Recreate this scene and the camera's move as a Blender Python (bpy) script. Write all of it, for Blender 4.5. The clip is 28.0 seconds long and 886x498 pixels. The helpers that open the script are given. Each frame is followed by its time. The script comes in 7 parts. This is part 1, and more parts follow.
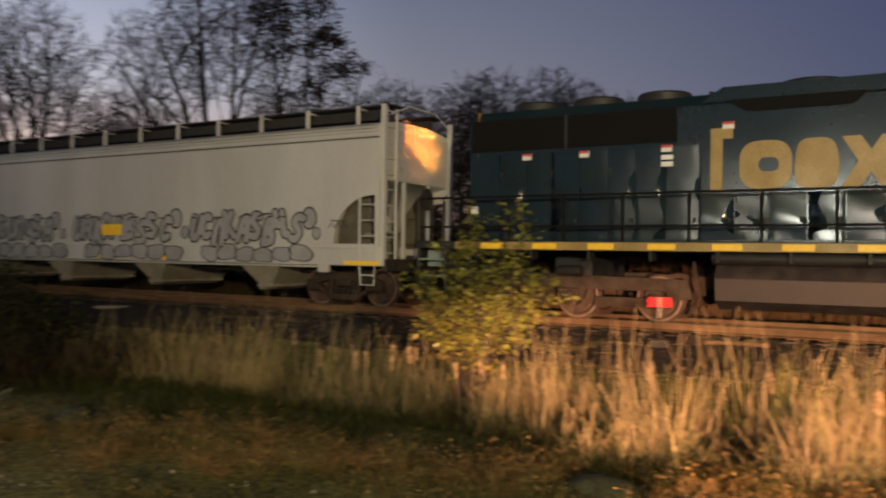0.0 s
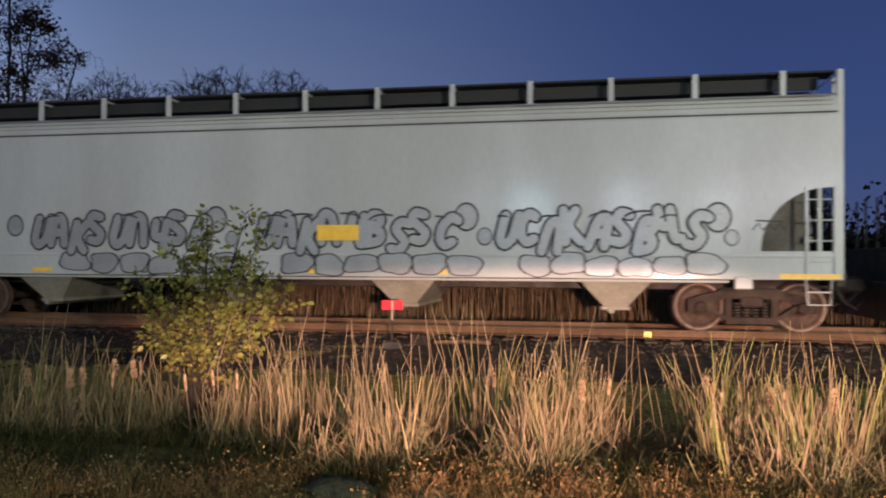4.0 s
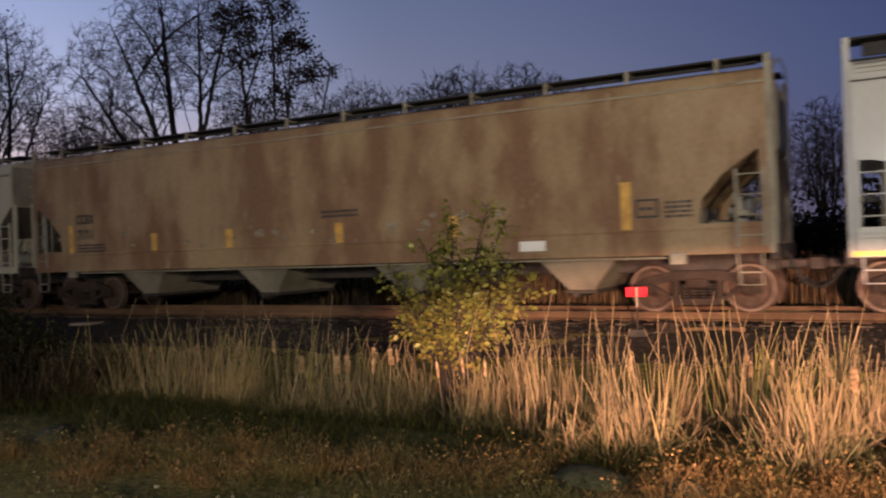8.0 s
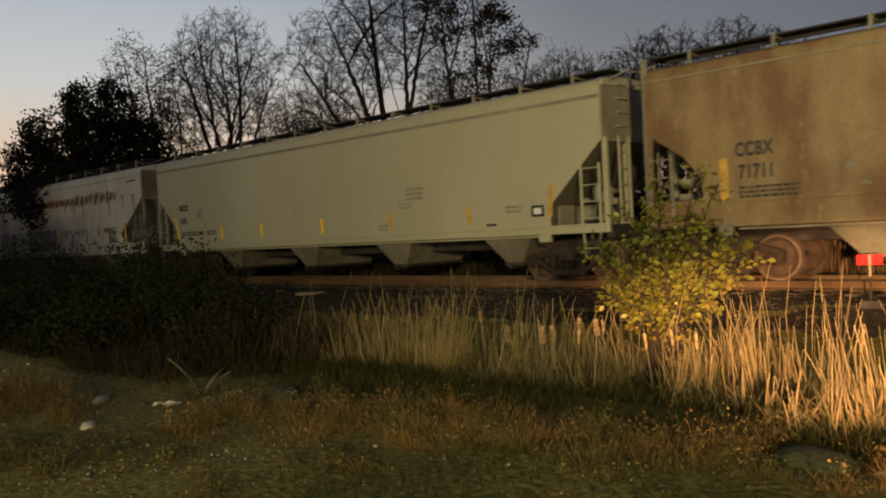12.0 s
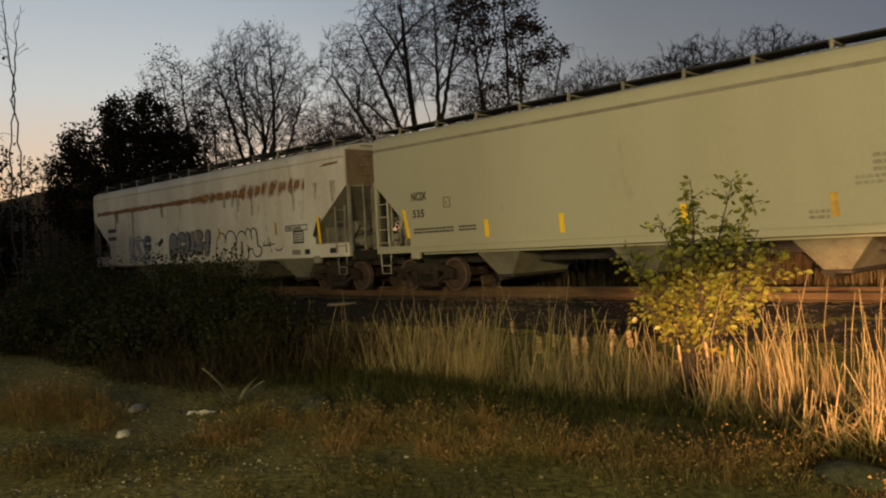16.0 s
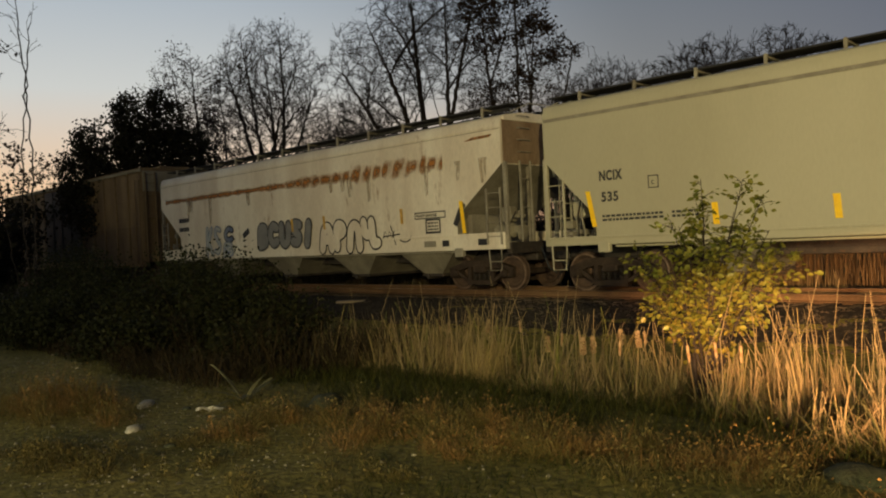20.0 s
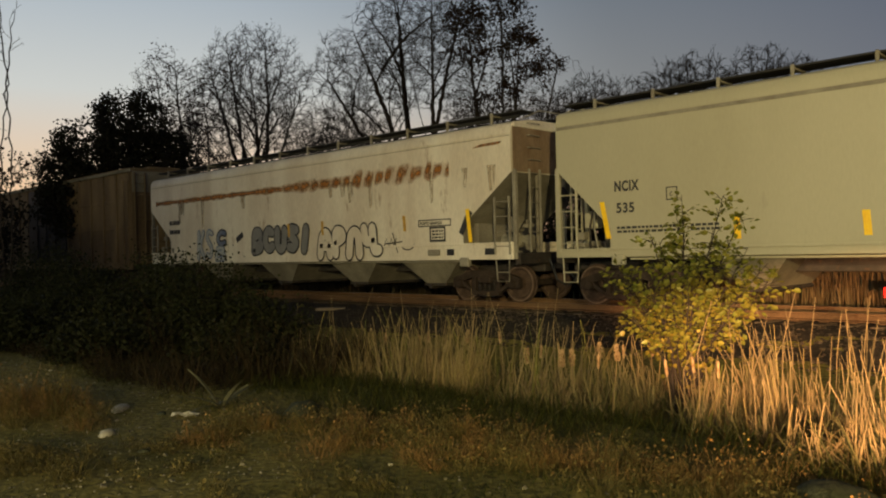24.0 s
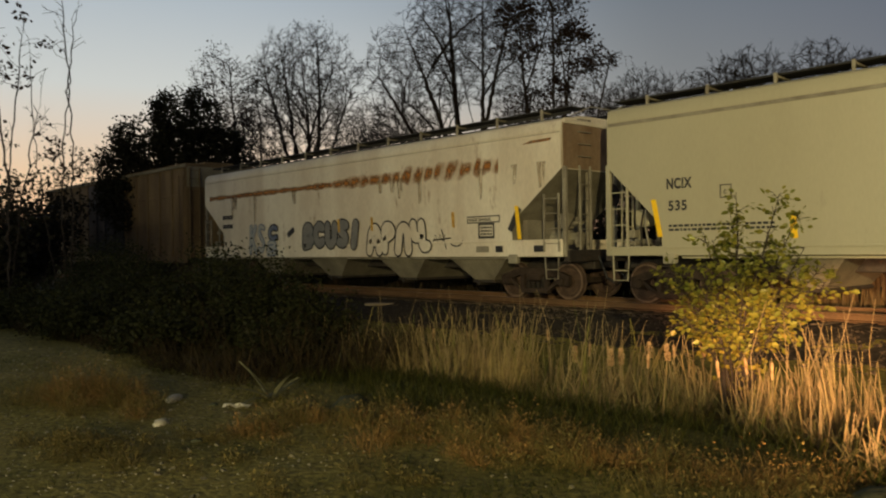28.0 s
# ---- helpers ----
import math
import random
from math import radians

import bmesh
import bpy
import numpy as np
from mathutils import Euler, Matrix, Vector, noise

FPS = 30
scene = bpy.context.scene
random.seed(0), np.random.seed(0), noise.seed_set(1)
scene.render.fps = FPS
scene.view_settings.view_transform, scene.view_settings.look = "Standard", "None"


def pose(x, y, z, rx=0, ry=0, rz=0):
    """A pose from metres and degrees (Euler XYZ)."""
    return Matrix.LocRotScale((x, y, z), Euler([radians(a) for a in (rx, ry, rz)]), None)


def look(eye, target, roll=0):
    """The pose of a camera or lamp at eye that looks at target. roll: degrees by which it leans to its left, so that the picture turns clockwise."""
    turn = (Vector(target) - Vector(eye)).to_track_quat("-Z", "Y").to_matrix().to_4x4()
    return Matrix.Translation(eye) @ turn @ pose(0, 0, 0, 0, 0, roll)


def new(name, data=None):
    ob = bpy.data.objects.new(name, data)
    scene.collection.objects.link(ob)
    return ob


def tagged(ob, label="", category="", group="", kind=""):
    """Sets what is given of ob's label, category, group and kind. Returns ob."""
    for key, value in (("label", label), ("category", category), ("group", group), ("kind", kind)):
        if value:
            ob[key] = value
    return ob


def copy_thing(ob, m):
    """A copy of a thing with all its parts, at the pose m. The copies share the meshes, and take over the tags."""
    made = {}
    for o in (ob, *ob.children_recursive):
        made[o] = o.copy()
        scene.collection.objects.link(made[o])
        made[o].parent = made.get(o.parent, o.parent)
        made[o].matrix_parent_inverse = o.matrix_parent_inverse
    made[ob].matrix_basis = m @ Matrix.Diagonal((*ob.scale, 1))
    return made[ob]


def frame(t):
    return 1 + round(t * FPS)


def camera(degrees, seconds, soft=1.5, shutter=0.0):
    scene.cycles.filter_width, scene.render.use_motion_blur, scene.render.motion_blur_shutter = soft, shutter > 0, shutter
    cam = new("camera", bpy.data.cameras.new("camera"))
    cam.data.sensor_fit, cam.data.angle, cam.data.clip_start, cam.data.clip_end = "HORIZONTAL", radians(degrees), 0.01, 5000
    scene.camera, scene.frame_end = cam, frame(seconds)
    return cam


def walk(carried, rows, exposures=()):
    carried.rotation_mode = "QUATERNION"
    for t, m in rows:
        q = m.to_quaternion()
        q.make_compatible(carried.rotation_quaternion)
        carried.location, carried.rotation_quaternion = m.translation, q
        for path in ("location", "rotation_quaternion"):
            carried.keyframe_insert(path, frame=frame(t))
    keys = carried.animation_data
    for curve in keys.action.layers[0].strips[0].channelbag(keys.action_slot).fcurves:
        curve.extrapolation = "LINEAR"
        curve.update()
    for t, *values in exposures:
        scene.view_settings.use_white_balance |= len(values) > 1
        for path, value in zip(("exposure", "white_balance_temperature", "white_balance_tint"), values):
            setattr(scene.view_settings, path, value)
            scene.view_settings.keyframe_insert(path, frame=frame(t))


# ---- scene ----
import collections

# A freight train slows to a stop on a straight track at dusk, seen from a fixed spot by a panning camera.
# x runs along the track, y away from the camera over it, the near ground is z = 0.
EYE = (0.0, 0.0, 1.6)
RAIL_TOP = 0.295
TRACK_Y = 16.6

cam = camera(57.45, 28.0, soft=2.0, shutter=0.6)
PATH = [
    (0.0, 30.07, 0.26, -0.76), (0.5, 21.67, 0.4, -0.69), (1.0, 17.04, 0.54, -0.55), (1.5, 14.94, 0.74, -0.43),
    (2.0, 14.37, 0.8, -0.28), (2.5, 14.39, 0.8, -0.18), (3.0, 13.97, 0.81, -0.16), (3.5, 12.58, 0.8, -0.18),
    (5.5, 10.5, 0.77, -0.3), (6.0, 14.42, 0.6, 0.25), (6.5, 18.57, 0.36, 0.86), (7.0, 21.87, 0.3, 1.19),
    (7.5, 25.39, 0.23, 1.6), (8.0, 28.39, 0.22, 1.94), (8.5, 30.79, 0.29, 2.22), (9.0, 33.94, 0.54, 2.41),
    (9.5, 36.58, 0.68, 2.52), (10.0, 38.41, 0.69, 2.5), (10.5, 40.23, 0.37, 2.46), (11.0, 41.61, -0.16, 2.55),
    (11.5, 42.38, -0.74, 2.81), (12.0, 42.75, -1.26, 3.02), (12.5, 43.09, -1.45, 3.28), (14.5, 44.98, -0.68, 3.11),
    (15.0, 45.15, -0.51, 2.98), (15.5, 45.17, -0.41, 2.96), (16.0, 44.98, -0.37, 3.02), (16.5, 44.69, -0.5, 3.13),
    (17.0, 44.68, -0.59, 3.21), (17.5, 44.85, -0.69, 3.26), (18.0, 45.05, -0.73, 3.21), (18.5, 45.28, -0.69, 3.08),
    (19.0, 45.47, -0.58, 2.9), (19.5, 45.61, -0.52, 2.76), (20.0, 45.61, -0.45, 2.63), (20.5, 45.61, -0.46, 2.56),
    (22.5, 45.57, -0.18, 1.95), (23.0, 45.3, -0.09, 1.66), (23.5, 44.6, 0.11, 1.43), (24.0, 44.3, 0.18, 1.32),
    (24.5, 43.94, 0.32, 1.35), (25.0, 44.03, 0.41, 1.44), (25.5, 44.2, 0.63, 1.48), (26.0, 44.64, 0.86, 1.44),
    (26.5, 45.15, 0.88, 1.32), (27.0, 45.96, 0.65, 1.11), (27.5, 46.47, -0.23, 0.87), (28.0, 47.74, -0.01, 0.76)]
walk(cam, [(t, pose(*EYE, 90 + pitch, roll, yaw)) for t, yaw, pitch, roll in PATH],
     exposures=[(0.0, -0.2, 6200, 16), (1.0, -0.3, 5300, 16), (1.5, -0.3, 5050, 16), (3.0, -0.32, 4750, 16), (5.8, -0.5, 4550, 15), (7.0, -0.47, 4900, 25), (8.0, -0.28, 5300, 24), (9.0, -0.22, 5700, 13), (12.5, -0.16, 6900, 3), (28.0, -0.1, 6900, 0)])

# how far the train has rolled along the track, at half-second steps
ROLLED = [
    (0.0, -10.38), (0.5, -8.68), (1.0, -6.97), (1.5, -5.28), (2.0, -3.53), (2.5, -1.72), (3.0, 0.14), (3.5, 2.02),
    (4.0, 3.91), (4.5, 5.82), (5.0, 7.74), (5.5, 9.68), (6.0, 11.63), (6.5, 13.57), (7.0, 15.49), (7.5, 17.43),
    (8.0, 19.35), (8.5, 21.18), (9.0, 22.9), (9.5, 24.54), (10.0, 26.19), (10.5, 27.86), (11.0, 29.55), (11.5, 31.2),
    (12.0, 32.78), (12.5, 34.27), (13.0, 35.73), (13.5, 37.15), (14.0, 38.52), (14.5, 39.82), (15.0, 41.05),
    (15.5, 42.24), (16.0, 43.38), (16.5, 44.42), (17.0, 45.31), (17.5, 46.09), (18.0, 46.84), (18.5, 47.55),
    (19.0, 48.2), (19.5, 48.75), (20.0, 49.19), (20.5, 49.54), (21.0, 49.78), (21.5, 49.93), (22.0, 50.01),
    (22.5, 50.04), (28.0, 50.04)]

# ---------------------------------------------------------------- sky and lamps
SUNSET = Vector((-0.97, 0.24, 0.0)).normalized()


def make_world():
    world = bpy.data.worlds.new("dusk_sky")
    scene.world = world
    world.use_nodes = True
    nt = world.node_tree
    nt.nodes.clear()
    out = nt.nodes.new("ShaderNodeOutputWorld")
    bg = nt.nodes.new("ShaderNodeBackground")
    co = nt.nodes.new("ShaderNodeTexCoord")
    sep = nt.nodes.new("ShaderNodeSeparateXYZ")
    dot = nt.nodes.new("ShaderNodeVectorMath")
    dot.operation = "DOT_PRODUCT"
    dot.inputs[1].default_value = SUNSET
    near = nt.nodes.new("ShaderNodeMapRange")
    near.interpolation_type = "SMOOTHSTEP"
    near.inputs["From Min"].default_value, near.inputs["From Max"].default_value = 0.05, 1.0
    warm, cold = nt.nodes.new("ShaderNodeValToRGB"), nt.nodes.new("ShaderNodeValToRGB")
    for node, stops in ((warm, ((0.0, (1.0, 0.50, 0.26)), (0.08, (1.0, 0.68, 0.47)), (0.19, (0.72, 0.72, 0.76)),
                                (0.34, (0.42, 0.50, 0.66)), (0.6, (0.16, 0.2, 0.28)), (1.0, (0.05, 0.06, 0.1)))),
                        (cold, ((0.0, (0.24, 0.25, 0.37)), (0.15, (0.17, 0.21, 0.39)), (0.35, (0.12, 0.15, 0.31)),
                                (0.6, (0.06, 0.075, 0.14)), (1.0, (0.035, 0.042, 0.075))))):
        ramp = node.color_ramp
        while len(ramp.elements) < len(stops):
            ramp.elements.new(0.5)
        for el, (at, colour) in zip(ramp.elements, stops):
            el.position, el.color = at, (*colour, 1)
    mix = nt.nodes.new("ShaderNodeMix")
    mix.data_type = "RGBA"
    k = nt.links.new
    k(co.outputs["Generated"], sep.inputs[0])
    k(co.outputs["Generated"], dot.inputs[0])
    k(dot.outputs["Value"], near.inputs["Value"])
    k(sep.outputs["Z"], warm.inputs[0])
    k(sep.outputs["Z"], cold.inputs[0])
    k(near.outputs["Result"], mix.inputs[0])
    k(cold.outputs[0], mix.inputs[6])
    k(warm.outputs[0], mix.inputs[7])
    k(mix.outputs[2], bg.inputs["Color"])
    bg.inputs["Strength"].default_value = 0.45
    glow = nt.nodes.new("ShaderNodeMapRange")
    glow.interpolation_type = "SMOOTHSTEP"
    for slot, value in zip(("From Min", "From Max", "To Min", "To Max"), (0.68, 0.98, 0.42, 0.92)):
        glow.inputs[slot].default_value = value
    k(dot.outputs["Value"], glow.inputs["Value"])
    k(glow.outputs["Result"], bg.inputs["Strength"])
    k(bg.outputs[0], out.inputs[0])


def lamp(name, kind, eye, target, watts, colour, size=0.2, cone=60, blend=0.5, stretch=(1, 1, 1)):
    data = bpy.data.lights.new(name, kind)
    data.energy, data.color = watts, colour
    if kind == "SPOT":
        data.spot_size, data.spot_blend, data.shadow_soft_size = radians(cone), blend, size
    else:
        data.shadow_soft_size = size
    ob = new(name, data)
    ob.matrix_world = look(eye, target) @ Matrix.Diagonal((*stretch, 1))
    return ob


make_world()
# lamps of the yard behind the camera, and the low beam of a parked vehicle
lamp("yard_lamp", "SPOT", (28, -30, 8.0), (6.5, 13, 1.2), 97000, (1.0, 0.78, 0.40), 0.5, 55, 1.0)
for x, z, watts, colour in ((-16.4, 5.3, 200, (1.0, 0.90, 0.64)), (-10.9, 5.7, 1000, (1.0, 0.92, 0.68)), (-5.5, 5.3, 4500, (0.95, 1.0, 0.76)), (1.4, 5.8, 4400, (1.0, 0.88, 0.66)),
                            (8.2, 5.4, 4700, (1.0, 0.84, 0.62)), (13.6, 5.7, 4700, (1.0, 0.78, 0.62))):
    lamp("canopy_lamp", "POINT", (x, -30, z), (0, 0, 0), watts, colour, 0.9)
lamp("low_beam", "SPOT", (2.6, -5.0, 1.35), (-0.5, 11.0, 0.4), 46000, (1.0, 0.5, 0.24), 0.12, 8.2, 0.6, (5.9, 1, 1))

# ---------------------------------------------------------------- mesh building


class Shape:
    """Vertices and faces gathered for one mesh."""

    def __init__(self):
        self.v, self.f = [], []

    def add(self, verts, faces):
        n = len(self.v)
        self.v += [tuple(p) for p in verts]
        self.f += [tuple(i + n for i in face) for face in faces]
        return self

    def box(self, x0, x1, y0, y1, z0, z1, c=0.0):
        if c <= 0:
            return self.add([(x0, y0, z0), (x1, y0, z0), (x1, y1, z0), (x0, y1, z0), (x0, y0, z1), (x1, y0, z1), (x1, y1, z1), (x0, y1, z1)],
                            [(3, 2, 1, 0), (4, 5, 6, 7), (0, 1, 5, 4), (1, 2, 6, 5), (2, 3, 7, 6), (3, 0, 4, 7)])
        rings = [(z0, c), (z0 + c, 0), (z1 - c, 0), (z1, c)]
        verts = []
        for z, d in rings:
            a, b, e, g = x0 + d, x1 - d, y0 + d, y1 - d
            verts += [(a + c, e, z), (b - c, e, z), (b, e + c, z), (b, g - c, z), (b - c, g, z), (a + c, g, z), (a, g - c, z), (a, e + c, z)]
        faces = [tuple(range(7, -1, -1)), tuple(range(24, 32))]
        for r in range(3):
            for i in range(8):
                faces.append((r * 8 + i, r * 8 + (i + 1) % 8, r * 8 + 8 + (i + 1) % 8, r * 8 + 8 + i))
        return self.add(verts, faces)

    def turned(self, axis, centre, stops, n=24, caps=True):
        """A solid of revolution round 'x', 'y' or 'z' through centre; stops are (along, radius)."""
        verts, faces = [], []
        for d, r in stops:
            for i in range(n):
                a = 2 * math.pi * i / n
                u, w = r * math.cos(a), r * math.sin(a)
                p = {"x": (d, u, w), "y": (w, d, u), "z": (u, w, d)}[axis]
                verts.append((p[0] + centre[0], p[1] + centre[1], p[2] + centre[2]))
        for k in range(len(stops) - 1):
            for i in range(n):
                faces.append((k * n + i, k * n + (i + 1) % n, k * n + n + (i + 1) % n, k * n + n + i))
        if caps:
            faces += [tuple(range(n - 1, -1, -1)), tuple(range((len(stops) - 1) * n, len(stops) * n))]
        return self.add(verts, faces)

    def tube(self, points, radii, n=6):
        pts = [Vector(p) for p in points]
        radii = radii if isinstance(radii, (list, tuple)) else [radii] * len(pts)
        verts, faces = [], []
        for i, p in enumerate(pts):
            d = (pts[min(i + 1, len(pts) - 1)] - pts[max(i - 1, 0)]).normalized()
            side = d.cross(Vector((0, 0, 1)) if abs(d.z) < 0.9 else Vector((1, 0, 0))).normalized()
            up = side.cross(d)
            for k in range(n):
                a = 2 * math.pi * k / n
                verts.append(p + (side * math.cos(a) + up * math.sin(a)) * radii[i])
        for i in range(len(pts) - 1):
            for k in range(n):
                faces.append((i * n + k, i * n + (k + 1) % n, i * n + n + (k + 1) % n, i * n + n + k))
        faces += [tuple(range(n - 1, -1, -1)), tuple(range((len(pts) - 1) * n, len(pts) * n))]
        return self.add(verts, faces)

    def plate(self, outline, y0, y1):
        """An outline of (x, z) given thickness from y0 to y1."""
        n = len(outline)
        verts = [(x, y0, z) for x, z in outline] + [(x, y1, z) for x, z in outline]
        faces = [tuple(range(n)), tuple(range(2 * n - 1, n - 1, -1))]
        faces += [((i + 1) % n, i, n + i, n + (i + 1) % n) for i in range(n)]
        return self.add(verts, faces)

    def band(self, inner, outer, y0, y1):
        """A flat frame between two outlines of (x, z) with equally many points."""
        n = len(inner)
        verts = [(x, y, z) for y in (y0, y1) for line in (inner, outer) for x, z in line]
        faces = []
        for i in range(n):
            j = (i + 1) % n
            faces += [(i, j, n + j, n + i), (2 * n + j, 2 * n + i, 3 * n + i, 3 * n + j), (n + i, n + j, 3 * n + j, 3 * n + i), (j, i, 2 * n + i, 2 * n + j)]
        return self.add(verts, faces)

    def mesh(self, name, smooth=False):
        me = bpy.data.meshes.new(name)
        me.from_pydata(self.v, [], self.f)
        me.validate()
        if smooth:
            me.polygons.foreach_set("use_smooth", [True] * len(me.polygons))
        me.update()
        return me


def part(name, shape, material, parent=None, label="", smooth=False):
    ob = new(name, shape if isinstance(shape, bpy.types.Mesh) else shape.mesh(name, smooth))
    if not ob.data.materials:
        ob.data.materials.append(material)
    ob.parent = parent
    return tagged(ob, label)


def recalc(shape, name, smooth=False, angle=None):
    """A mesh with its normals turned outwards."""
    bm = bmesh.new()
    me = shape.mesh(name)
    bm.from_mesh(me)
    bmesh.ops.recalc_face_normals(bm, faces=bm.faces)
    for face in bm.faces:
        face.smooth = smooth
    if angle is not None:
        for edge in bm.edges:
            edge.smooth = len(edge.link_faces) == 2 and edge.calc_face_angle() < radians(angle)
        for face in bm.faces:
            face.smooth = True
    bm.to_mesh(me)
    bm.free()
    return me


# ---------------------------------------------------------------- materials


def material(name, colour, second=None, rough=0.6, metal=0.0, scale=2.0, fine=30.0, amount=0.5, bump=0.15, stretch=(1, 1, 1),
             patch=0.5, sharp=0.12, island=0.0, third=None, third_at=0.6, rough_var=0.12, piece=0.0, coat=0.0, ragged=0.0):
    """A weathered surface: two tones in large patches, fine grain, an optional third tone (rust, dirt) in sharper spots, and relief."""
    m = bpy.data.materials.new(name)
    m.use_nodes = True
    nt = m.node_tree
    bsdf = nt.nodes["Principled BSDF"]
    k = nt.links.new
    co = nt.nodes.new("ShaderNodeTexCoord")
    mp = nt.nodes.new("ShaderNodeMapping")
    mp.inputs["Scale"].default_value = stretch
    k(co.outputs["Object"], mp.inputs[0])

    def noise_node(size, detail, rough_=0.55):
        n = nt.nodes.new("ShaderNodeTexNoise")
        n.inputs["Scale"].default_value, n.inputs["Detail"].default_value, n.inputs["Roughness"].default_value = size, detail, rough_
        k(mp.outputs[0], n.inputs["Vector"])
        return n

    def blend(fac, a, b, mode="MIX"):
        x = nt.nodes.new("ShaderNodeMix")
        x.data_type, x.blend_type = "RGBA", mode
        for slot, val in ((0, fac), (6, a), (7, b)):
            if isinstance(val, (int, float)):
                x.inputs[slot].default_value = val
            elif isinstance(val, tuple):
                x.inputs[slot].default_value = (*val, 1)
            else:
                k(val, x.inputs[slot])
        return x.outputs[2]

    def ranged(value, lo, hi, to0=0.0, to1=1.0):
        r = nt.nodes.new("ShaderNodeMapRange")
        for i, val in enumerate((lo, hi, to0, to1)):
            r.inputs[i + 1].default_value = val
        k(value, r.inputs[0])
        return r.outputs[0]

    large, small = noise_node(scale, 6), noise_node(fine, 4)
    second = second or tuple(c * 0.6 for c in colour)
    col = blend(ranged(large.outputs["Fac"], patch - sharp, patch + sharp), colour, second)
    if third:
        spots = noise_node(scale * 2.7, 8, 0.7)
        col = blend(ranged(spots.outputs["Fac"], third_at, third_at + 0.1), col, third)
    grain = ranged(small.outputs["Fac"], 0.3, 0.7, 1 - 0.5 * amount, 1 + 0.4 * amount)
    col = blend(1.0, col, grain, "MULTIPLY")
    if island:
        geo = nt.nodes.new("ShaderNodeNewGeometry")
        col = blend(1.0, col, ranged(geo.outputs["Random Per Island"], 0, 1, 1 - island, 1 + island), "MULTIPLY")
    if piece:
        info = nt.nodes.new("ShaderNodeObjectInfo")
        col = blend(1.0, col, ranged(info.outputs["Random"], 0, 1, 1 - piece, 1 + piece), "MULTIPLY")
    k(col, bsdf.inputs["Base Color"])
    k(ranged(large.outputs["Fac"], 0.3, 0.7, rough - rough_var, rough + rough_var), bsdf.inputs["Roughness"])
    bsdf.inputs["Metallic"].default_value = metal
    bsdf.inputs["Specular IOR Level"].default_value = 0.2 if rough > 0.82 else 0.5
    bsdf.inputs["Coat Weight"].default_value, bsdf.inputs["Coat Roughness"].default_value = coat, 0.16
    if bump:
        b = nt.nodes.new("ShaderNodeBump")
        b.inputs["Strength"].default_value, b.inputs["Distance"].default_value = bump, 0.02
        k(small.outputs["Fac"], b.inputs["Height"])
        k(b.outputs[0], bsdf.inputs["Normal"])
    if ragged:
        # a stain that breaks up towards nothing in fine spots
        spots = noise_node(fine, 5, 0.65)
        k(ranged(spots.outputs["Fac"], ragged - 0.16, ragged + 0.16, 0.0, 0.85), bsdf.inputs["Alpha"])
    return m


def leafy(name, colour, second, island=0.35, rough=0.6, through_light=0.3):
    """Thin leaves and blades, varied from piece to piece, that let a little light through."""
    m = bpy.data.materials.new(name)
    m.use_nodes = True
    nt = m.node_tree
    bsdf = nt.nodes["Principled BSDF"]
    geo = nt.nodes.new("ShaderNodeNewGeometry")
    ramp = nt.nodes.new("ShaderNodeValToRGB")
    e = ramp.color_ramp.elements
    e[0].color, e[1].color = (*colour, 1), (*second, 1)
    mid = ramp.color_ramp.elements.new(0.5)
    mid.color = (*[(a + b) * 0.5 * (1 - island * 0.4) for a, b in zip(colour, second)], 1)
    tex = nt.nodes.new("ShaderNodeTexNoise")
    tex.inputs["Scale"].default_value = 9.0
    mul = nt.nodes.new("ShaderNodeMix")
    mul.data_type, mul.blend_type = "RGBA", "MULTIPLY"
    mul.inputs[0].default_value = 0.6
    k = nt.links.new
    k(geo.outputs["Random Per Island"], ramp.inputs[0])
    k(ramp.outputs[0], mul.inputs[6])
    k(tex.outputs["Fac"], mul.inputs[7])
    gain = nt.nodes.new("ShaderNodeMix")
    gain.data_type, gain.blend_type = "RGBA", "MULTIPLY"
    gain.inputs[0].default_value, gain.inputs[7].default_value = 1.0, (1.4, 1.4, 1.4, 1)
    k(mul.outputs[2], gain.inputs[6])
    k(gain.outputs[2], bsdf.inputs["Base Color"])
    bsdf.inputs["Roughness"].default_value = rough
    bsdf.inputs["Specular IOR Level"].default_value = 0.18
    tr = nt.nodes.new("ShaderNodeBsdfTranslucent")
    mx = nt.nodes.new("ShaderNodeMixShader")
    mx.inputs[0].default_value = through_light
    k(gain.outputs[2], tr.inputs["Color"])
    k(bsdf.outputs[0], mx.inputs[1])
    k(tr.outputs[0], mx.inputs[2])
    k(mx.outputs[0], nt.nodes["Material Output"].inputs[0])
    return m


def glowing(name, colour, strength):
    m = bpy.data.materials.new(name)
    m.use_nodes = True
    b = m.node_tree.nodes["Principled BSDF"]
    b.inputs["Base Color"].default_value = (*colour, 1)
    b.inputs["Emission Color"].default_value = (*colour, 1)
    b.inputs["Emission Strength"].default_value = strength
    return m


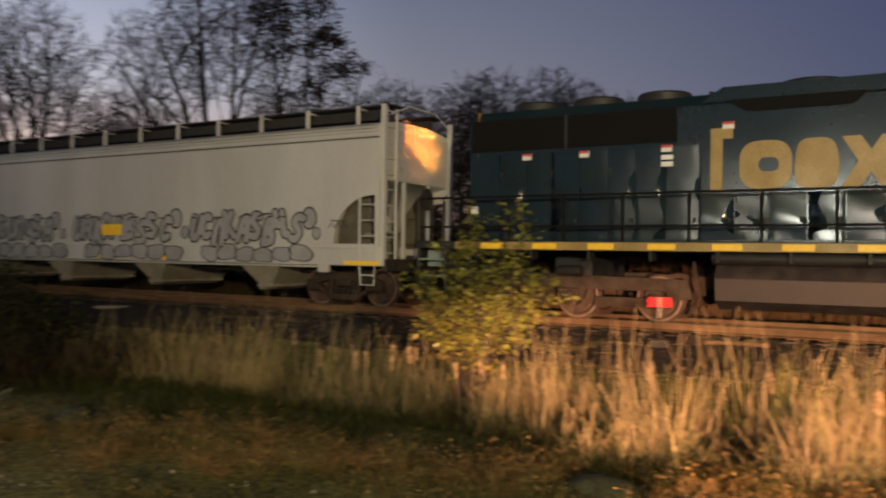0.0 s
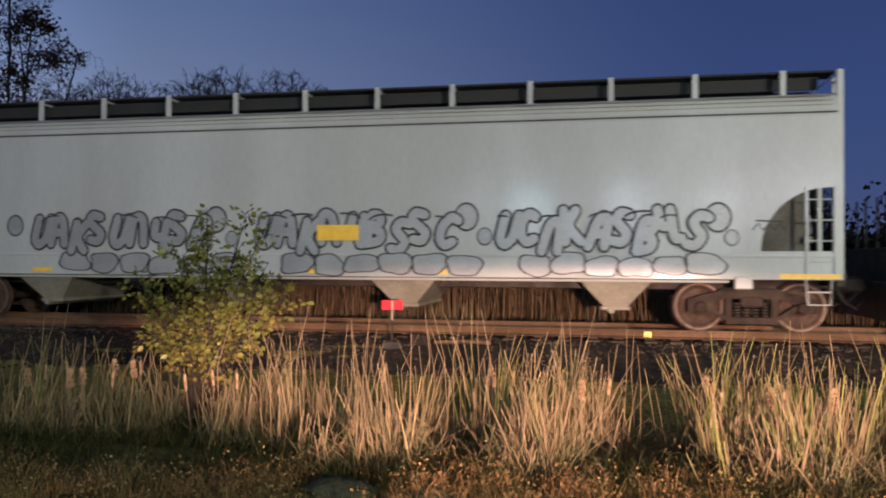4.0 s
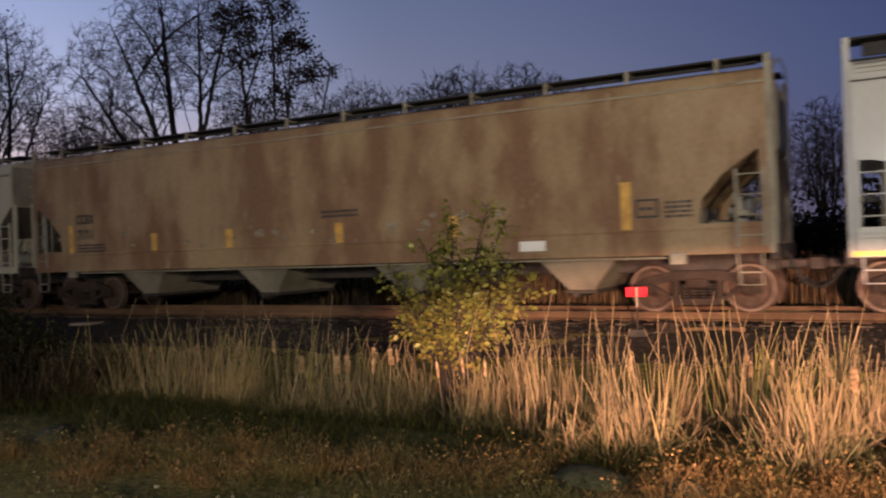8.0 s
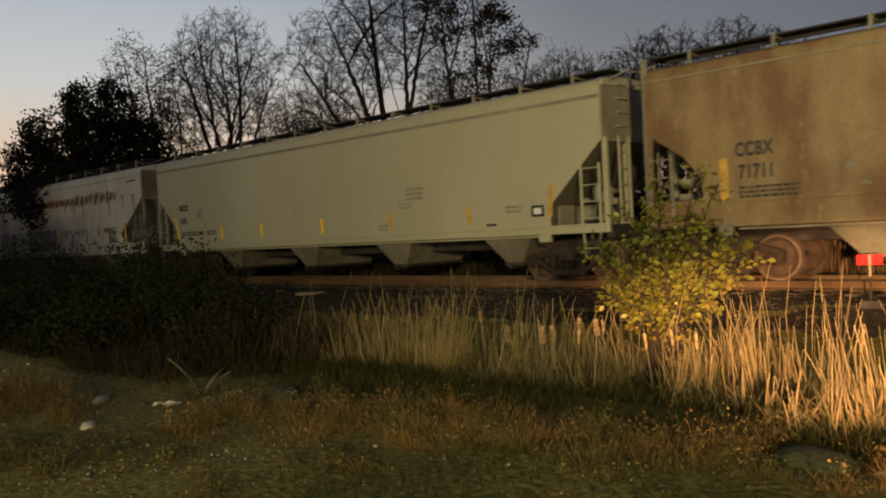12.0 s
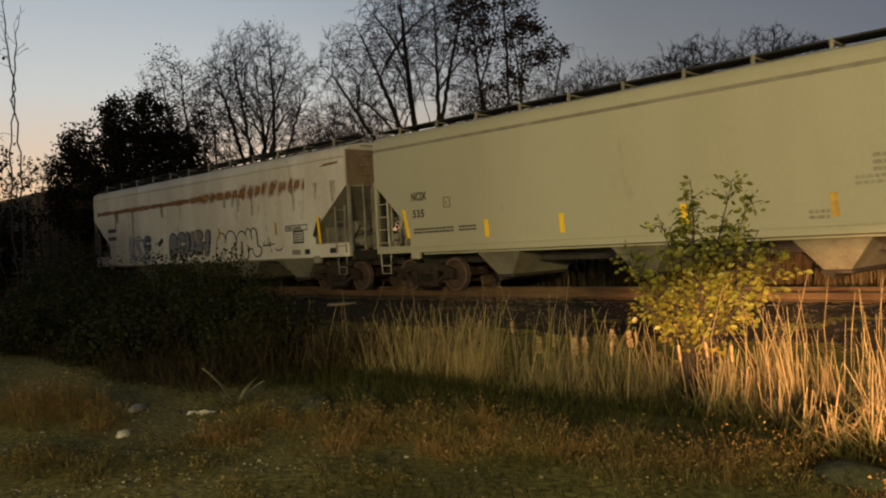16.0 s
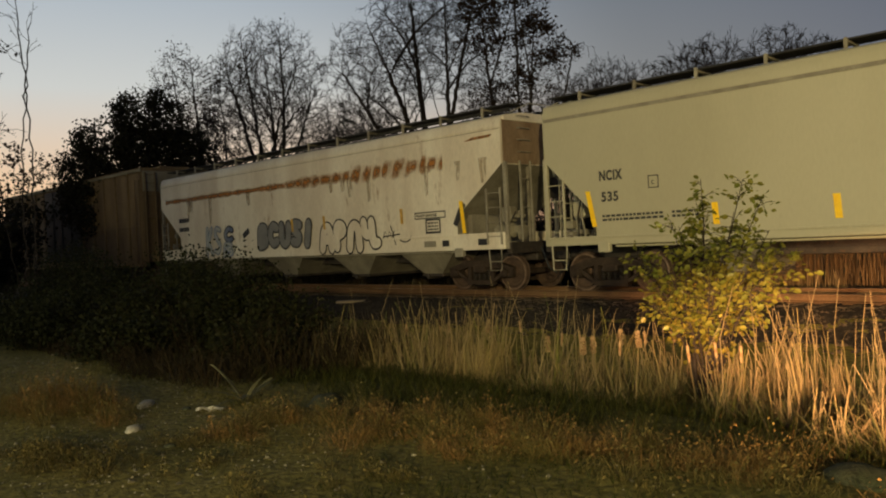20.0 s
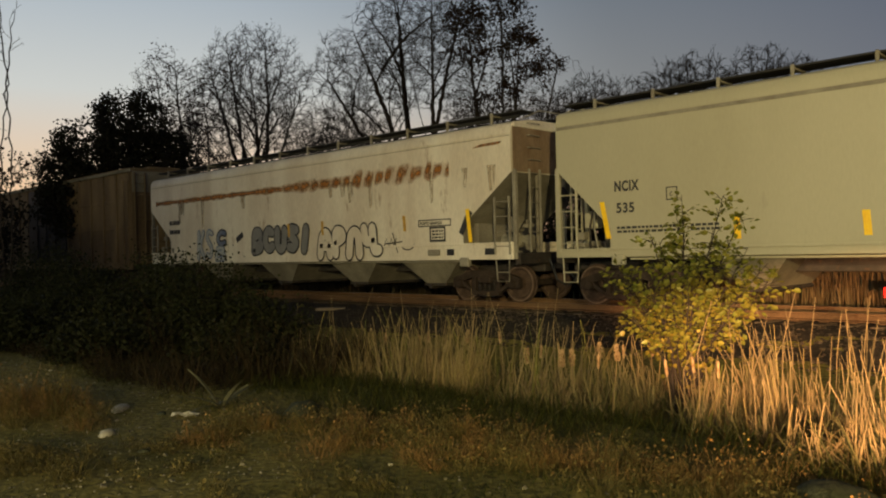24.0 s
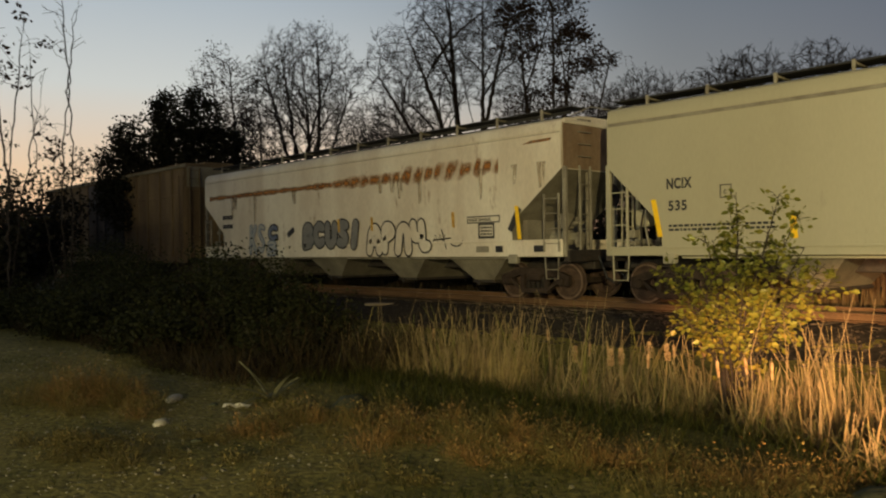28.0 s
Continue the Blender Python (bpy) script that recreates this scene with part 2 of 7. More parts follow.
M_GROUND = material("soil_and_grass", (0.265, 0.225, 0.06), (0.17, 0.155, 0.038), 0.95, 0, 0.7, 16, 1.2, 1.0, third=(0.26, 0.225, 0.065), third_at=0.56)
M_PLAIN_WALL = material("pale_plain_wall", (0.55, 0.52, 0.44), (0.47, 0.44, 0.37), 0.9, 0, 1, 20, 0.3, 0.1)
M_SOOT = material("sooty_black_grille", (0.005, 0.005, 0.005), (0.008, 0.007, 0.007), 0.95, 0, 3, 40, 0.4, 0.0)
M_BALLAST = material("ballast_stone", (0.075, 0.058, 0.042), (0.045, 0.036, 0.027), 0.95, 0, 3, 40, 0.6, 0.4, island=0.45)
M_TIE = material("creosoted_tie", (0.06, 0.045, 0.032), (0.10, 0.08, 0.06), 0.9, 0, 5, 60, 0.8, 0.5, stretch=(4, 0.5, 4), piece=0.3)
M_RAIL = material("rusty_rail", (0.17, 0.1, 0.052), (0.1, 0.06, 0.033), 0.85, 0.05, 2, 60, 0.6, 0.2, stretch=(0.3, 1, 1))
M_RAILHEAD = material("worn_rail_head", (0.3, 0.26, 0.22), (0.2, 0.16, 0.13), 0.42, 0.8, 3, 60, 0.3, 0.05)
M_STEEL_DARK = material("grimy_steel", (0.055, 0.045, 0.036), (0.03, 0.026, 0.022), 0.7, 0.3, 3, 40, 0.7, 0.3, third=(0.10, 0.055, 0.03), third_at=0.58)
M_TRUCK = material("rusty_cast_steel", (0.05, 0.036, 0.027), (0.032, 0.023, 0.018), 0.85, 0.1, 4, 50, 0.7, 0.4)
M_WHEEL = material("wheel_steel", (0.085, 0.056, 0.04), (0.055, 0.037, 0.028), 0.85, 0.05, 5, 60, 0.6, 0.2)
M_TREAD = material("bright_wheel_rim", (0.20, 0.14, 0.10), (0.13, 0.085, 0.06), 0.6, 0.3, 5, 60, 0.5, 0.05)
M_GREY = material("light_grey_car_paint", (0.49, 0.50, 0.48), (0.41, 0.41, 0.39), 0.5, 0.0, 0.5, 22, 0.12, 0.03, stretch=(1, 1, 0.25), third=(0.30, 0.28, 0.25), third_at=0.66, coat=0.35)
M_GREY_END = material("glossy_light_grey_end_paint", (0.47, 0.46, 0.42), (0.40, 0.37, 0.32), 0.3, 0.0, 0.8, 22, 0.15, 0.03, coat=0.5, third=(0.30, 0.24, 0.17), third_at=0.62)
M_TAN = material("rust_stained_tan_paint", (0.285, 0.205, 0.105), (0.16, 0.09, 0.043), 0.6, 0.0, 0.9, 20, 0.35, 0.05, third=(0.33, 0.25, 0.145), third_at=0.60, sharp=0.1, stretch=(1, 1, 0.42))
M_CREAM = material("cream_car_paint", (0.42, 0.395, 0.28), (0.37, 0.345, 0.24), 0.5, 0.0, 0.35, 20, 0.07, 0.012, stretch=(1, 1, 0.35), third=(0.31, 0.28, 0.2), third_at=0.62)
M_WHITE = material("stained_white_paint", (0.72, 0.67, 0.55), (0.58, 0.51, 0.4), 0.5, 0.0, 0.8, 20, 0.2, 0.04, stretch=(1, 1, 0.3), third=(0.33, 0.24, 0.15), third_at=0.6)
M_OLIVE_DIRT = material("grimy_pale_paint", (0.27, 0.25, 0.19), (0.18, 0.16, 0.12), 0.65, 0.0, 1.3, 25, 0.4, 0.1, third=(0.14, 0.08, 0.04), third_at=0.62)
# grimed pale paint, darkened further for the shade in recesses
M_UNDER = material("shade_dark_grimed_paint", (0.115, 0.102, 0.075), (0.07, 0.062, 0.046), 0.75, 0.0, 1.3, 25, 0.4, 0.1, third=(0.08, 0.05, 0.03), third_at=0.6)
M_UNDER_PALE = material("dusty_pale_bay_paint", (0.21, 0.19, 0.135), (0.13, 0.115, 0.08), 0.75, 0.0, 1.3, 25, 0.4, 0.1, third=(0.09, 0.06, 0.035), third_at=0.62)
M_BOX_PALE = material("pale_boxcar_panel", (0.25, 0.22, 0.14), (0.18, 0.15, 0.09), 0.75, 0.0, 1.0, 25, 0.4, 0.1)
M_BOXCAR = material("faded_brown_paint", (0.21, 0.14, 0.058), (0.135, 0.088, 0.04), 0.75, 0.0, 1.0, 25, 0.4, 0.1, stretch=(1, 1, 0.3), third=(0.10, 0.05, 0.03), third_at=0.62)
M_DOOR_DARK = material("black_door_paint", (0.022, 0.02, 0.02), (0.035, 0.03, 0.026), 0.7, 0, 1, 30, 0.4, 0.1)
M_LOCO = material("dark_blue_green_paint", (0.011, 0.022, 0.027), (0.008, 0.017, 0.021), 0.16, 0.0, 0.8, 9, 0.2, 0.0, third=(0.016, 0.026, 0.03), third_at=0.6, rough_var=0.035, coat=0.1)
M_YELLOW = material("weathered_yellow_paint", (0.60, 0.36, 0.05), (0.48, 0.27, 0.035), 0.5, 0, 2, 30, 0.3, 0.05)
M_HOOD_YELLOW = material("faded_tan_yellow_paint", (0.36, 0.25, 0.07), (0.27, 0.185, 0.055), 0.4, 0, 2, 30, 0.35, 0.03, third=(0.2, 0.15, 0.06), third_at=0.62)
# yellow of the hood end, coloured duller because that end is unlit
M_YELLOW_SHADED = material("shade_dulled_yellow_paint", (0.36, 0.19, 0.022), (0.27, 0.135, 0.018), 0.6, 0, 2, 30, 0.4, 0.05)
M_END_RUST = material("brown_stained_end_paint", (0.27, 0.2, 0.13), (0.17, 0.105, 0.06), 0.7, 0, 1.4, 25, 0.4, 0.05, stretch=(1, 1, 0.4), third=(0.12, 0.06, 0.03), third_at=0.6)
M_REFLECT = material("yellow_reflector", (0.95, 0.62, 0.03), (0.88, 0.53, 0.02), 0.35, 0, 8, 60, 0.1, 0.02)
M_REFLECT_OLD = material("dirty_yellow_reflector", (0.6, 0.36, 0.05), (0.42, 0.24, 0.05), 0.6, 0, 6, 40, 0.4, 0.02)
M_RED = material("red_reflector_plate", (0.85, 0.006, 0.012), (0.78, 0.004, 0.010), 0.75, 0, 8, 60, 0.1, 0.02)
M_ROOF_DARK = material("dark_grating", (0.025, 0.025, 0.027), (0.04, 0.038, 0.036), 0.8, 0.3, 4, 60, 0.4, 0.2)
M_BLACK = material("black_steel", (0.013, 0.013, 0.014), (0.022, 0.02, 0.02), 0.6, 0.2, 3, 40, 0.4, 0.15)
M_INK = material("black_lettering", (0.02, 0.02, 0.022), (0.035, 0.034, 0.034), 0.6, 0, 6, 60, 0.3, 0.0)
M_SPRAY_GREY = material("silver_spray_paint", (0.33, 0.33, 0.33), (0.40, 0.40, 0.39), 0.45, 0.3, 1.6, 30, 0.25, 0.0)
M_SPRAY_OLD = material("dull_grey_spray_paint", (0.17, 0.17, 0.165), (0.22, 0.215, 0.2), 0.55, 0.1, 2.5, 30, 0.25, 0.0)
M_SPRAY_PALE = material("pale_blue_grey_spray_paint", (0.42, 0.42, 0.38), (0.34, 0.36, 0.36), 0.55, 0, 2.5, 30, 0.25, 0.0)
M_SPRAY_BLUE = material("blue_spray_paint", (0.09, 0.12, 0.2), (0.2, 0.23, 0.28), 0.5, 0, 2.5, 30, 0.25, 0.0)
M_DECAL = material("white_decal", (0.75, 0.75, 0.72), (0.66, 0.66, 0.62), 0.5, 0, 3, 40, 0.15, 0.0)
M_DECAL_RED = material("red_decal", (0.5, 0.06, 0.05), (0.42, 0.05, 0.05), 0.5, 0, 3, 40, 0.15, 0.0)
M_RUST = material("streaked_rust", (0.34, 0.165, 0.06), (0.25, 0.11, 0.035), 0.9, 0, 3, 11, 0.5, 0.1, ragged=0.43, stretch=(1.6, 1, 0.6))
M_DUST = material("pale_scuffs", (0.36, 0.31, 0.22), (0.30, 0.25, 0.17), 0.8, 0, 3, 14, 0.5, 0.0, ragged=0.5)


def line_stain(name, colour, second, height, thin, thick):
    """A stain along one level line that swells and thins along its length and fades out above and below."""
    m = material(name, colour, second, 0.9, 0, 3, 12, 0.5, 0.1)
    nt = m.node_tree
    k = nt.links.new
    co, sep = nt.nodes.new("ShaderNodeTexCoord"), nt.nodes.new("ShaderNodeSeparateXYZ")
    along = nt.nodes.new("ShaderNodeMapping")
    along.inputs["Scale"].default_value = (1.0, 0.0, 0.06)
    k(co.outputs["Object"], sep.inputs[0])
    k(co.outputs["Object"], along.inputs[0])

    def step(op, a, b):
        n = nt.nodes.new("ShaderNodeMath")
        n.operation = op
        for slot, val in ((0, a), (1, b)):
            if isinstance(val, (int, float)):
                n.inputs[slot].default_value = val
            elif val is not None:
                k(val, n.inputs[slot])
        return n.outputs[0]

    def spread(value, lo, hi, a, b):
        r = nt.nodes.new("ShaderNodeMapRange")
        for i, val in enumerate((lo, hi, a, b)):
            r.inputs[i + 1].default_value = val
        k(value, r.inputs[0])
        return r.outputs[0]

    def tex(scale, vector, detail):
        n = nt.nodes.new("ShaderNodeTexNoise")
        n.inputs["Scale"].default_value, n.inputs["Detail"].default_value = scale, detail
        k(vector, n.inputs["Vector"])
        return n.outputs["Fac"]

    away = step("ABSOLUTE", step("SUBTRACT", sep.outputs["Z"], height), None)
    # towards +x the line swells and breaks into separate slanted blots
    broken = spread(sep.outputs["X"], -1.5, 3.5, 0.0, 1.0)
    jitter = step("MULTIPLY", tex(1.7, along.outputs[0], 2.0), 9.0)
    beat = step("SINE", step("ADD", step("ADD", step("MULTIPLY", sep.outputs["X"], 13.0), step("MULTIPLY", sep.outputs["Z"], -5.0)), jitter), None)
    gaps = step("ADD", step("MULTIPLY", step("SUBTRACT", spread(beat, -0.9, 0.4, 0.12, 1.0), 1.0), broken), 1.0)
    swell = step("MULTIPLY", step("ADD", step("MULTIPLY", broken, 0.6), 0.45), spread(tex(2.3, along.outputs[0], 2.0), 0.38, 0.64, thin, thick))
    fade = spread(step("DIVIDE", away, swell), 1.15, 0.1, 0.0, 1.0)
    speck = spread(tex(7.0, co.outputs["Object"], 4.0), 0.32, 0.62, 0.35, 1.0)
    k(step("MULTIPLY", step("MULTIPLY", fade, gaps), speck), nt.nodes["Principled BSDF"].inputs["Alpha"])
    return m


M_RUST_LINE = line_stain("rust_run", (0.36, 0.165, 0.05), (0.26, 0.11, 0.032), 3.43, 0.16, 0.26)

# ---------------------------------------------------------------- ground and track


def lerp_table(table, x):
    for (a, va), (b, vb) in zip(table, table[1:]):
        if x <= b:
            u = min(max((x - a) / (b - a), 0.0), 1.0)
            return va + (vb - va) * u * u * (3 - 2 * u)
    return table[-1][1]


PROFILE = [(-2000, 0.0), (4.6, 0.0), (6.4, -0.10), (8.2, -0.42), (10.6, -0.46), (12.0, -0.32), (13.2, -0.22), (14.6, 0.02), (15.0, 0.06),
           (18.2, 0.06), (18.7, 0.0), (20.0, -0.3), (23.0, -0.2), (30.0, 0.1), (2000, 0.0)]


def ground_z(x, y):
    z = lerp_table(PROFILE, y)
    if abs(x) < 70 and -12 < y < 14.4:
        z += 0.05 * noise.noise((x * 0.55, y * 0.55, 3.0)) + 0.022 * noise.noise((x * 2.3, y * 2.3, 8.0))
        if x < -7 and y < 6:
            z += 0.1 * min((-7 - x) / 6, 1.0) * max(0.0, 1 - abs(y - 3.5) / 4)
    return z


def build_ground():
    xs = [-2000, -800, -400, -200, -120, -80] + [-60 + i * 1.0 for i in range(36)] + [-24 + 0.24 * i for i in range(134)] + [9 + 1.5 * i for i in range(20)] + [45, 70, 120, 250, 600, 2000]
    ys = [-2000, -600, -150, -50, -20, -8, -3, 0] + [0.6 + 0.24 * i for i in range(62)] + [15.6, 16.6, 17.6, 18.2, 18.6, 19.2, 20, 21.5, 23, 26, 30, 36, 45, 60, 90, 150, 300, 700, 2000]
    xs, ys = sorted(set(round(x, 3) for x in xs)), sorted(set(round(y, 3) for y in ys))
    s = Shape()
    s.v = [(x, y, ground_z(x, y)) for y in ys for x in xs]
    n = len(xs)
    s.f = [(j * n + i, j * n + i + 1, j * n + n + i + 1, j * n + n + i) for j in range(len(ys) - 1) for i in range(n - 1)]
    return tagged(part("ground", s, M_GROUND, smooth=True), "rough dark earth with thin grass and a shallow ditch", "ground", kind="structure")


build_ground()
# unseen wall, added to cut off low sky and show in glossy paint
tagged(part("wall_behind", Shape().box(-80, 80, -40.4, -40.0, -0.3, 6.5), M_PLAIN_WALL), "unseen plain pale wall added to block sky and reflect lamplight", "wall", kind="structure")


def rock(rng, centre, size, flat=0.7):
    """Eight uneven corners of a small stone."""
    turn = Euler((rng.uniform(-0.6, 0.6), rng.uniform(-0.6, 0.6), rng.uniform(0, 6.3))).to_matrix()
    verts = []
    for sx in (-1, 1):
        for sy in (-1, 1):
            for sz in (-1, 1):
                p = Vector((sx * rng.uniform(0.5, 1), sy * rng.uniform(0.45, 0.95), sz * rng.uniform(0.4, 0.9) * flat)) * size * 0.5
                verts.append(Vector(centre) + turn @ p)
    return verts, [(0, 1, 3, 2), (4, 6, 7, 5), (0, 4, 5, 1), (2, 3, 7, 6), (0, 2, 6, 4), (1, 5, 7, 3)]


M_BALLAST_BED = material("packed_ballast", (0.056, 0.046, 0.035), (0.034, 0.028, 0.021), 0.95, 0, 8, 34, 1.2, 1.0, third=(0.11, 0.085, 0.06), third_at=0.6)


def build_track():
    track = tagged(new("railway_track"), "single railway track with rusty rails on stone ballast", "railway track", kind="structure")
    profile = [(-0.068, 0.0), (0.068, 0.0), (0.068, 0.012), (0.012, 0.035), (0.009, 0.115), (0.034, 0.125), (0.036, 0.152), (0.028, 0.16),
               (-0.028, 0.16), (-0.036, 0.152), (-0.034, 0.125), (-0.009, 0.115), (-0.012, 0.035), (-0.068, 0.012)]
    for side in (-1, 1):
        y = TRACK_Y + side * 0.755
        s = Shape()
        n = len(profile)
        xs = [-400] + [-120 + 4 * i for i in range(46)] + [400]
        s.v = [(x, y + a, RAIL_TOP - 0.16 + b) for x in xs for a, b in profile]
        s.f = [(i * n + k, i * n + (k + 1) % n, i * n + n + (k + 1) % n, i * n + n + k) for i in range(len(xs) - 1) for k in range(n)]
        rail = part("rail", s, M_RAIL, track)
        rail.data.materials.append(M_RAILHEAD)
        for f in rail.data.polygons:
            if f.index % n == 7:
                f.material_index = 1
    tie = Shape().box(-0.115, 0.115, -1.3, 1.3, -0.17, 0.0, 0.012).mesh("tie")
    plate = Shape().box(-0.09, 0.09, -0.17, 0.17, 0.0, 0.02, 0.005).mesh("tie_plate")
    rng = random.Random(4)
    for i in range(150):
        x = -58 + i * 0.52 + rng.uniform(-0.03, 0.03)
        ob = part("tie", tie, M_TIE, track)
        ob.matrix_basis = pose(x, TRACK_Y + rng.uniform(-0.04, 0.04), RAIL_TOP - 0.178, 0, 0, rng.uniform(-1, 1))
        if -16 < x < 8:
            tp = part("tie_plate", plate, M_RAIL, track)
            tp.matrix_basis = pose(x, TRACK_Y - 0.755, RAIL_TOP - 0.178)
    ym = Shape().box(-0.075, 0.075, -0.012, 0.012, -0.06, 0.06, 0.006)
    ob = part("yellow_mark", ym, M_REFLECT, track, "yellow paint block on the rail")
    ob.matrix_basis = pose(0.76, TRACK_Y - 0.80, 0.2)
    bed = Shape()
    xs = [-120 + 3 * i for i in range(27)] + [-40 + 0.5 * i for i in range(100)] + [10 + 3 * i for i in range(30)]
    ys = [12.5, 12.9, 13.3, 13.7, 14.1, 14.5, 14.8, 15.2, 15.8, 16.6, 17.4, 18.0, 18.5]
    for y in ys:
        for x in xs:
            lift = 0.022 + 0.03 * noise.noise((x * 1.7, y * 1.7, 21.0)) if 12.6 < y < 18.4 else -0.04
            bed.v.append((x, y + 0.2 * noise.noise((x * 0.5, y, 2.0)), ground_z(x, y) + lift))
    n = len(xs)
    bed.f = [(j * n + i, j * n + i + 1, j * n + n + i + 1, j * n + n + i) for j in range(len(ys) - 1) for i in range(n - 1)]
    part("ballast_bed", bed, M_BALLAST_BED, track, "packed grey-brown crushed stone", True)
    # ballast stones, thick on the near shoulder
    s = Shape()
    for i in range(9000):
        u = rng.random()
        x = rng.uniform(-15, 9) if i % 4 else rng.uniform(-40, -12)
        y = 12.3 + 3.5 * u ** 0.8
        size = rng.uniform(0.035, 0.085)
        z = ground_z(x, y) + size * 0.1
        s.add(*rock(rng, (x, y, z), size))
    for i in range(1500):
        x, y = rng.uniform(-14, 9), rng.uniform(15.9, 18.6)
        s.add(*rock(rng, (x, y, 0.08), rng.uniform(0.04, 0.08)))
    tagged(part("ballast", s, M_BALLAST, track, "loose grey-brown crushed stone"), kind="stuff")


build_track()

# ---------------------------------------------------------------- the train
M_STREAK = material("washed_dirt_streak", (0.46, 0.37, 0.25), (0.42, 0.35, 0.25), 0.8, 0, 2, 5, 0.5, 0.0, ragged=0.56, stretch=(2.4, 1, 0.3))
CAR_LABELS = "cars of the freight train"
CARS, WHEELSETS = [], []


def wheelset_meshes():
    r = 0.457
    axle = Shape().turned("y", (0, 0, 0), [(-0.95, 0.07), (-0.8, 0.08), (0.8, 0.08), (0.95, 0.07)], 14)
    wheel = Shape().turned("y", (0, 0, 0), [(-0.045, 0.085), (-0.045, 0.14), (-0.005, 0.17), (0.012, 0.33), (-0.03, 0.37), (-0.045, 0.385), (-0.045, r - 0.015),
                                           (-0.035, r), (0.05, r), (0.06, r + 0.025), (0.085, r + 0.02), (0.09, 0.38), (0.04, 0.33), (0.03, 0.17), (0.07, 0.085)], 36)
    # a bolt-like boss off centre on the plate so that the turning shows
    wheel.turned("y", (0.13, 0, 0.0), [(-0.052, 0.02), (-0.03, 0.025)], 8)
    wheel.turned("y", (-0.13, 0, 0.0), [(-0.052, 0.02), (-0.03, 0.025)], 8)
    rim = Shape().turned("y", (0, 0, 0), [(-0.047, r - 0.05), (-0.0485, r - 0.02), (-0.047, r - 0.016)], 36, caps=False)
    return recalc(axle, "axle", angle=40), recalc(wheel, "wheel", angle=40), recalc(rim, "rim", True)


AXLE, WHEEL, RIM = wheelset_meshes()


def add_wheelset(car, x):
    ws = part("wheelset", AXLE, M_TRUCK, car)
    ws.matrix_basis = pose(x, 0, 0.457)
    for side in (-1, 1):
        w = part("wheel", WHEEL, M_WHEEL, ws)
        w.matrix_basis = pose(0, side * 0.755, 0) @ (Matrix.Identity(4) if side < 0 else Matrix.Rotation(math.pi, 4, "Z"))
        if side < 0:
            q = part("rim", RIM, M_TREAD, ws)
            q.matrix_basis = pose(0, -0.755, 0)
    WHEELSETS.append((ws, x))


def truck_meshes():
    # cast side frame with its two window openings, as upper and lower members
    s = Shape()
    s.plate([(-1.12, 0.36), (-1.12, 0.60), (-0.95, 0.66), (-0.45, 0.80), (0.45, 0.80), (0.95, 0.66), (1.12, 0.60), (1.12, 0.36), (0.95, 0.36), (0.93, 0.50),
             (0.42, 0.62), (-0.42, 0.62), (-0.93, 0.50), (-0.95, 0.36)], -1.09, -0.96)
    s.plate([(-0.93, 0.50), (-0.80, 0.53), (-0.42, 0.28), (-0.42, 0.20)], -1.08, -0.97)
    s.plate([(0.93, 0.50), (0.42, 0.20), (0.42, 0.28), (0.80, 0.53)], -1.08, -0.97)
    s.plate([(-0.45, 0.16), (-0.45, 0.28), (0.45, 0.28), (0.45, 0.16)], -1.1, -0.94)
    for x in (-0.4, 0.4):
        s.box(x - 0.06, x + 0.06, -1.08, -0.97, 0.27, 0.63, 0.01)
    frame_mesh = recalc(s, "side_frame")
    sp = Shape()
    for x in (-0.24, -0.08, 0.08, 0.24):
        for k in range(5):
            sp.turned("z", (x, -1.0, 0.29 + k * 0.055), [(0, 0.05), (0.018, 0.07), (0.036, 0.05)], 10)
    cap = Shape().turned("y", (0, 0, 0.457), [(-1.17, 0.06), (-1.15, 0.10), (-1.09, 0.115), (-0.95, 0.12)], 16)
    bol = Shape().box(-0.2, 0.2, -1.13, 1.13, 0.47, 0.66, 0.03)
    return frame_mesh, recalc(sp, "spring_nest", True), recalc(cap, "bearing_cap", angle=40), recalc(bol, "bolster")


SIDE_FRAME, SPRINGS, BEARINGS, BOLSTER = truck_meshes()


def add_truck(car, x):
    b = part("truck_bolster", BOLSTER, M_TRUCK, car)
    b.matrix_basis = pose(x, 0, 0)
    for turn in (0, 180):
        for name, me, mat, at in (("side_frame", SIDE_FRAME, M_TRUCK, 0), ("spring_nest", SPRINGS, M_STEEL_DARK, 0), ("bearing_cap", BEARINGS, M_TRUCK, -0.89), ("bearing_cap", BEARINGS, M_TRUCK, 0.89)):
            ob = part(name, me, mat, b)
            ob.matrix_basis = pose(at, 0, 0, 0, 0, turn)
            if name == "spring_nest":
                tagged(ob, kind="stuff")
    for d in (-0.89, 0.89):
        add_wheelset(car, x + d)


def rounded(points, r, n=4):
    """An outline of (x, z) with its corners rounded."""
    out, m = [], len(points)
    for i in range(m):
        p, a, b = Vector(points[i]), Vector(points[i - 1]), Vector(points[(i + 1) % m])
        ra, rb = min(r, (a - p).length / 2.05), min(r, (b - p).length / 2.05)
        s0, s1 = p + (a - p).normalized() * ra, p + (b - p).normalized() * rb
        for k in range(n + 1):
            u = k / n
            q = s0 * (1 - u) ** 2 + p * 2 * u * (1 - u) + s1 * u * u
            out.append((q.x, q.y))
    return out


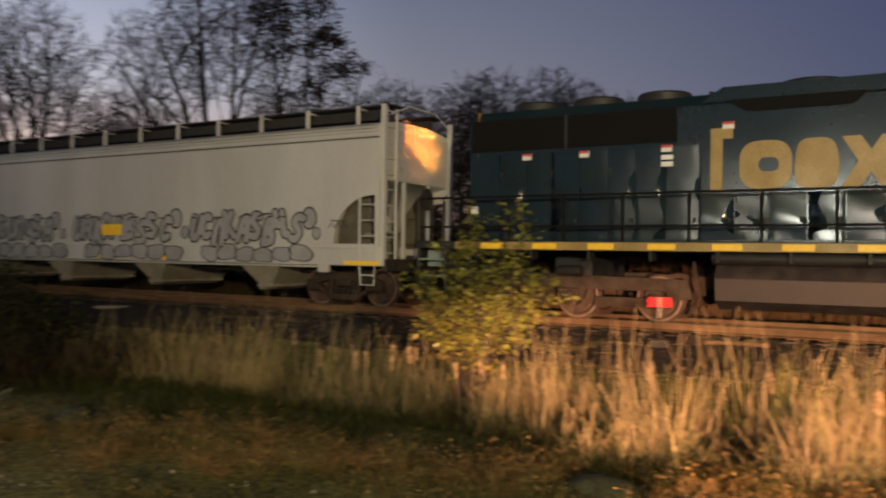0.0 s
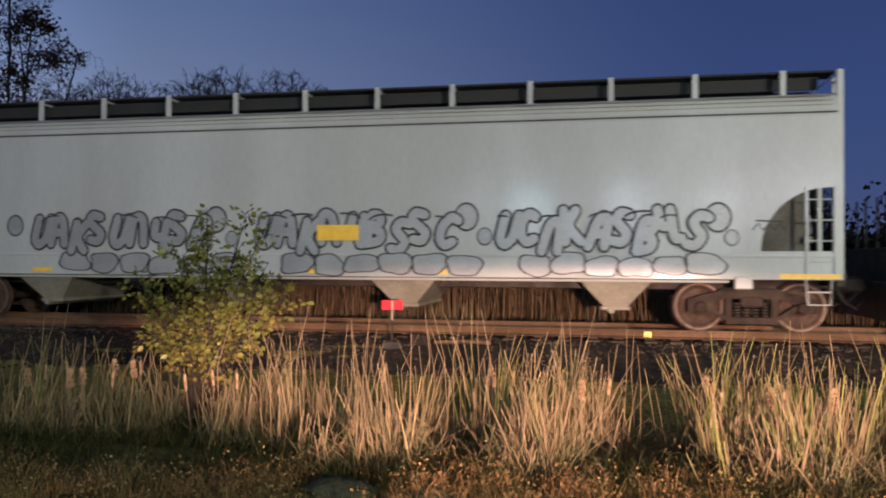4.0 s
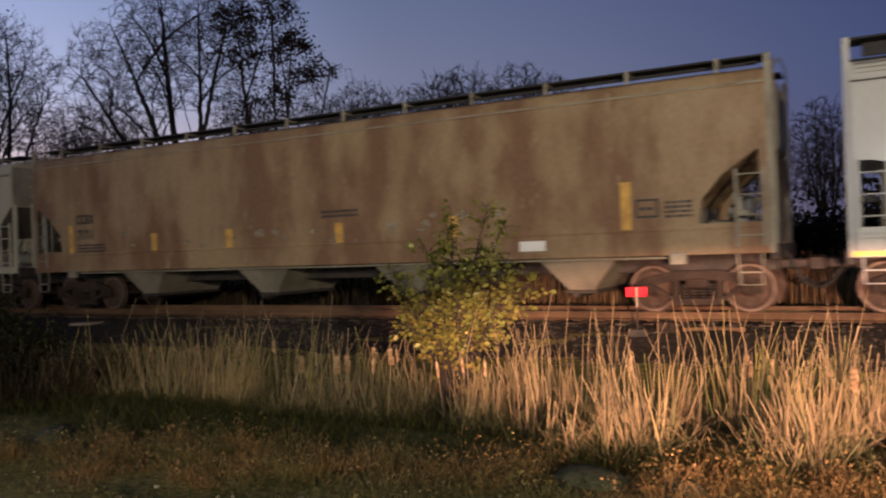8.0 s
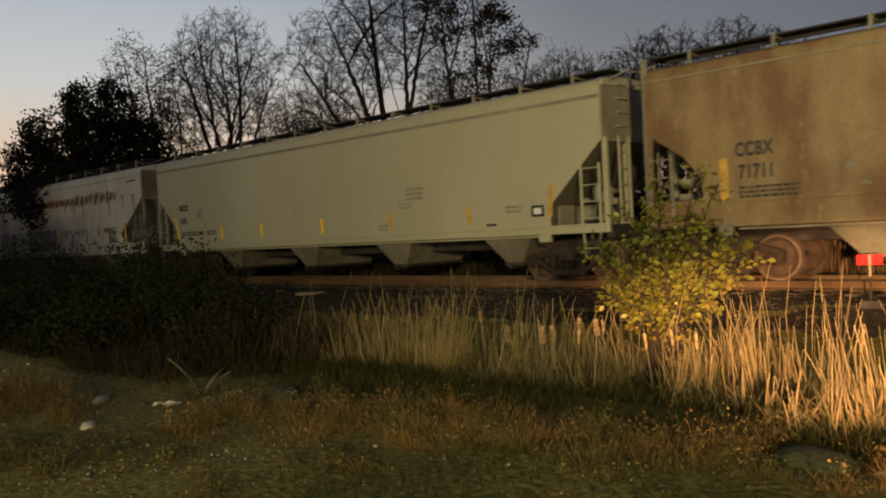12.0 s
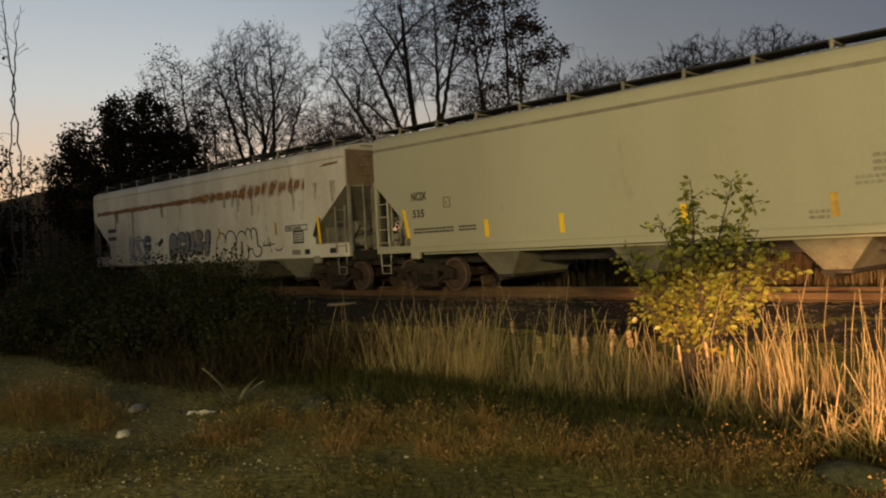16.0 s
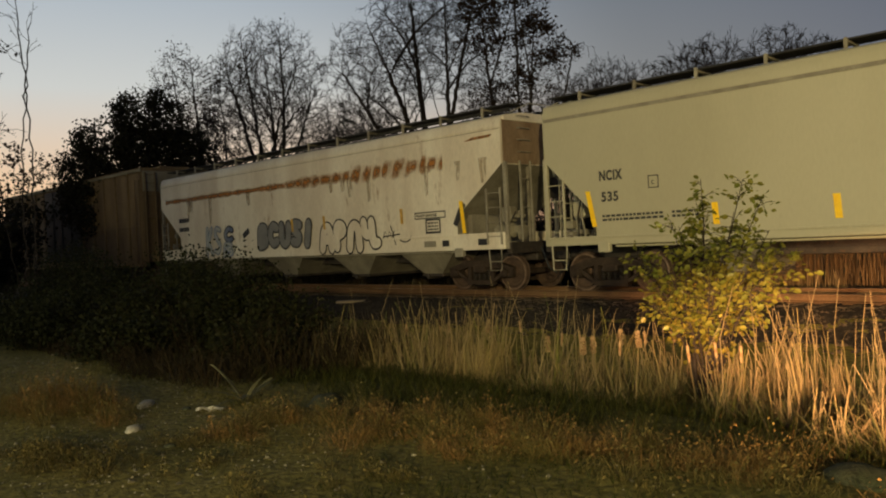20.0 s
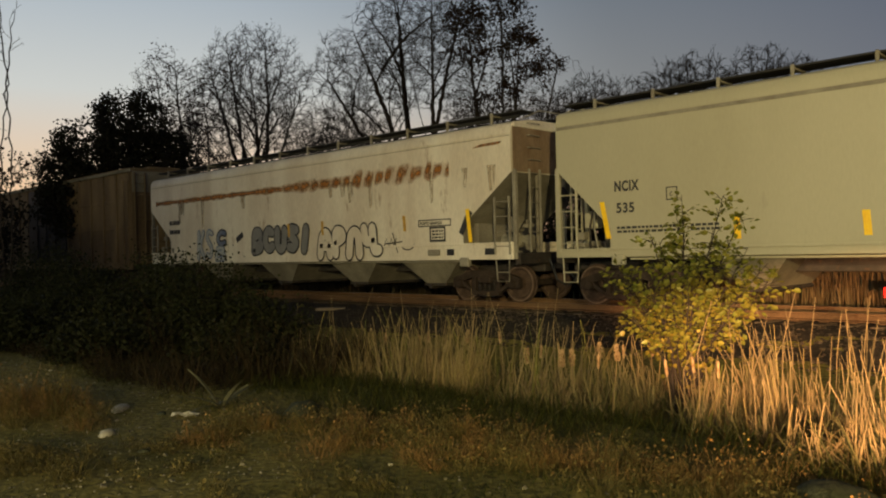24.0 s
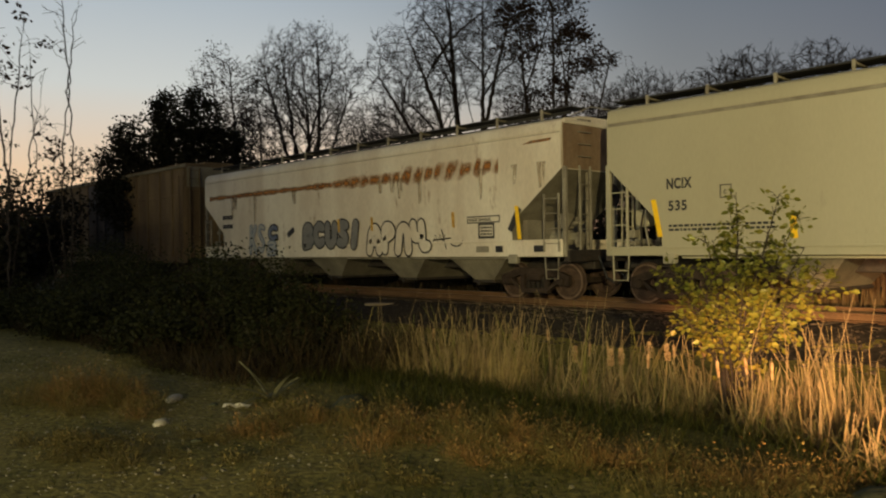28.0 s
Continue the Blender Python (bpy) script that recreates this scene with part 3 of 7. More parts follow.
def coupler(car, x, way):
    s = Shape()
    a, b = sorted((x - way * 0.5, x + way * 0.42))
    s.box(a, b, -0.09, 0.09, 0.78, 0.96, 0.03)
    a, b = sorted((x + way * 0.32, x + way * 0.66))
    s.box(a, b, -0.17, 0.17, 0.72, 1.02, 0.05)
    part("coupler", s, M_STEEL_DARK, car)
    h = Shape().tube([(x, 0.35, 0.8), (x + way * 0.25, 0.34, 0.55), (x + way * 0.6, 0.3, 0.42), (x + way * 0.72, 0.28, 0.5)], 0.025, 6)
    part("air_hose", h, M_BLACK, car)


def ladder(car, x, y, z0, z1, mat, width=0.42, along="x", step=0.36, name="ladder"):
    """Two stiles and their rungs; along says which way the rungs run."""
    lad = new(name)
    lad.parent = car
    ends = [(x - width / 2, y), (x + width / 2, y)] if along == "x" else [(x, y - width / 2), (x, y + width / 2)]
    for px, py in ends:
        part("stile", Shape().box(px - 0.025, px + 0.025, py - 0.025, py + 0.025, z0, z1, 0.006), mat, lad)
    z = z0 + 0.2
    while z < z1 - 0.05:
        part("rung", Shape().tube([(*ends[0], z), (*ends[1], z)], 0.014, 6), mat, lad)
        z += step
    return lad


def hopper_car(name, u, half, label, paint, frame_paint, roof_z, cut_z, cut_in, bays, bay_w, style, board_n, sill=(0.98, 1.42), groove=3.9, edge=4.27, under=None, bead=0.03, groove_dark_paint=None, end_paint=None):
    """A covered hopper: stacked rings make the shell with its sloping ends; z is measured from the rail head."""
    car = tagged(new(name), label, "hopper car", CAR_LABELS)
    under = under or frame_paint
    zs = sill[1] - 0.02
    if style == "arch":
        low = [(zs + (cut_z - zs) * f, half - cut_in * math.sqrt(1 - f * f), 1.6) for f in (0.0, 0.2, 0.4, 0.58, 0.74, 0.86, 0.95, 1.0)]
    else:
        low = [(zs, half - cut_in, 1.6), (zs + 0.42, half - cut_in, 1.6), (zs + 0.56, half - cut_in * 0.93, 1.6), (cut_z, half, 1.6)]
    rings = low + [(groove - 0.05, half, 1.6),
             (groove - 0.03, half, 1.588), (groove + 0.03, half, 1.588), (groove + 0.05, half, 1.6), (edge - 0.26, half, 1.594), (edge - 0.15, half - 0.005, 1.565),
             (edge - 0.07, half - 0.012, 1.51), (edge - 0.02, half - 0.02, 1.42), (edge, half - 0.03, 1.3), (edge + 0.08, half - 0.05, 0.8), (edge + 0.1, half - 0.06, 0.3)]
    s = Shape()
    nx = 13
    for z, hl, hw in rings:
        xs = [-hl + 2 * hl * i / nx for i in range(nx + 1)]
        s.v += [(x, -hw + (0.006 if k % 2 else 0.0), z) for k, x in enumerate(xs)] + [(x, hw, z) for x in reversed(xs)]
    n = 2 * (nx + 1)
    for r in range(len(rings) - 1):
        s.f += [(r * n + i, r * n + (i + 1) % n, r * n + n + (i + 1) % n, r * n + n + i) for i in range(n)]
    s.f += [tuple(range(n - 1, -1, -1)), tuple(range((len(rings) - 1) * n, len(rings) * n))]
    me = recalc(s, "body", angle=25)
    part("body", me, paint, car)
    # sloping ends take grimier paint, darker for the shade under the overhang
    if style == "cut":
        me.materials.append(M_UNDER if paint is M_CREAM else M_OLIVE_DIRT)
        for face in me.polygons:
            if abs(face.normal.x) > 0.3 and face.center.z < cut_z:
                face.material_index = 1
    for y in (-1.6, 1.6):
        y0, y1 = sorted((y, y - math.copysign(0.1, y)))
        sl = Shape().box(-half, half, y0, y1, sill[0], sill[1], 0.012)
        o = math.copysign(0.03, y)
        sl.box(-half, half, *sorted((y + o, y - 0.06 * o)), sill[1] - 0.05, sill[1], 0.006)
        part("side_sill", sl, paint, car)
    if style == "arch":
        for z in (groove + 0.12, groove + 0.2, groove + 0.28):
            part("side_bead", Shape().box(-half + 0.1, half - 0.1, -1.602, -1.57, z, z + 0.012), under, car)
    # a dark strip laid in the groove stands in for its shadow line
    part("side_bead", Shape().box(-half + 0.02, half - 0.02, -1.603, -1.59, groove - bead / 2, groove + bead / 2), groove_dark_paint or under, car)
    part("centre_sill", Shape().box(-half, half, -0.35, 0.35, 0.75, 1.1, 0.02), M_STEEL_DARK, car)
    # discharge bays under the floor
    for x in bays:
        w = bay_w / 2
        h = Shape()
        top, foot = sill[0] + 0.06, 0.46
        h.add([(x - w, -1.42, top), (x + w, -1.42, top), (x + w, 1.42, top), (x - w, 1.42, top),
               (x - w * 0.3, -1.12, foot), (x + w * 0.3, -1.12, foot), (x + w * 0.3, 1.12, foot), (x - w * 0.3, 1.12, foot)],
              [(0, 1, 5, 4), (1, 2, 6, 5), (2, 3, 7, 6), (3, 0, 4, 7), (4, 5, 6, 7), (3, 2, 1, 0)])
        bay = part("discharge_bay", recalc(h, "discharge_bay"), M_OLIVE_DIRT if style == "arch" else M_UNDER_PALE, car)
        g = Shape().box(x - w * 0.36, x + w * 0.36, -1.16, 1.16, 0.38, 0.46, 0.02)
        g.turned("y", (x - w * 0.1, 0, 0.38), [(-1.22, 0.06), (-1.1, 0.07), (1.1, 0.07), (1.22, 0.06)], 12)
        part("outlet_gate", g, M_OLIVE_DIRT if style == "arch" else M_STEEL_DARK, bay)
    # roof: hatch trough, running boards on brackets
    part("roof_hatch", Shape().box(-half + 0.8, half - 0.8, -0.3, 0.3, edge + 0.12, roof_z - 0.04, 0.03), M_ROOF_DARK, car)
    for y in (-0.95, 0.95):
        rb = part("running_board", Shape().box(-half - 0.05, half + 0.05, y - 0.3, y + 0.3, roof_z - 0.04, roof_z, 0.01), M_ROOF_DARK, car)
        part("board_skirt", Shape().box(-half + 0.2, half - 0.2, y - 0.02, y + 0.02, edge + 0.14, roof_z - 0.06), M_ROOF_DARK, rb)
    for i in range(board_n):
        x = -half + 0.85 + (2 * half - 1.7) * i / (board_n - 1)
        for y in (-1, 1):
            bw2 = 0.05 if style == "arch" else 0.03
            b = Shape().box(x - bw2, x + bw2, *sorted((y * 1.30, y * 1.24)), edge - 0.02, roof_z + 0.01, 0.006)
            b.box(x - 0.04, x + 0.04, *sorted((y * 1.28, y * 0.7)), roof_z - 0.08, roof_z - 0.03)
            part("board_bracket", b, frame_paint if style == "arch" else M_OLIVE_DIRT, car)
    # ends
    for way in (-1, 1):
        e = way * half
        a, b = sorted((e, e - way * (cut_in + 0.1)))
        plat = Shape().box(a, b, -1.5, 1.5, sill[0] + 0.05, sill[0] + 0.14, 0.01)
        part("end_platform", plat, under, car)
        part("bolster_web", Shape().box(*sorted((e - way * 1.5, e - way * 1.35)), -1.3, 1.3, sill[0], 2.0, 0.01), under, car)
        part("end_beam", Shape().box(*sorted((e - way * 0.02, e + way * 0.14)), -1.5, 1.5, sill[0] - 0.12, sill[0] + 0.16, 0.015), M_STEEL_DARK, car)
        for y in (-1.5, 1.5):
            part("corner_post", Shape().box(*sorted((e - way * 0.02, e + way * 0.09)), y - 0.05, y + 0.05, sill[0], cut_z + 0.06 if style == "cut" else roof_z - (0.05 if y < 0 else 0.1), 0.01), frame_paint, car)
        part("end_sheet", Shape().box(*sorted((e + way * 0.002, e + way * 0.018)), -1.53, 1.53, cut_z + 0.02, edge - 0.14, 0.004), end_paint or under, car)
        for y in (-0.5, 0.6):
            part("end_brace", Shape().box(*sorted((e - way * 0.10, e - way * 0.02)), y - 0.05, y + 0.05, sill[0] + 0.1, cut_z + 0.5, 0.01), frame_paint, car)
        ladder(car, e + way * 0.06, -0.75 if style == "cut" else -1.22, sill[0] + 0.1, cut_z + 0.1 if style == "cut" else roof_z - 0.1, frame_paint, 0.42, "y", name="end_ladder")
        if style == "cut":
            # a cap over the end sheet and slim grab irons up to the roof
            part("end_cap", Shape().box(*sorted((e - way * 0.02, e + way * 0.05)), -1.5, 1.5, edge - 0.16, edge - 0.06, 0.012), paint, car)
            for k in range(4):
                z = cut_z + 0.32 + 0.3 * k
                part("grab_iron", Shape().tube([(e + way * 0.02, -0.98, z), (e + way * 0.09, -0.96, z), (e + way * 0.09, -0.54, z), (e + way * 0.02, -0.52, z)], 0.012, 5), frame_paint, car)
        ladder(car, e - way * 0.30, -1.61, sill[0] + 0.12, min(cut_z - 0.3, 2.6), frame_paint, 0.46, "x", name="side_ladder")
        st = Shape().tube([(e - way * 0.12, -1.58, sill[0]), (e - way * 0.14, -1.58, 0.55), (e - way * 0.5, -1.58, 0.55), (e - way * 0.54, -1.58, sill[0])], 0.018, 6)
        st.tube([(e - way * 0.13, -1.58, 0.77), (e - way * 0.52, -1.58, 0.77)], 0.016, 6)
        part("sill_step", st, frame_paint, car)
        gr = Shape().tube([(e + way * 0.1, -1.3, roof_z - 0.25), (e + way * 0.14, -0.6, roof_z + 0.02), (e + way * 0.14, 0.6, roof_z + 0.02), (e + way * 0.1, 1.3, roof_z - 0.25)], 0.016, 6)
        part("end_grab_iron", gr, frame_paint, car)
        coupler(car, e + way * 0.16, way)
        jp = Shape().box(*sorted((e - way * 1.72, e - way * 1.42)), -1.64, -1.5, sill[0] - 0.17, sill[0] + 0.06, 0.02)
        part("jacking_pad", jp, frame_paint, car)
        if style in ("arch", "window"):
            # side plate carried to the corner with a rounded opening through it
            zt = sill[1]
            inner = []
            if style == "arch":
                for k in range(13):
                    q = math.pi / 2 * k / 12
                    inner.append((e - way * (0.16 + 1.12 * math.cos(q)), zt + 0.06 + (cut_z - zt - 0.42) * math.sin(q)))
                inner.append((e - way * 0.1, zt + 0.06 + (cut_z - zt - 0.42)))
                inner.append((e - way * 0.1, zt + 0.06))
                outer = [(e - way * (0.1 + 1.45 * math.cos(math.pi / 2 * k / 12)), zt + 0.0 + (cut_z - zt + 0.05) * math.sin(math.pi / 2 * k / 12)) for k in range(13)]
                outer += [(e, cut_z + 0.05), (e, zt)]
            else:
                inner = [(e - way * 1.18, zt + 0.06), (e - way * 1.12, zt + 0.5), (e - way * 0.62, zt + 1.1), (e - way * 0.2, zt + 1.36), (e - way * 0.14, zt + 1.3), (e - way * 0.12, zt + 0.06)]
                outer = [(e - way * 1.45, zt), (e - way * 1.4, zt + 0.62), (e - way * 0.7, cut_z - 0.15), (e - way * 0.1, cut_z + 0.05), (e, cut_z), (e, zt)]
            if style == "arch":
                # web set back behind the arch, in the paint darkened for shade
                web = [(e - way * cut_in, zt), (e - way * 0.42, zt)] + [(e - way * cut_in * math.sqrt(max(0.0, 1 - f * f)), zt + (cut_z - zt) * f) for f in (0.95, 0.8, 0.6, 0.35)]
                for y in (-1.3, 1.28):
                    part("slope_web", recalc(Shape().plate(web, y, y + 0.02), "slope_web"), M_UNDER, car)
            for y in (-1.601, 1.581):
                part("end_side_plate", recalc(Shape().band(inner, outer, y, y + 0.02), "end_side_plate"), paint, car)
        if way == 1 or style == "cut":
            bc = Shape().turned("x", (0, -0.45, 1.55), [(e - way * 0.9 - 0.3, 0.16), (e - way * 0.9 - 0.27, 0.19), (e - way * 0.9 + 0.25, 0.19), (e - way * 0.9 + 0.3, 0.08)], 16)
            part("brake_cylinder", recalc(bc, "brake_cylinder", angle=40), under, car)
            bw = Shape().turned("x", (0, 0.3, 2.6), [(e + way * 0.1 - 0.02, 0.25), (e + way * 0.1 + 0.02, 0.28)], 20)
            part("brake_wheel", bw, M_STEEL_DARK, car)
            part("brake_valve", Shape().box(*sorted((e - way * 0.3, e - way * 0.65)), -1.0, -0.7, 1.75, 2.15, 0.04), frame_paint, car)
    # pipes, hoses and small boxes of the brake gear on the end platforms
    rg = random.Random(int(half * 1000))
    for way in (-1, 1):
        e = way * half
        for k in range(7):
            x, y, z = e - way * rg.uniform(0.15, 0.75), rg.uniform(-1.35, -0.3), sill[0] + 0.14 + rg.uniform(0.0, 0.8)
            w, h = rg.uniform(0.06, 0.16), rg.uniform(0.08, 0.2)
            part("brake_valve_box", Shape().box(x - w, x + w, y - w, y + w, z, z + h, 0.015), under, car)
        for k in range(3):
            x, y = e - way * rg.uniform(0.05, 0.8), rg.uniform(-1.3, -0.2)
            z0, z1 = sill[0] + 0.12, sill[0] + rg.uniform(0.6, 1.4)
            part("brake_pipe", Shape().tube([(x, y, z0), (x + rg.uniform(-0.12, 0.12), y, (z0 + z1) / 2), (x + rg.uniform(-0.25, 0.25), y + 0.2, z1)], 0.022, 6), under if k % 2 else M_STEEL_DARK, car)
        part("air_hose", Shape().tube([(e + way * 0.15, -0.35, sill[0]), (e + way * 0.4, -0.38, 0.55), (e + way * 0.62, -0.36, 0.42)], 0.03, 6), M_BLACK, car)
    rod = Shape().tube([(-half + 1.8, -1.48, sill[0] - 0.04), (half - 1.8, -1.48, sill[0] - 0.04)], 0.025, 6)
    part("train_line_pipe", rod, frame_paint, car)
    for x in (-half + 1.35, half - 1.35):
        add_truck(car, x)
    CARS.append((car, u))
    return car


def strip(car, x0, x1, z0, z1, mat, name="reflector", y=-1.606, label=""):
    return part(name, Shape().box(x0, x1, y - 0.004, y + 0.004, z0, z1), mat, car, label)


def tilted_strip(car, x, z0, z1, w, lean, mat, name="reflector", y=-1.606):
    return part(name, Shape().plate([(x, z0), (x + w, z0), (x + w + lean, z1), (x + lean, z1)], y - 0.004, y + 0.004), mat, car)


def lettering(car, text, x, z, size, mat, y=-1.607, stretch=0.74, name="lettering", bold=0.032):
    data = bpy.data.curves.new(name, "FONT")
    data.body, data.size, data.extrude, data.offset, data.space_character = text, size, 0.002, size * bold, 1.12
    data.materials.append(mat)
    ob = new(name, data)
    ob.parent = car
    ob.matrix_basis = pose(x, y, z, 90) @ Matrix.Diagonal((stretch, 1, 1, 1))
    return ob


def bars(car, x, z, w, h, rows, mat, rng, y=-1.606, name="lettering_block"):
    s = Shape()
    for r in range(rows):
        zz, xx = z - r * h * 1.7, x
        while xx < x + w:
            d = rng.uniform(0.05, 0.14) * (h / 0.06) ** 0.5
            s.box(xx, min(xx + d, x + w), y - 0.002, y + 0.002, zz, zz + h)
            xx += d + 0.03
    return tagged(part(name, s, mat, car), kind="stuff")


def spray(car, x, z, w, h, n, fill, ink, rng, y=-1.608, wobble=0.25, name="graffiti", eyes=True):
    """A run of swollen bubble shapes: filled blobs with dark outlines."""
    g = new(name)
    g.parent = car
    step = w / n
    for i in range(n):
        cx, hw, hh = x + (i + 0.5) * step, step * rng.uniform(0.52, 0.66), h * rng.uniform(0.44, 0.54)
        cz = z + h * 0.5 + rng.uniform(-0.08, 0.08) * h
        ph = [rng.uniform(0, 6.3) for _ in range(3)]
        line = []
        for k in range(28):
            a = 2 * math.pi * k / 28
            r = 1 + wobble * 0.5 * math.sin(2 * a + ph[0]) + wobble * 0.4 * math.sin(3 * a + ph[1]) + wobble * 0.25 * math.sin(5 * a + ph[2])
            sq = 1 / max(abs(math.cos(a)), abs(math.sin(a))) ** 0.45
            line.append((cx + hw * r * sq * math.cos(a) * 0.9, cz + hh * r * sq * math.sin(a) * 0.9))
        yy = y - 0.0012 * i
        part("fill", Shape().plate(line, yy - 0.001, yy + 0.0), fill, g)
        for f in ((1.0, 0.9),):
            inner = [(cx + (px - cx) * f[1], cz + (pz - cz) * f[1]) for px, pz in line]
            part("outline", Shape().band(inner, line, yy - 0.0018, yy - 0.0011), ink, g)
        if not eyes:
            continue
        eye = [(cx + (px - cx) * 0.24 + hw * 0.1, cz + (pz - cz) * 0.3 + hh * 0.15) for px, pz in line]
        core = [(cx + (px - cx) * 0.12 + hw * 0.1, cz + (pz - cz) * 0.2 + hh * 0.15) for px, pz in line]
        part("outline", Shape().band(core, eye, yy - 0.0018, yy - 0.0011), ink, g)
    return g


GLYPHS = {
    "b": [[(0.15, 0), (0.15, 1), (0.7, 0.95), (0.75, 0.68), (0.25, 0.52), (0.82, 0.4), (0.8, 0.08), (0.15, 0)]],
    "c": [[(0.85, 0.85), (0.5, 1), (0.15, 0.7), (0.15, 0.28), (0.5, 0), (0.85, 0.15)]],
    "u": [[(0.15, 1), (0.15, 0.25), (0.5, 0), (0.85, 0.25), (0.85, 1)]],
    "s": [[(0.85, 0.9), (0.4, 1), (0.15, 0.75), (0.5, 0.52), (0.85, 0.3), (0.6, 0), (0.15, 0.08)]],
    "a": [[(0.1, 0), (0.2, 0.8), (0.5, 1), (0.75, 0.8), (0.9, 0)], [(0.25, 0.4), (0.8, 0.4)]],
    "p": [[(0.2, 0), (0.2, 1), (0.7, 0.95), (0.85, 0.68), (0.3, 0.5)]],
    "o": [[(0.1, 0), (0.2, 0.85), (0.5, 1), (0.8, 0.85), (0.9, 0)]],
    "h": [[(0.15, 1), (0.2, 0.45), (0.75, 0.5)], [(0.75, 1), (0.8, 0.05), (1.15, 0.1)]],
    "k": [[(0.15, 0), (0.2, 1)], [(0.8, 1), (0.3, 0.5), (0.9, 0)]],
    "l": [[(0.5, 1), (0.35, 0)]]}


def flat_stroke(line, r, y, thin):
    """One swollen brush stroke along (x, z) points, rounded at both ends and flattened against the side."""
    pts, radii = [], []
    for i in range(len(line) - 1):
        p, q = Vector(line[i]), Vector(line[i + 1])
        for k in range(4):
            pts.append(p.lerp(q, k / 4))
    pts.append(Vector(line[-1]))
    for _ in range(2):
        pts = [pts[0]] + [(pts[i - 1] + pts[i] * 2 + pts[i + 1]) / 4 for i in range(1, len(pts) - 1)] + [pts[-1]]
    d0, d1 = (pts[0] - pts[1]).normalized(), (pts[-1] - pts[-2]).normalized()
    pts = [pts[0] + d0 * r, pts[0] + d0 * r * 0.7] + pts + [pts[-1] + d1 * r * 0.7, pts[-1] + d1 * r]
    radii = [r * 0.1, r * 0.7] + [r] * (len(pts) - 4) + [r * 0.7, r * 0.1]
    s = Shape()
    n = 6
    for i, p in enumerate(pts):
        d = (pts[min(i + 1, len(pts) - 1)] - pts[max(i - 1, 0)]).normalized()
        for k in range(n):
            a = 2 * math.pi * k / n
            s.v.append((p.x - d.y * radii[i] * math.cos(a), y + thin * math.sin(a), p.y + d.x * radii[i] * math.cos(a)))
    for i in range(len(pts) - 1):
        s.f += [(i * n + k, i * n + (k + 1) % n, i * n + n + (k + 1) % n, i * n + n + k) for k in range(n)]
    return s


def throw_up(car, text, x, z, width, height, fat, rim, fill, ink, y=-1.606, tilt=(0.03, -0.02, 0.02, -0.03), name="graffiti"):
    """Swollen outlined letters side by side, each lapping over the one before it."""
    g = new(name)
    g.parent = car
    step = width / len(text)
    for i, ch in enumerate(text):
        outline, inside = Shape(), Shape()
        for line in GLYPHS[ch]:
            pts = [(x + step * (i + u * 0.86 + 0.07) + tilt[i % len(tilt)] * v, z + fat + (height - 2 * fat) * v + tilt[(i + 1) % len(tilt)] * 0.8) for u, v in line]
            for shape, r, d in ((outline, fat, 0.0), (inside, fat - rim, -0.0022)):
                st = flat_stroke(pts, r, y + d - 0.0006 * (i % 3), 0.0024)
                shape.add(st.v, st.f)
        part("outline", recalc(outline, "outline"), ink, g)
        part("fill", recalc(inside, "fill"), fill, g)
    return g


def strokes(car, lines, width, mat, y=-1.609, name="graffiti_stroke"):
    s = Shape()
    for line in lines:
        s.tube([(x, y, z) for x, z in line], width, 4)
    me = s.mesh(name)
    for vert in me.vertices:
        vert.co.y = y + (vert.co.y - y) * 0.08
    return part(name, me, mat, car)


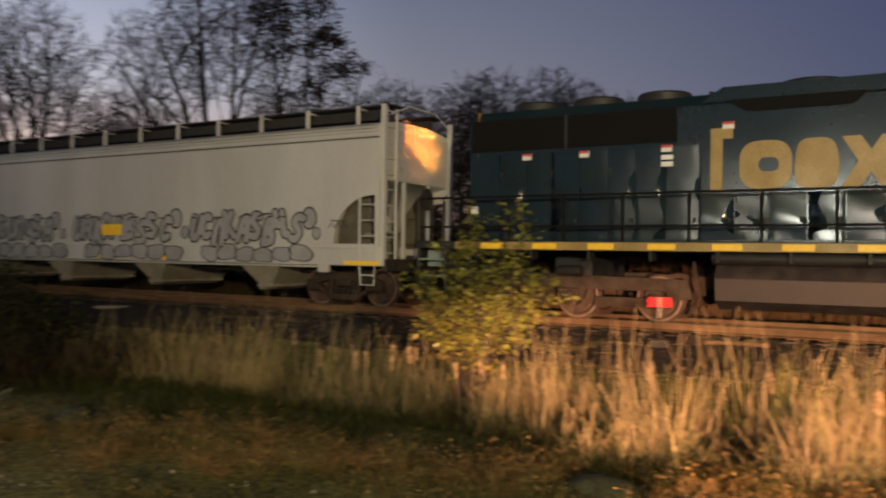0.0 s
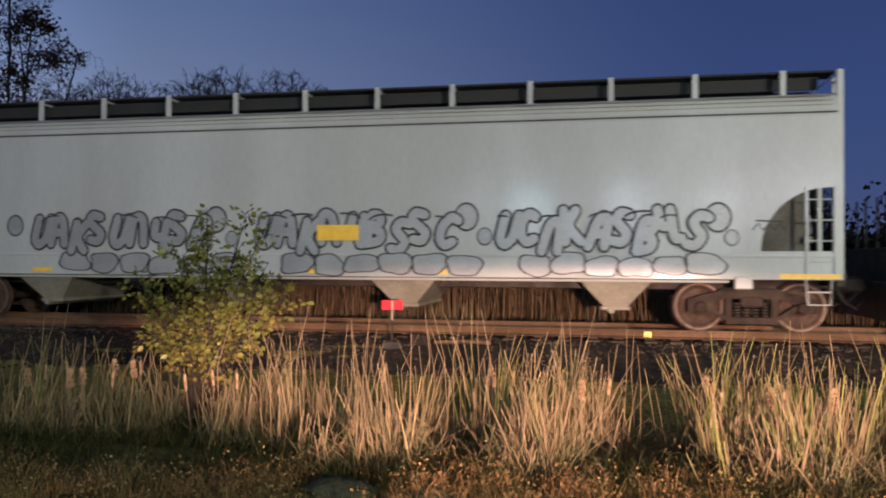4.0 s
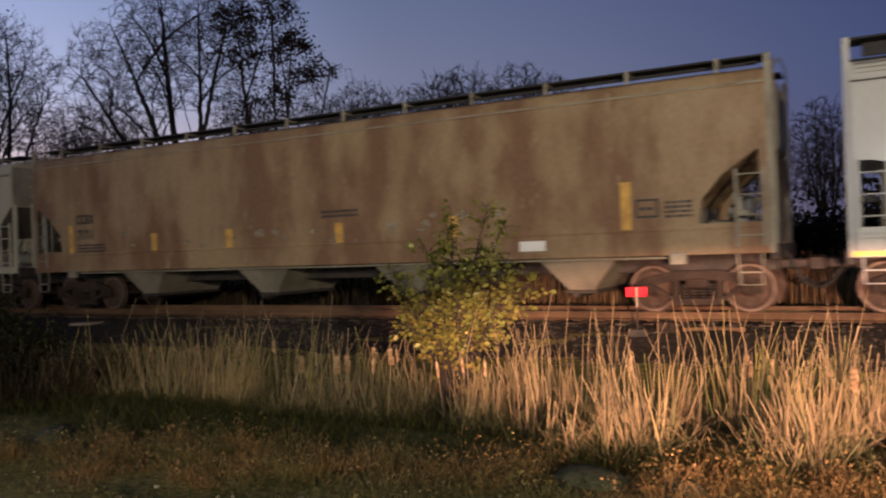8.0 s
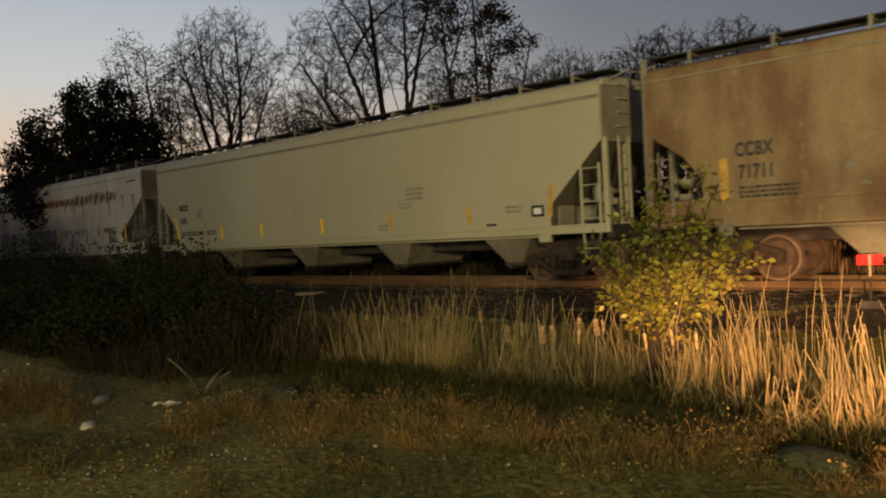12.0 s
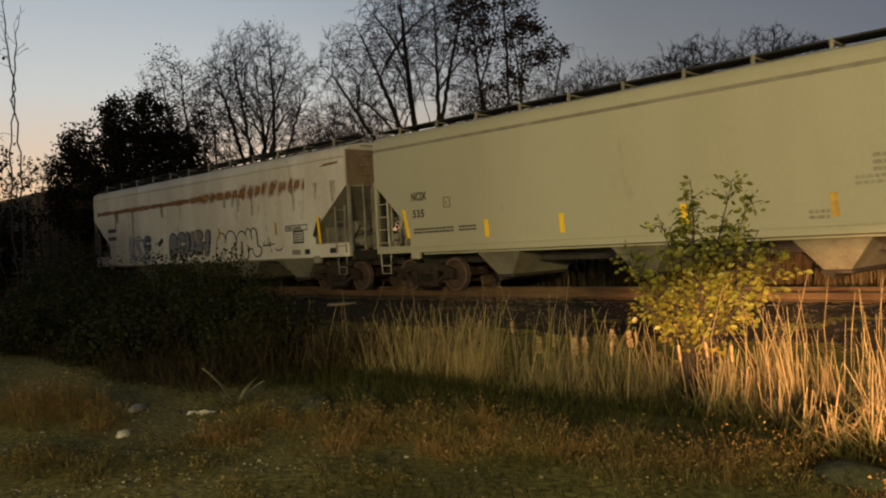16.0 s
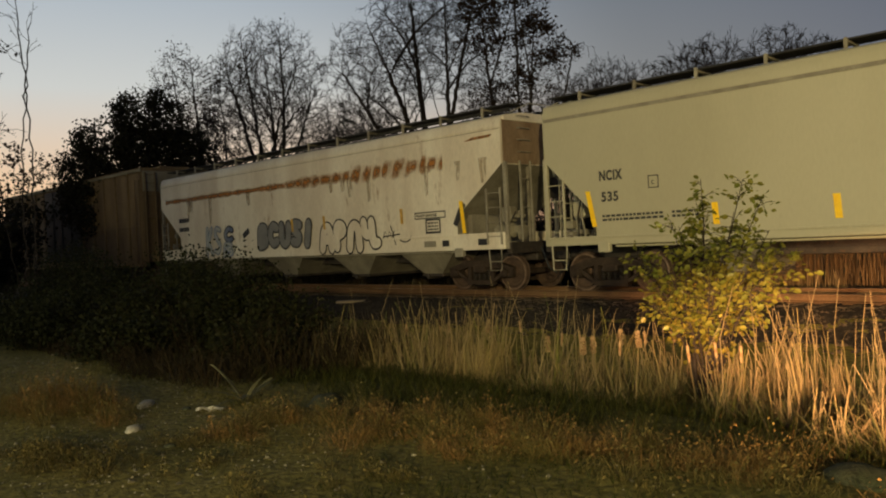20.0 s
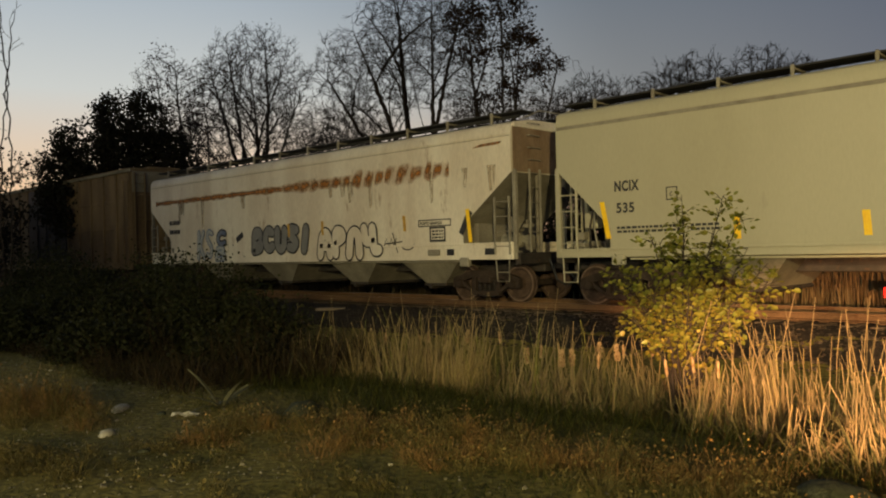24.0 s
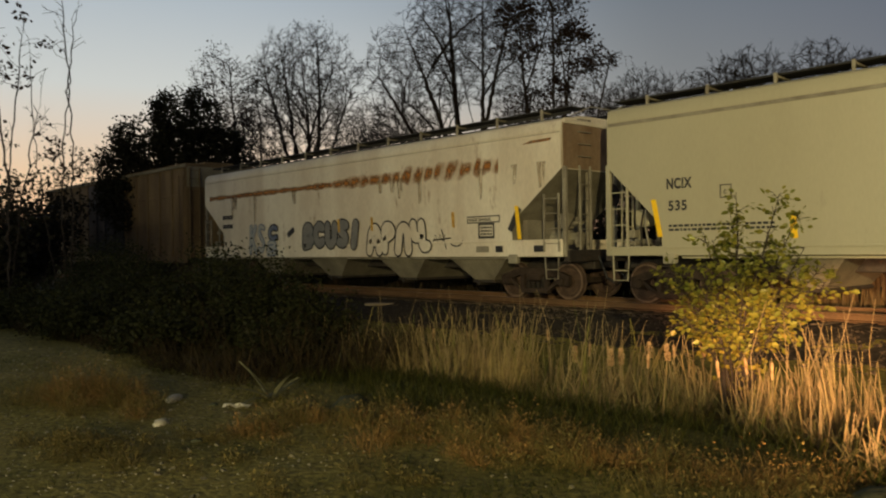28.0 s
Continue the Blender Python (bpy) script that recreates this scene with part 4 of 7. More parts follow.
def build_grey_hopper():
    car = hopper_car("grey_hopper_car", -9.85, 9.87, "light grey covered hopper car with grey bubble graffiti", M_GREY, M_GREY, 4.70, 2.95, 1.4, (6.1, 2.05, -1.9, -5.8), 1.5, "arch", 13, under=M_OLIVE_DIRT, groove_dark_paint=M_STEEL_DARK, end_paint=M_GREY_END)
    rng = random.Random(11)
    o = 9.85
    for x0, x1 in ((-0.95, 0.05), (-19.75, -18.82)):
        strip(car, x0 + o, x1 + o, 1.0, 1.09, M_REFLECT)
    for x in (-15.55, -12.64, -9.41, -7.08, -4.0):
        strip(car, x + o - 0.22, x + o + 0.22, 1.04, 1.12, M_REFLECT)
    strip(car, -9.45 + o, -8.6 + o, 1.68, 1.98, M_REFLECT, "yellow_placard", y=-1.645)
    for word, x0, w, x1, w1, fill in (("uaksuohsa", -15.85, 4.1, -15.1, 4.1, M_SPRAY_GREY), ("uakohbssc", -10.8, 4.1, -10.2, 4.0, M_SPRAY_GREY), ("ucokasbhs", -6.0, 3.8, -5.5, 3.6, M_SPRAY_GREY)):
        spray(car, x1 + o, 0.99, w1, 0.46, 6, fill, M_INK, rng, y=-1.634, wobble=0.16, eyes=False)
        throw_up(car, word, x0 + o, 1.4, w, 0.82, 0.125, 0.038, fill, M_INK, y=-1.634, tilt=(0.16, 0.05, 0.12, -0.06))
        # quick curls of a thin cap over the letters
        for row in range(5):
            x = x0 + o + w * (row + rng.uniform(0.2, 0.8)) / 5
            a0, r = rng.uniform(0.2, 1.4), rng.uniform(0.14, 0.3)
            strokes(car, [[(x + r * 1.3 * math.cos(a0 + 0.35 * k), 2.05 + r * 0.55 * math.sin(a0 + 0.35 * k)) for k in range(rng.randint(4, 7))]], rng.uniform(0.012, 0.02), M_INK, y=-1.64)
    for cx, cz, r in ((-11.6, 2.1, 0.24), (-11.25, 1.72, 0.14), (-6.5, 2.12, 0.24), (-6.15, 1.75, 0.15), (-1.98, 2.08, 0.24), (-1.75, 1.72, 0.13), (-16.2, 2.0, 0.2)):
        ring = [(cx + o + r * math.cos(a), cz + r * 1.15 * math.sin(a)) for a in [2 * math.pi * k / 24 for k in range(24)]]
        core = [(cx + o + r * 0.86 * math.cos(a), cz + r * 1.15 * 0.86 * math.sin(a)) for a in [2 * math.pi * k / 24 for k in range(24)]]
        part("graffiti_dot", Shape().plate(ring, -1.611, -1.609), M_SPRAY_GREY, car)
        part("graffiti_ring", Shape().band(core, ring, -1.613, -1.6112), M_INK, car)
    bars(car, -18.0 + o, 2.62, 1.0, 0.2, 1, M_INK, rng, name="reporting_mark_block")
    bars(car, -18.0 + o, 2.15, 1.15, 0.2, 1, M_INK, rng, name="number_block")
    bars(car, -17.9 + o, 1.78, 0.95, 0.05, 3, M_INK, rng)
    strip(car, -16.32 + o, -16.06 + o, 2.3, 2.6, M_GREY, "small_panel")
    strokes(car, [[(-1.4 + o + 0.09 * i, 1.85 + 0.12 * (i % 2)) for i in range(7)], [(-1.35 + o, 2.02), (-0.9 + o, 2.0)]], 0.014, M_INK)
    return car


def build_tan_hopper():
    car = hopper_car("tan_hopper_car", -30.95, 9.93, "tan covered hopper car, heavily stained with rust", M_TAN, M_OLIVE_DIRT, 4.64, 3.05, 1.4, (6.35, 2.4, -1.65, -5.8), 1.75, "window", 12, sill=(1.1, 1.6), groove=4.1, edge=4.38)
    rng = random.Random(12)
    o = 30.95
    tilted_strip(car, -23.62 + o, 1.6, 2.5, 0.2, 0.0, M_REFLECT_OLD)
    for x in (-36.1, -33.5, -30.2, -27.27):
        tilted_strip(car, x + o, 1.54, 2.05, 0.2, -0.02, M_REFLECT_OLD)
    tilted_strip(car, -39.35 + o, 1.62, 2.4, 0.15, -0.02, M_REFLECT_OLD)
    strip(car, -25.7 + o, -25.15 + o, 1.26, 1.46, M_DECAL, "white_placard")
    sq = Shape().band([(-23.3 + o, 1.85), (-22.95 + o, 1.85), (-22.95 + o, 2.12), (-23.3 + o, 2.12)], [(-23.34 + o, 1.81), (-22.91 + o, 1.81), (-22.91 + o, 2.16), (-23.34 + o, 2.16)], -1.607, -1.603)
    part("data_panel", sq, M_INK, car)
    bars(car, -23.26 + o, 1.95, 0.28, 0.06, 1, M_INK, rng)
    bars(car, -22.8 + o, 2.05, 0.5, 0.05, 4, M_INK, rng)
    lettering(car, "CCBX", -39.05 + o, 2.42, 0.36, M_INK, stretch=0.68)
    lettering(car, "71711", -39.0 + o, 2.0, 0.36, M_INK, stretch=0.68)
    bars(car, -39.0 + o, 1.8, 1.1, 0.05, 3, M_INK, rng)
    bars(car, -30.6 + o, 2.28, 1.0, 0.06, 2, M_INK, rng)
    for i in range(26):
        x, z = rng.uniform(-38, -26) + o, rng.uniform(1.6, 2.1)
        r = rng.uniform(0.05, 0.2)
        part("scuff", Shape().plate([(x + r * rng.uniform(0.6, 1.3) * math.cos(a), z + 0.6 * r * rng.uniform(0.6, 1.3) * math.sin(a)) for a in [6.283 * k / 9 for k in range(9)]], -1.606, -1.603), M_DUST, car)
    return car


def build_cream_hopper():
    car = hopper_car("cream_hopper_car", -51.48, 9.53, "cream covered hopper car with black lettering", M_CREAM, M_CREAM, 4.62, 3.08, 1.38, (6.7, 2.75, -1.2, -5.2), 1.6, "cut", 13, sill=(1.1, 1.3), groove=4.02, edge=4.42, bead=0.075, groove_dark_paint=M_OLIVE_DIRT, under=M_OLIVE_DIRT)
    rng = random.Random(13)
    o = 51.48
    lettering(car, "NCIX", -59.5 + o, 2.51, 0.3, M_INK, stretch=0.74, bold=0.036)
    lettering(car, "535", -59.46 + o, 2.05, 0.29, M_INK, stretch=0.95, bold=0.03)
    bars(car, -59.45 + o, 1.7, 1.5, 0.05, 2, M_INK, rng)
    bars(car, -57.75 + o, 1.7, 0.6, 0.05, 2, M_INK, rng)
    sq = Shape().band([(-58.26 + o, 2.27), (-58.05 + o, 2.27), (-58.05 + o, 2.5), (-58.26 + o, 2.5)], [(-58.28 + o, 2.25), (-58.03 + o, 2.25), (-58.03 + o, 2.52), (-58.28 + o, 2.52)], -1.607, -1.603)
    part("data_panel", sq, M_INK, car)
    lettering(car, "C", -58.2 + o, 2.33, 0.12, M_INK)
    tilted_strip(car, -59.72 + o, 1.5, 2.3, 0.12, -0.16, M_REFLECT)
    for x in (-56.85, -54.55, -51.5, -48.6, -45.8):
        tilted_strip(car, x + o, 1.42, 1.86, 0.13, -0.03, M_REFLECT if x < -50 else M_REFLECT_OLD)
    tilted_strip(car, -43.4 + o, 1.5, 2.2, 0.12, 0.05, M_REFLECT_OLD)
    strip(car, -43.85 + o, -43.5 + o, 1.52, 1.78, M_INK, "data_plate")
    strip(car, -43.78 + o, -43.57 + o, 1.58, 1.72, M_DECAL, "data_plate_face", y=-1.613)
    for x, z, w in ((-44.6, 1.75, 0.5), (-48.2, 2.05, 0.5), (-49.0, 1.5, 0.35)):
        bars(car, x + o, z, w, 0.06, 2, M_OLIVE_DIRT, rng)
    strip(car, -45.2 + o, -44.9 + o, 1.36, 1.42, M_INK, "stencil")
    bars(car, -47.9 + o, 2.4, 0.62, 0.07, 3, M_OLIVE_DIRT, rng)
    return car


def build_white_hopper():
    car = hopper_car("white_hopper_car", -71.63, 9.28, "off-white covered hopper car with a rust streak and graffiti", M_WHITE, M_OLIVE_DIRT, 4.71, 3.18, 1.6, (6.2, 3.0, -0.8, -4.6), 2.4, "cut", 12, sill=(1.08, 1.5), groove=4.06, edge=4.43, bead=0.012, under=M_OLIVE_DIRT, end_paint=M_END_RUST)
    rng = random.Random(14)
    o = 71.63
    # the rusted weld line: one run of blots along the side
    part("rust_line", Shape().plate([(-80.5 + o, 3.12), (-64.4 + o, 3.12), (-64.4 + o, 3.74), (-80.5 + o, 3.74)], -1.6035, -1.602), M_RUST_LINE, car)
    part("rust_blot", Shape().plate(rounded([(-63.6 + o, 3.86), (-62.7 + o, 3.88), (-62.6 + o, 3.95), (-63.3 + o, 3.94)], 0.05), -1.604, -1.602), M_RUST, car)
    throw_up(car, "bcusl", -73.6 + o, 1.3, 3.35, 1.02, 0.19, 0.05, M_SPRAY_OLD, M_INK, y=-1.634)
    throw_up(car, "apoh", -69.95 + o, 1.1, 2.75, 1.08, 0.2, 0.05, M_WHITE, M_INK, y=-1.634)
    throw_up(car, "ks", -77.3 + o, 1.18, 1.25, 1.15, 0.11, 0.05, M_SPRAY_PALE, M_SPRAY_BLUE, y=-1.634)
    throw_up(car, "c", -75.95 + o, 1.62, 0.75, 0.7, 0.13, 0.06, M_SPRAY_BLUE, M_INK, y=-1.634)
    throw_up(car, "b", -76.1 + o, 1.12, 0.95, 0.62, 0.1, 0.05, M_SPRAY_PALE, M_SPRAY_BLUE, y=-1.634)
    for k in range(12):
        x, d = rng.uniform(-80.5, -62.8) + o, rng.uniform(0.3, 1.1)
        w, z = rng.uniform(0.14, 0.4), 3.4
        part("dirt_streak", Shape().plate([(x - w * 0.5, z), (x - w * 0.2, z - d), (x + w * 0.3, z - d * 0.9), (x + w * 0.5, z)], -1.6025, -1.6008), M_STREAK, car)
    strokes(car, [[(-66.95 + o + 0.1 * i, 1.5 + 0.2 * (i % 2)) for i in range(6)], [(-66.6 + o, 1.85), (-66.4 + o, 1.3)], [(-66.9 + o, 1.55), (-66.2 + o, 1.6)],
                  [(-66.0 + o + 0.25 * math.cos(a), 1.52 + 0.15 * math.sin(a)) for a in [3.3 + 0.5 * k for k in range(7)]]], 0.018, M_INK)
    strokes(car, [[(-74.6 + o, 1.85), (-74.2 + o, 2.05)]], 0.1, M_INK, name="spray_blot")
    strokes(car, [[(-64.02 + o, 1.74), (-63.93 + o, 1.9), (-63.82 + o, 2.1), (-63.68 + o, 2.3)]], 0.085, M_INK, name="spray_slash")
    tilted_strip(car, -63.74 + o, 1.52, 2.36, 0.12, -0.1, M_REFLECT, y=-1.62)
    for x in (-66.12, -69.75, -71.5):
        tilted_strip(car, x + o, 1.88, 2.3, 0.1, -0.03, M_REFLECT_OLD, y=-1.64)
    lettering(car, "PLASTIC GRANULES", -65.5 + o, 2.02, 0.105, M_INK, stretch=0.78)
    tag = Shape().band([(-65.54 + o, 1.995), (-64.4 + o, 1.995), (-64.4 + o, 2.125), (-65.54 + o, 2.125)], [(-65.57 + o, 1.965), (-64.37 + o, 1.965), (-64.37 + o, 2.155), (-65.57 + o, 2.155)], -1.607, -1.603)
    part("stencil_frame", tag, M_INK, car)
    sq = Shape().band([(-65.1 + o, 1.62), (-64.62 + o, 1.62), (-64.62 + o, 1.91), (-65.1 + o, 1.91)], [(-65.15 + o, 1.56), (-64.57 + o, 1.56), (-64.57 + o, 1.96), (-65.15 + o, 1.96)], -1.607, -1.603)
    part("data_panel", sq, M_INK, car)
    bars(car, -65.06 + o, 1.82, 0.4, 0.05, 3, M_INK, rng)
    bars(car, -79.4 + o, 2.55, 0.8, 0.16, 1, M_INK, rng, name="reporting_mark_block")
    bars(car, -79.4 + o, 2.2, 0.8, 0.16, 1, M_INK, rng, name="number_block")
    for x, w in ((-65.2, 0.45), (-64.5, 0.25), (-63.2, 0.3)):
        strip(car, x + o, x + w + o, 1.2, 1.36, M_OLIVE_DIRT if w > 0.4 else M_INK, "stencil", y=-1.635)
    return car


def build_boxcar():
    half = 9.35
    u = -92.15
    car = tagged(new("boxcar"), "faded brown boxcar with ribbed sides and a black door", "boxcar", CAR_LABELS)
    part("body", recalc(Shape().box(-half, half, -1.52, 1.52, 1.05, 5.0, 0.03), "body"), M_BOXCAR, car)
    part("roof", recalc(Shape().plate([(-half - 0.05, 4.98), (half + 0.05, 4.98), (half + 0.05, 5.1), (-half - 0.05, 5.1)], -1.58, 1.58), "roof"), M_BOXCAR, car)
    part("roof_rim", Shape().box(-half - 0.06, half + 0.06, -1.62, -1.55, 4.93, 5.06, 0.015), M_BOX_PALE, car, "pale worn roof edge")
    part("roof_ridge", Shape().box(-half, half, -0.7, 0.7, 5.1, 5.2, 0.03), M_BOXCAR, car)
    rib = Shape().box(-0.06, 0.06, -1.585, -1.515, 1.12, 4.95, 0.015).mesh("side_post")
    for i in range(15):
        x = -half + 0.12 + i * (2 * half - 0.24) / 14
        if abs(x) > 2.5:
            ob = part("side_post", rib, M_BOXCAR, car)
            ob.matrix_basis = pose(x, 0, 0)
    for z in (1.9, 2.9, 3.9):
        part("end_rib", Shape().box(half, half + 0.07, -1.4, 1.4, z, z + 0.14, 0.02), M_BOXCAR, car)
    part("end_sheet", Shape().box(half + 0.002, half + 0.03, -1.5, 1.5, 4.1, 4.97), M_BOX_PALE, car)
    for z in (2.55, 3.72):
        part("side_rail", Shape().box(-half + 0.05, half - 0.05, -1.56, -1.515, z, z + 0.07, 0.01), M_BOXCAR, car)
    door = part("door", Shape().box(-2.42, 2.42, -1.6, -1.53, 1.2, 4.85, 0.02), M_DOOR_DARK, car, "black sliding door")
    for x in (-1.2, 0.0, 1.2):
        part("door_post", Shape().box(x - 0.05, x + 0.05, -1.64, -1.59, 1.25, 4.8), M_DOOR_DARK, door)
    part("side_sill", Shape().box(-half, half, -1.58, -1.5, 0.85, 1.12, 0.01), M_BOXCAR, car)
    part("centre_sill", Shape().box(-half, half, -0.3, 0.3, 0.75, 1.1), M_STEEL_DARK, car)
    ladder(car, half - 0.35, -1.62, 1.0, 4.6, M_BOXCAR, 0.45, "x")
    ladder(car, half + 0.1, -1.2, 1.0, 4.9, M_BOXCAR, 0.45, "y", name="end_ladder")
    for way in (-1, 1):
        coupler(car, way * (half + 0.1), way)
        add_truck(car, way * (half - 1.7))
    CARS.append((car, u))


def build_locomotive():
    """The tail of a six-axle hood unit; x = 0 is the inner end of its hood."""
    car = tagged(new("locomotive"), "dark blue-green diesel locomotive with yellow striped sill", "locomotive", CAR_LABELS)
    u = 2.0
    length = 16.5
    # hood, with doors as separate panels
    hood = Shape()
    for x0, x1, w, top in ((0.0, 4.55, 0.98, 4.42), (4.55, length, 0.92, 4.44)):
        ring = [(-w, 1.56), (-w, top - 0.28), (-w + 0.14, top - 0.06), (-w + 0.45, top), (w - 0.45, top), (w - 0.14, top - 0.06), (w, top - 0.28), (w, 1.56)]
        n = len(ring)
        hood.add([(x, y, z) for x in (x0, x1) for y, z in ring], [tuple(range(n)), tuple(range(2 * n - 1, n - 1, -1))] + [((i + 1) % n, i, n + i, n + (i + 1) % n) for i in range(n)])
    part("hood", recalc(hood, "hood", angle=20), M_LOCO, car)
    rng = random.Random(15)
    x = 0.12
    widths = [0.62, 0.62, 0.55, 0.62, 0.62, 0.55, 0.6] + [0.62] * 12
    for i, w in enumerate(widths):
        y = -0.98 if x < 4.5 else -0.92
        top = 3.44 if x < 4.5 else 2.52
        d = Shape()
        nx, nz, dep, bulge, yaw = 8, 16, rng.uniform(0.001, 0.005), rng.uniform(-0.002, 0.024), rng.gauss(0, 0.022)
        ripple = rng.uniform(0, 6.28)
        grid = []
        for b in range(nz + 1):
            for a in range(nx + 1):
                uu, vv = a / nx, b / nz
                bow = dep * math.sin(math.pi * uu) + (max(bulge, 0.0) - bulge * math.sin(math.pi * vv)) + 0.0022 * math.sin(9 * vv + ripple + 3 * uu) + 0.0014 * math.sin(6 * uu + ripple * 2 + 4 * vv) + yaw * (uu - 0.5) * w
                grid.append((x + 0.015 + (w - 0.03) * uu, y - 0.012 - bow, 1.62 + (top - 1.66) * vv))
        d.add(grid, [(b * (nx + 1) + a, b * (nx + 1) + a + 1, (b + 1) * (nx + 1) + a + 1, (b + 1) * (nx + 1) + a) for b in range(nz) for a in range(nx)])
        d.box(x + 0.012, x + w - 0.012, y - 0.011, y + 0.004, 1.617, top - 0.037)
        dr = part("hood_door", recalc(d, "hood_door", True), M_LOCO, car)
        part("latch", Shape().box(x + w * 0.8, x + w * 0.9, y - 0.04, y - 0.01, 1.93, 2.03, 0.01), M_BLACK, dr)
        if i % 2:
            part("hinge", Shape().box(x + 0.01, x + 0.04, y - 0.035, y - 0.01, 2.9 if top > 3 else 2.3, 3.05 if top > 3 else 2.42), M_BLACK, dr)
        x += w
        if x > length - 1:
            break
    # radiator grille along the top of the end section
    g = part("radiator_grille", Shape().box(0.04, 4.48, -1.0, -0.9, 3.49, 4.16, 0.01), M_SOOT, car, "black radiator grille")
    for i in range(11):
        part("louvre", Shape().box(0.06, 4.46, -1.012, -0.995, 3.52 + i * 0.058, 3.55 + i * 0.058), M_SOOT, g)
    part("grille_divider", Shape().box(2.2, 2.26, -1.02, -0.9, 3.49, 4.16), M_BLACK, g)
    part("air_intake", recalc(Shape().plate(rounded([(5.35, 4.22), (5.75, 3.98), (7.5, 3.98), (7.75, 4.22)], 0.1), -0.94, -0.6), "air_intake"), M_SOOT, car)
    part("upper_band", recalc(Shape().plate([(4.9, 4.2), (5.3, 4.47), (length, 4.47), (length, 4.2)], -0.93, -0.3), "upper_band"), M_LOCO, car)
    for x, r in ((1.2, 0.55), (2.58, 0.55), (3.98, 0.55), (6.75, 0.6), (8.4, 0.6), (10.0, 0.6)):
        z = 4.40
        fan = part("roof_fan", recalc(Shape().turned("z", (x, 0, z), [(0, r), (0.16, r), (0.2, r - 0.04), (0.2, r - 0.1), (0.1, r - 0.12)], 28), "roof_fan", angle=40), M_BLACK, car)
        part("fan_hub", Shape().turned("z", (x, 0, z), [(0.1, 0.14), (0.19, 0.1)], 14), M_BLACK, fan)
    part("horn_cluster", recalc(Shape().turned("x", (0, -0.3, 4.45), [(5.0, 0.03), (5.1, 0.05), (5.3, 0.1)], 12).turned("x", (0, -0.1, 4.48), [(4.9, 0.1), (5.1, 0.05), (5.3, 0.03)], 12), "horn_cluster"), M_BLACK, car)
    # yellow end wall with its classification lamp
    def wedge(z0, z1, grow=0.0):
        """The tapered end of the hood in plan, from z0 to z1."""
        plan = [(0.2 + grow, -0.994), (-0.36, -0.08), (-0.37, 0.0), (-0.36, 0.08), (0.2 + grow, 0.994)]
        n = len(plan)
        return recalc(Shape().add([(x, y, z) for z in (z0, z1) for x, y in plan], [tuple(range(n)), tuple(range(2 * n - 1, n - 1, -1))] + [((i + 1) % n, i, n + i, n + (i + 1) % n) for i in range(n)]), "wedge")

    def on_wedge(f0, f1, z0, z1):
        """A thin plate lying on the near slope of the tapered end."""
        pts = []
        for out in (0.002, 0.008):
            for f in (f0, f1):
                x, y = 0.2 - 0.56 * f - 0.85 * out, -0.994 + 0.914 * f - 0.52 * out
                pts += [(x, y, z0), (x, y, z1)]
        return recalc(Shape().add(pts, [(0, 1, 3, 2), (4, 6, 7, 5), (0, 4, 5, 1), (2, 3, 7, 6), (0, 2, 6, 4), (1, 5, 7, 3)]), "plate")

    end = part("end_wall", wedge(1.96, 4.36), M_YELLOW_SHADED, car, "yellow tapered hood end")
    part("end_base", wedge(1.56, 1.96), M_BLACK, car)
    for z0, z1 in ((2.55, 2.66), (2.72, 2.9), (2.95, 3.06)):
        part("stencil_bar", on_wedge(0.3, 0.62, z0, z1), M_BLACK, end)
    part("white_smear", on_wedge(0.15, 0.7, 3.42, 3.54), M_DECAL, end)
    hood_x = [(-0.23, 0.03), (-0.24, 0.07), (-0.46, 0.075), (-0.46, 0.068), (-0.27, 0.062), (-0.26, 0.03)]
    part("marker_lamp", recalc(Shape().turned("x", (0, 0.25, 3.86), hood_x, 18), "marker_lamp", True), M_AMBER, end, "hooded amber marker lamp")
    part("lamp_lens", Shape().turned("x", (0, 0.25, 3.86), [(-0.285, 0.045), (-0.272, 0.047)], 14), M_AMBER_LENS, end, "bright amber lens")
    # deck, striped sill, steps
    part("deck", Shape().box(-1.0, length, -1.56, 1.56, 1.40, 1.56, 0.01), M_BLACK, car)
    for y in (-1.58, 1.58):
        part("sill_stripe", Shape().box(-0.02, length, y - 0.015, y + 0.015, 1.39, 1.545), M_HOOD_YELLOW, car)
    for i in range(12):
        x = 0.6 + i * 1.17
        part("sill_reflector", Shape().box(x, x + 0.52, -1.602, -1.594, 1.41, 1.525), M_REFLECT, car)
    for i in range(12):
        x = 0.45 + i * 1.22
        part("deck_bracket", Shape().box(x, x + 0.06, -1.5, -1.2, 1.2, 1.4), M_BLACK, car)
    for x in (0.1, 1.2, 2.4, 3.6, 4.85, 6.1, 7.3, 8.5, 9.7, 10.9, 12.1, 13.3):
        part("railing_post", Shape().box(x - 0.03, x + 0.03, -1.54, -1.5, 1.55, 2.5, 0.006), M_SOOT, car)
    for z in (2.48, 1.86):
        part("handrail", Shape().tube([(-0.9, -1.52, z), (14, -1.52, z)], 0.027, 6), M_SOOT, car)
    # inner platform with its step well
    part("end_plate", Shape().box(-1.05, -1.0, -1.4, 1.4, 0.95, 1.56, 0.01), M_BLACK, car)
    for i, z in enumerate((0.42, 0.78, 1.14)):
        part("step", Shape().box(-0.95, -0.3, -1.56, -1.2, z, z + 0.04, 0.008), M_YELLOW if i == 0 else M_STEP, car)
    part("step_side", Shape().box(-0.30, -0.25, -1.56, -1.1, 0.4, 1.4, 0.008), M_BLACK, car)
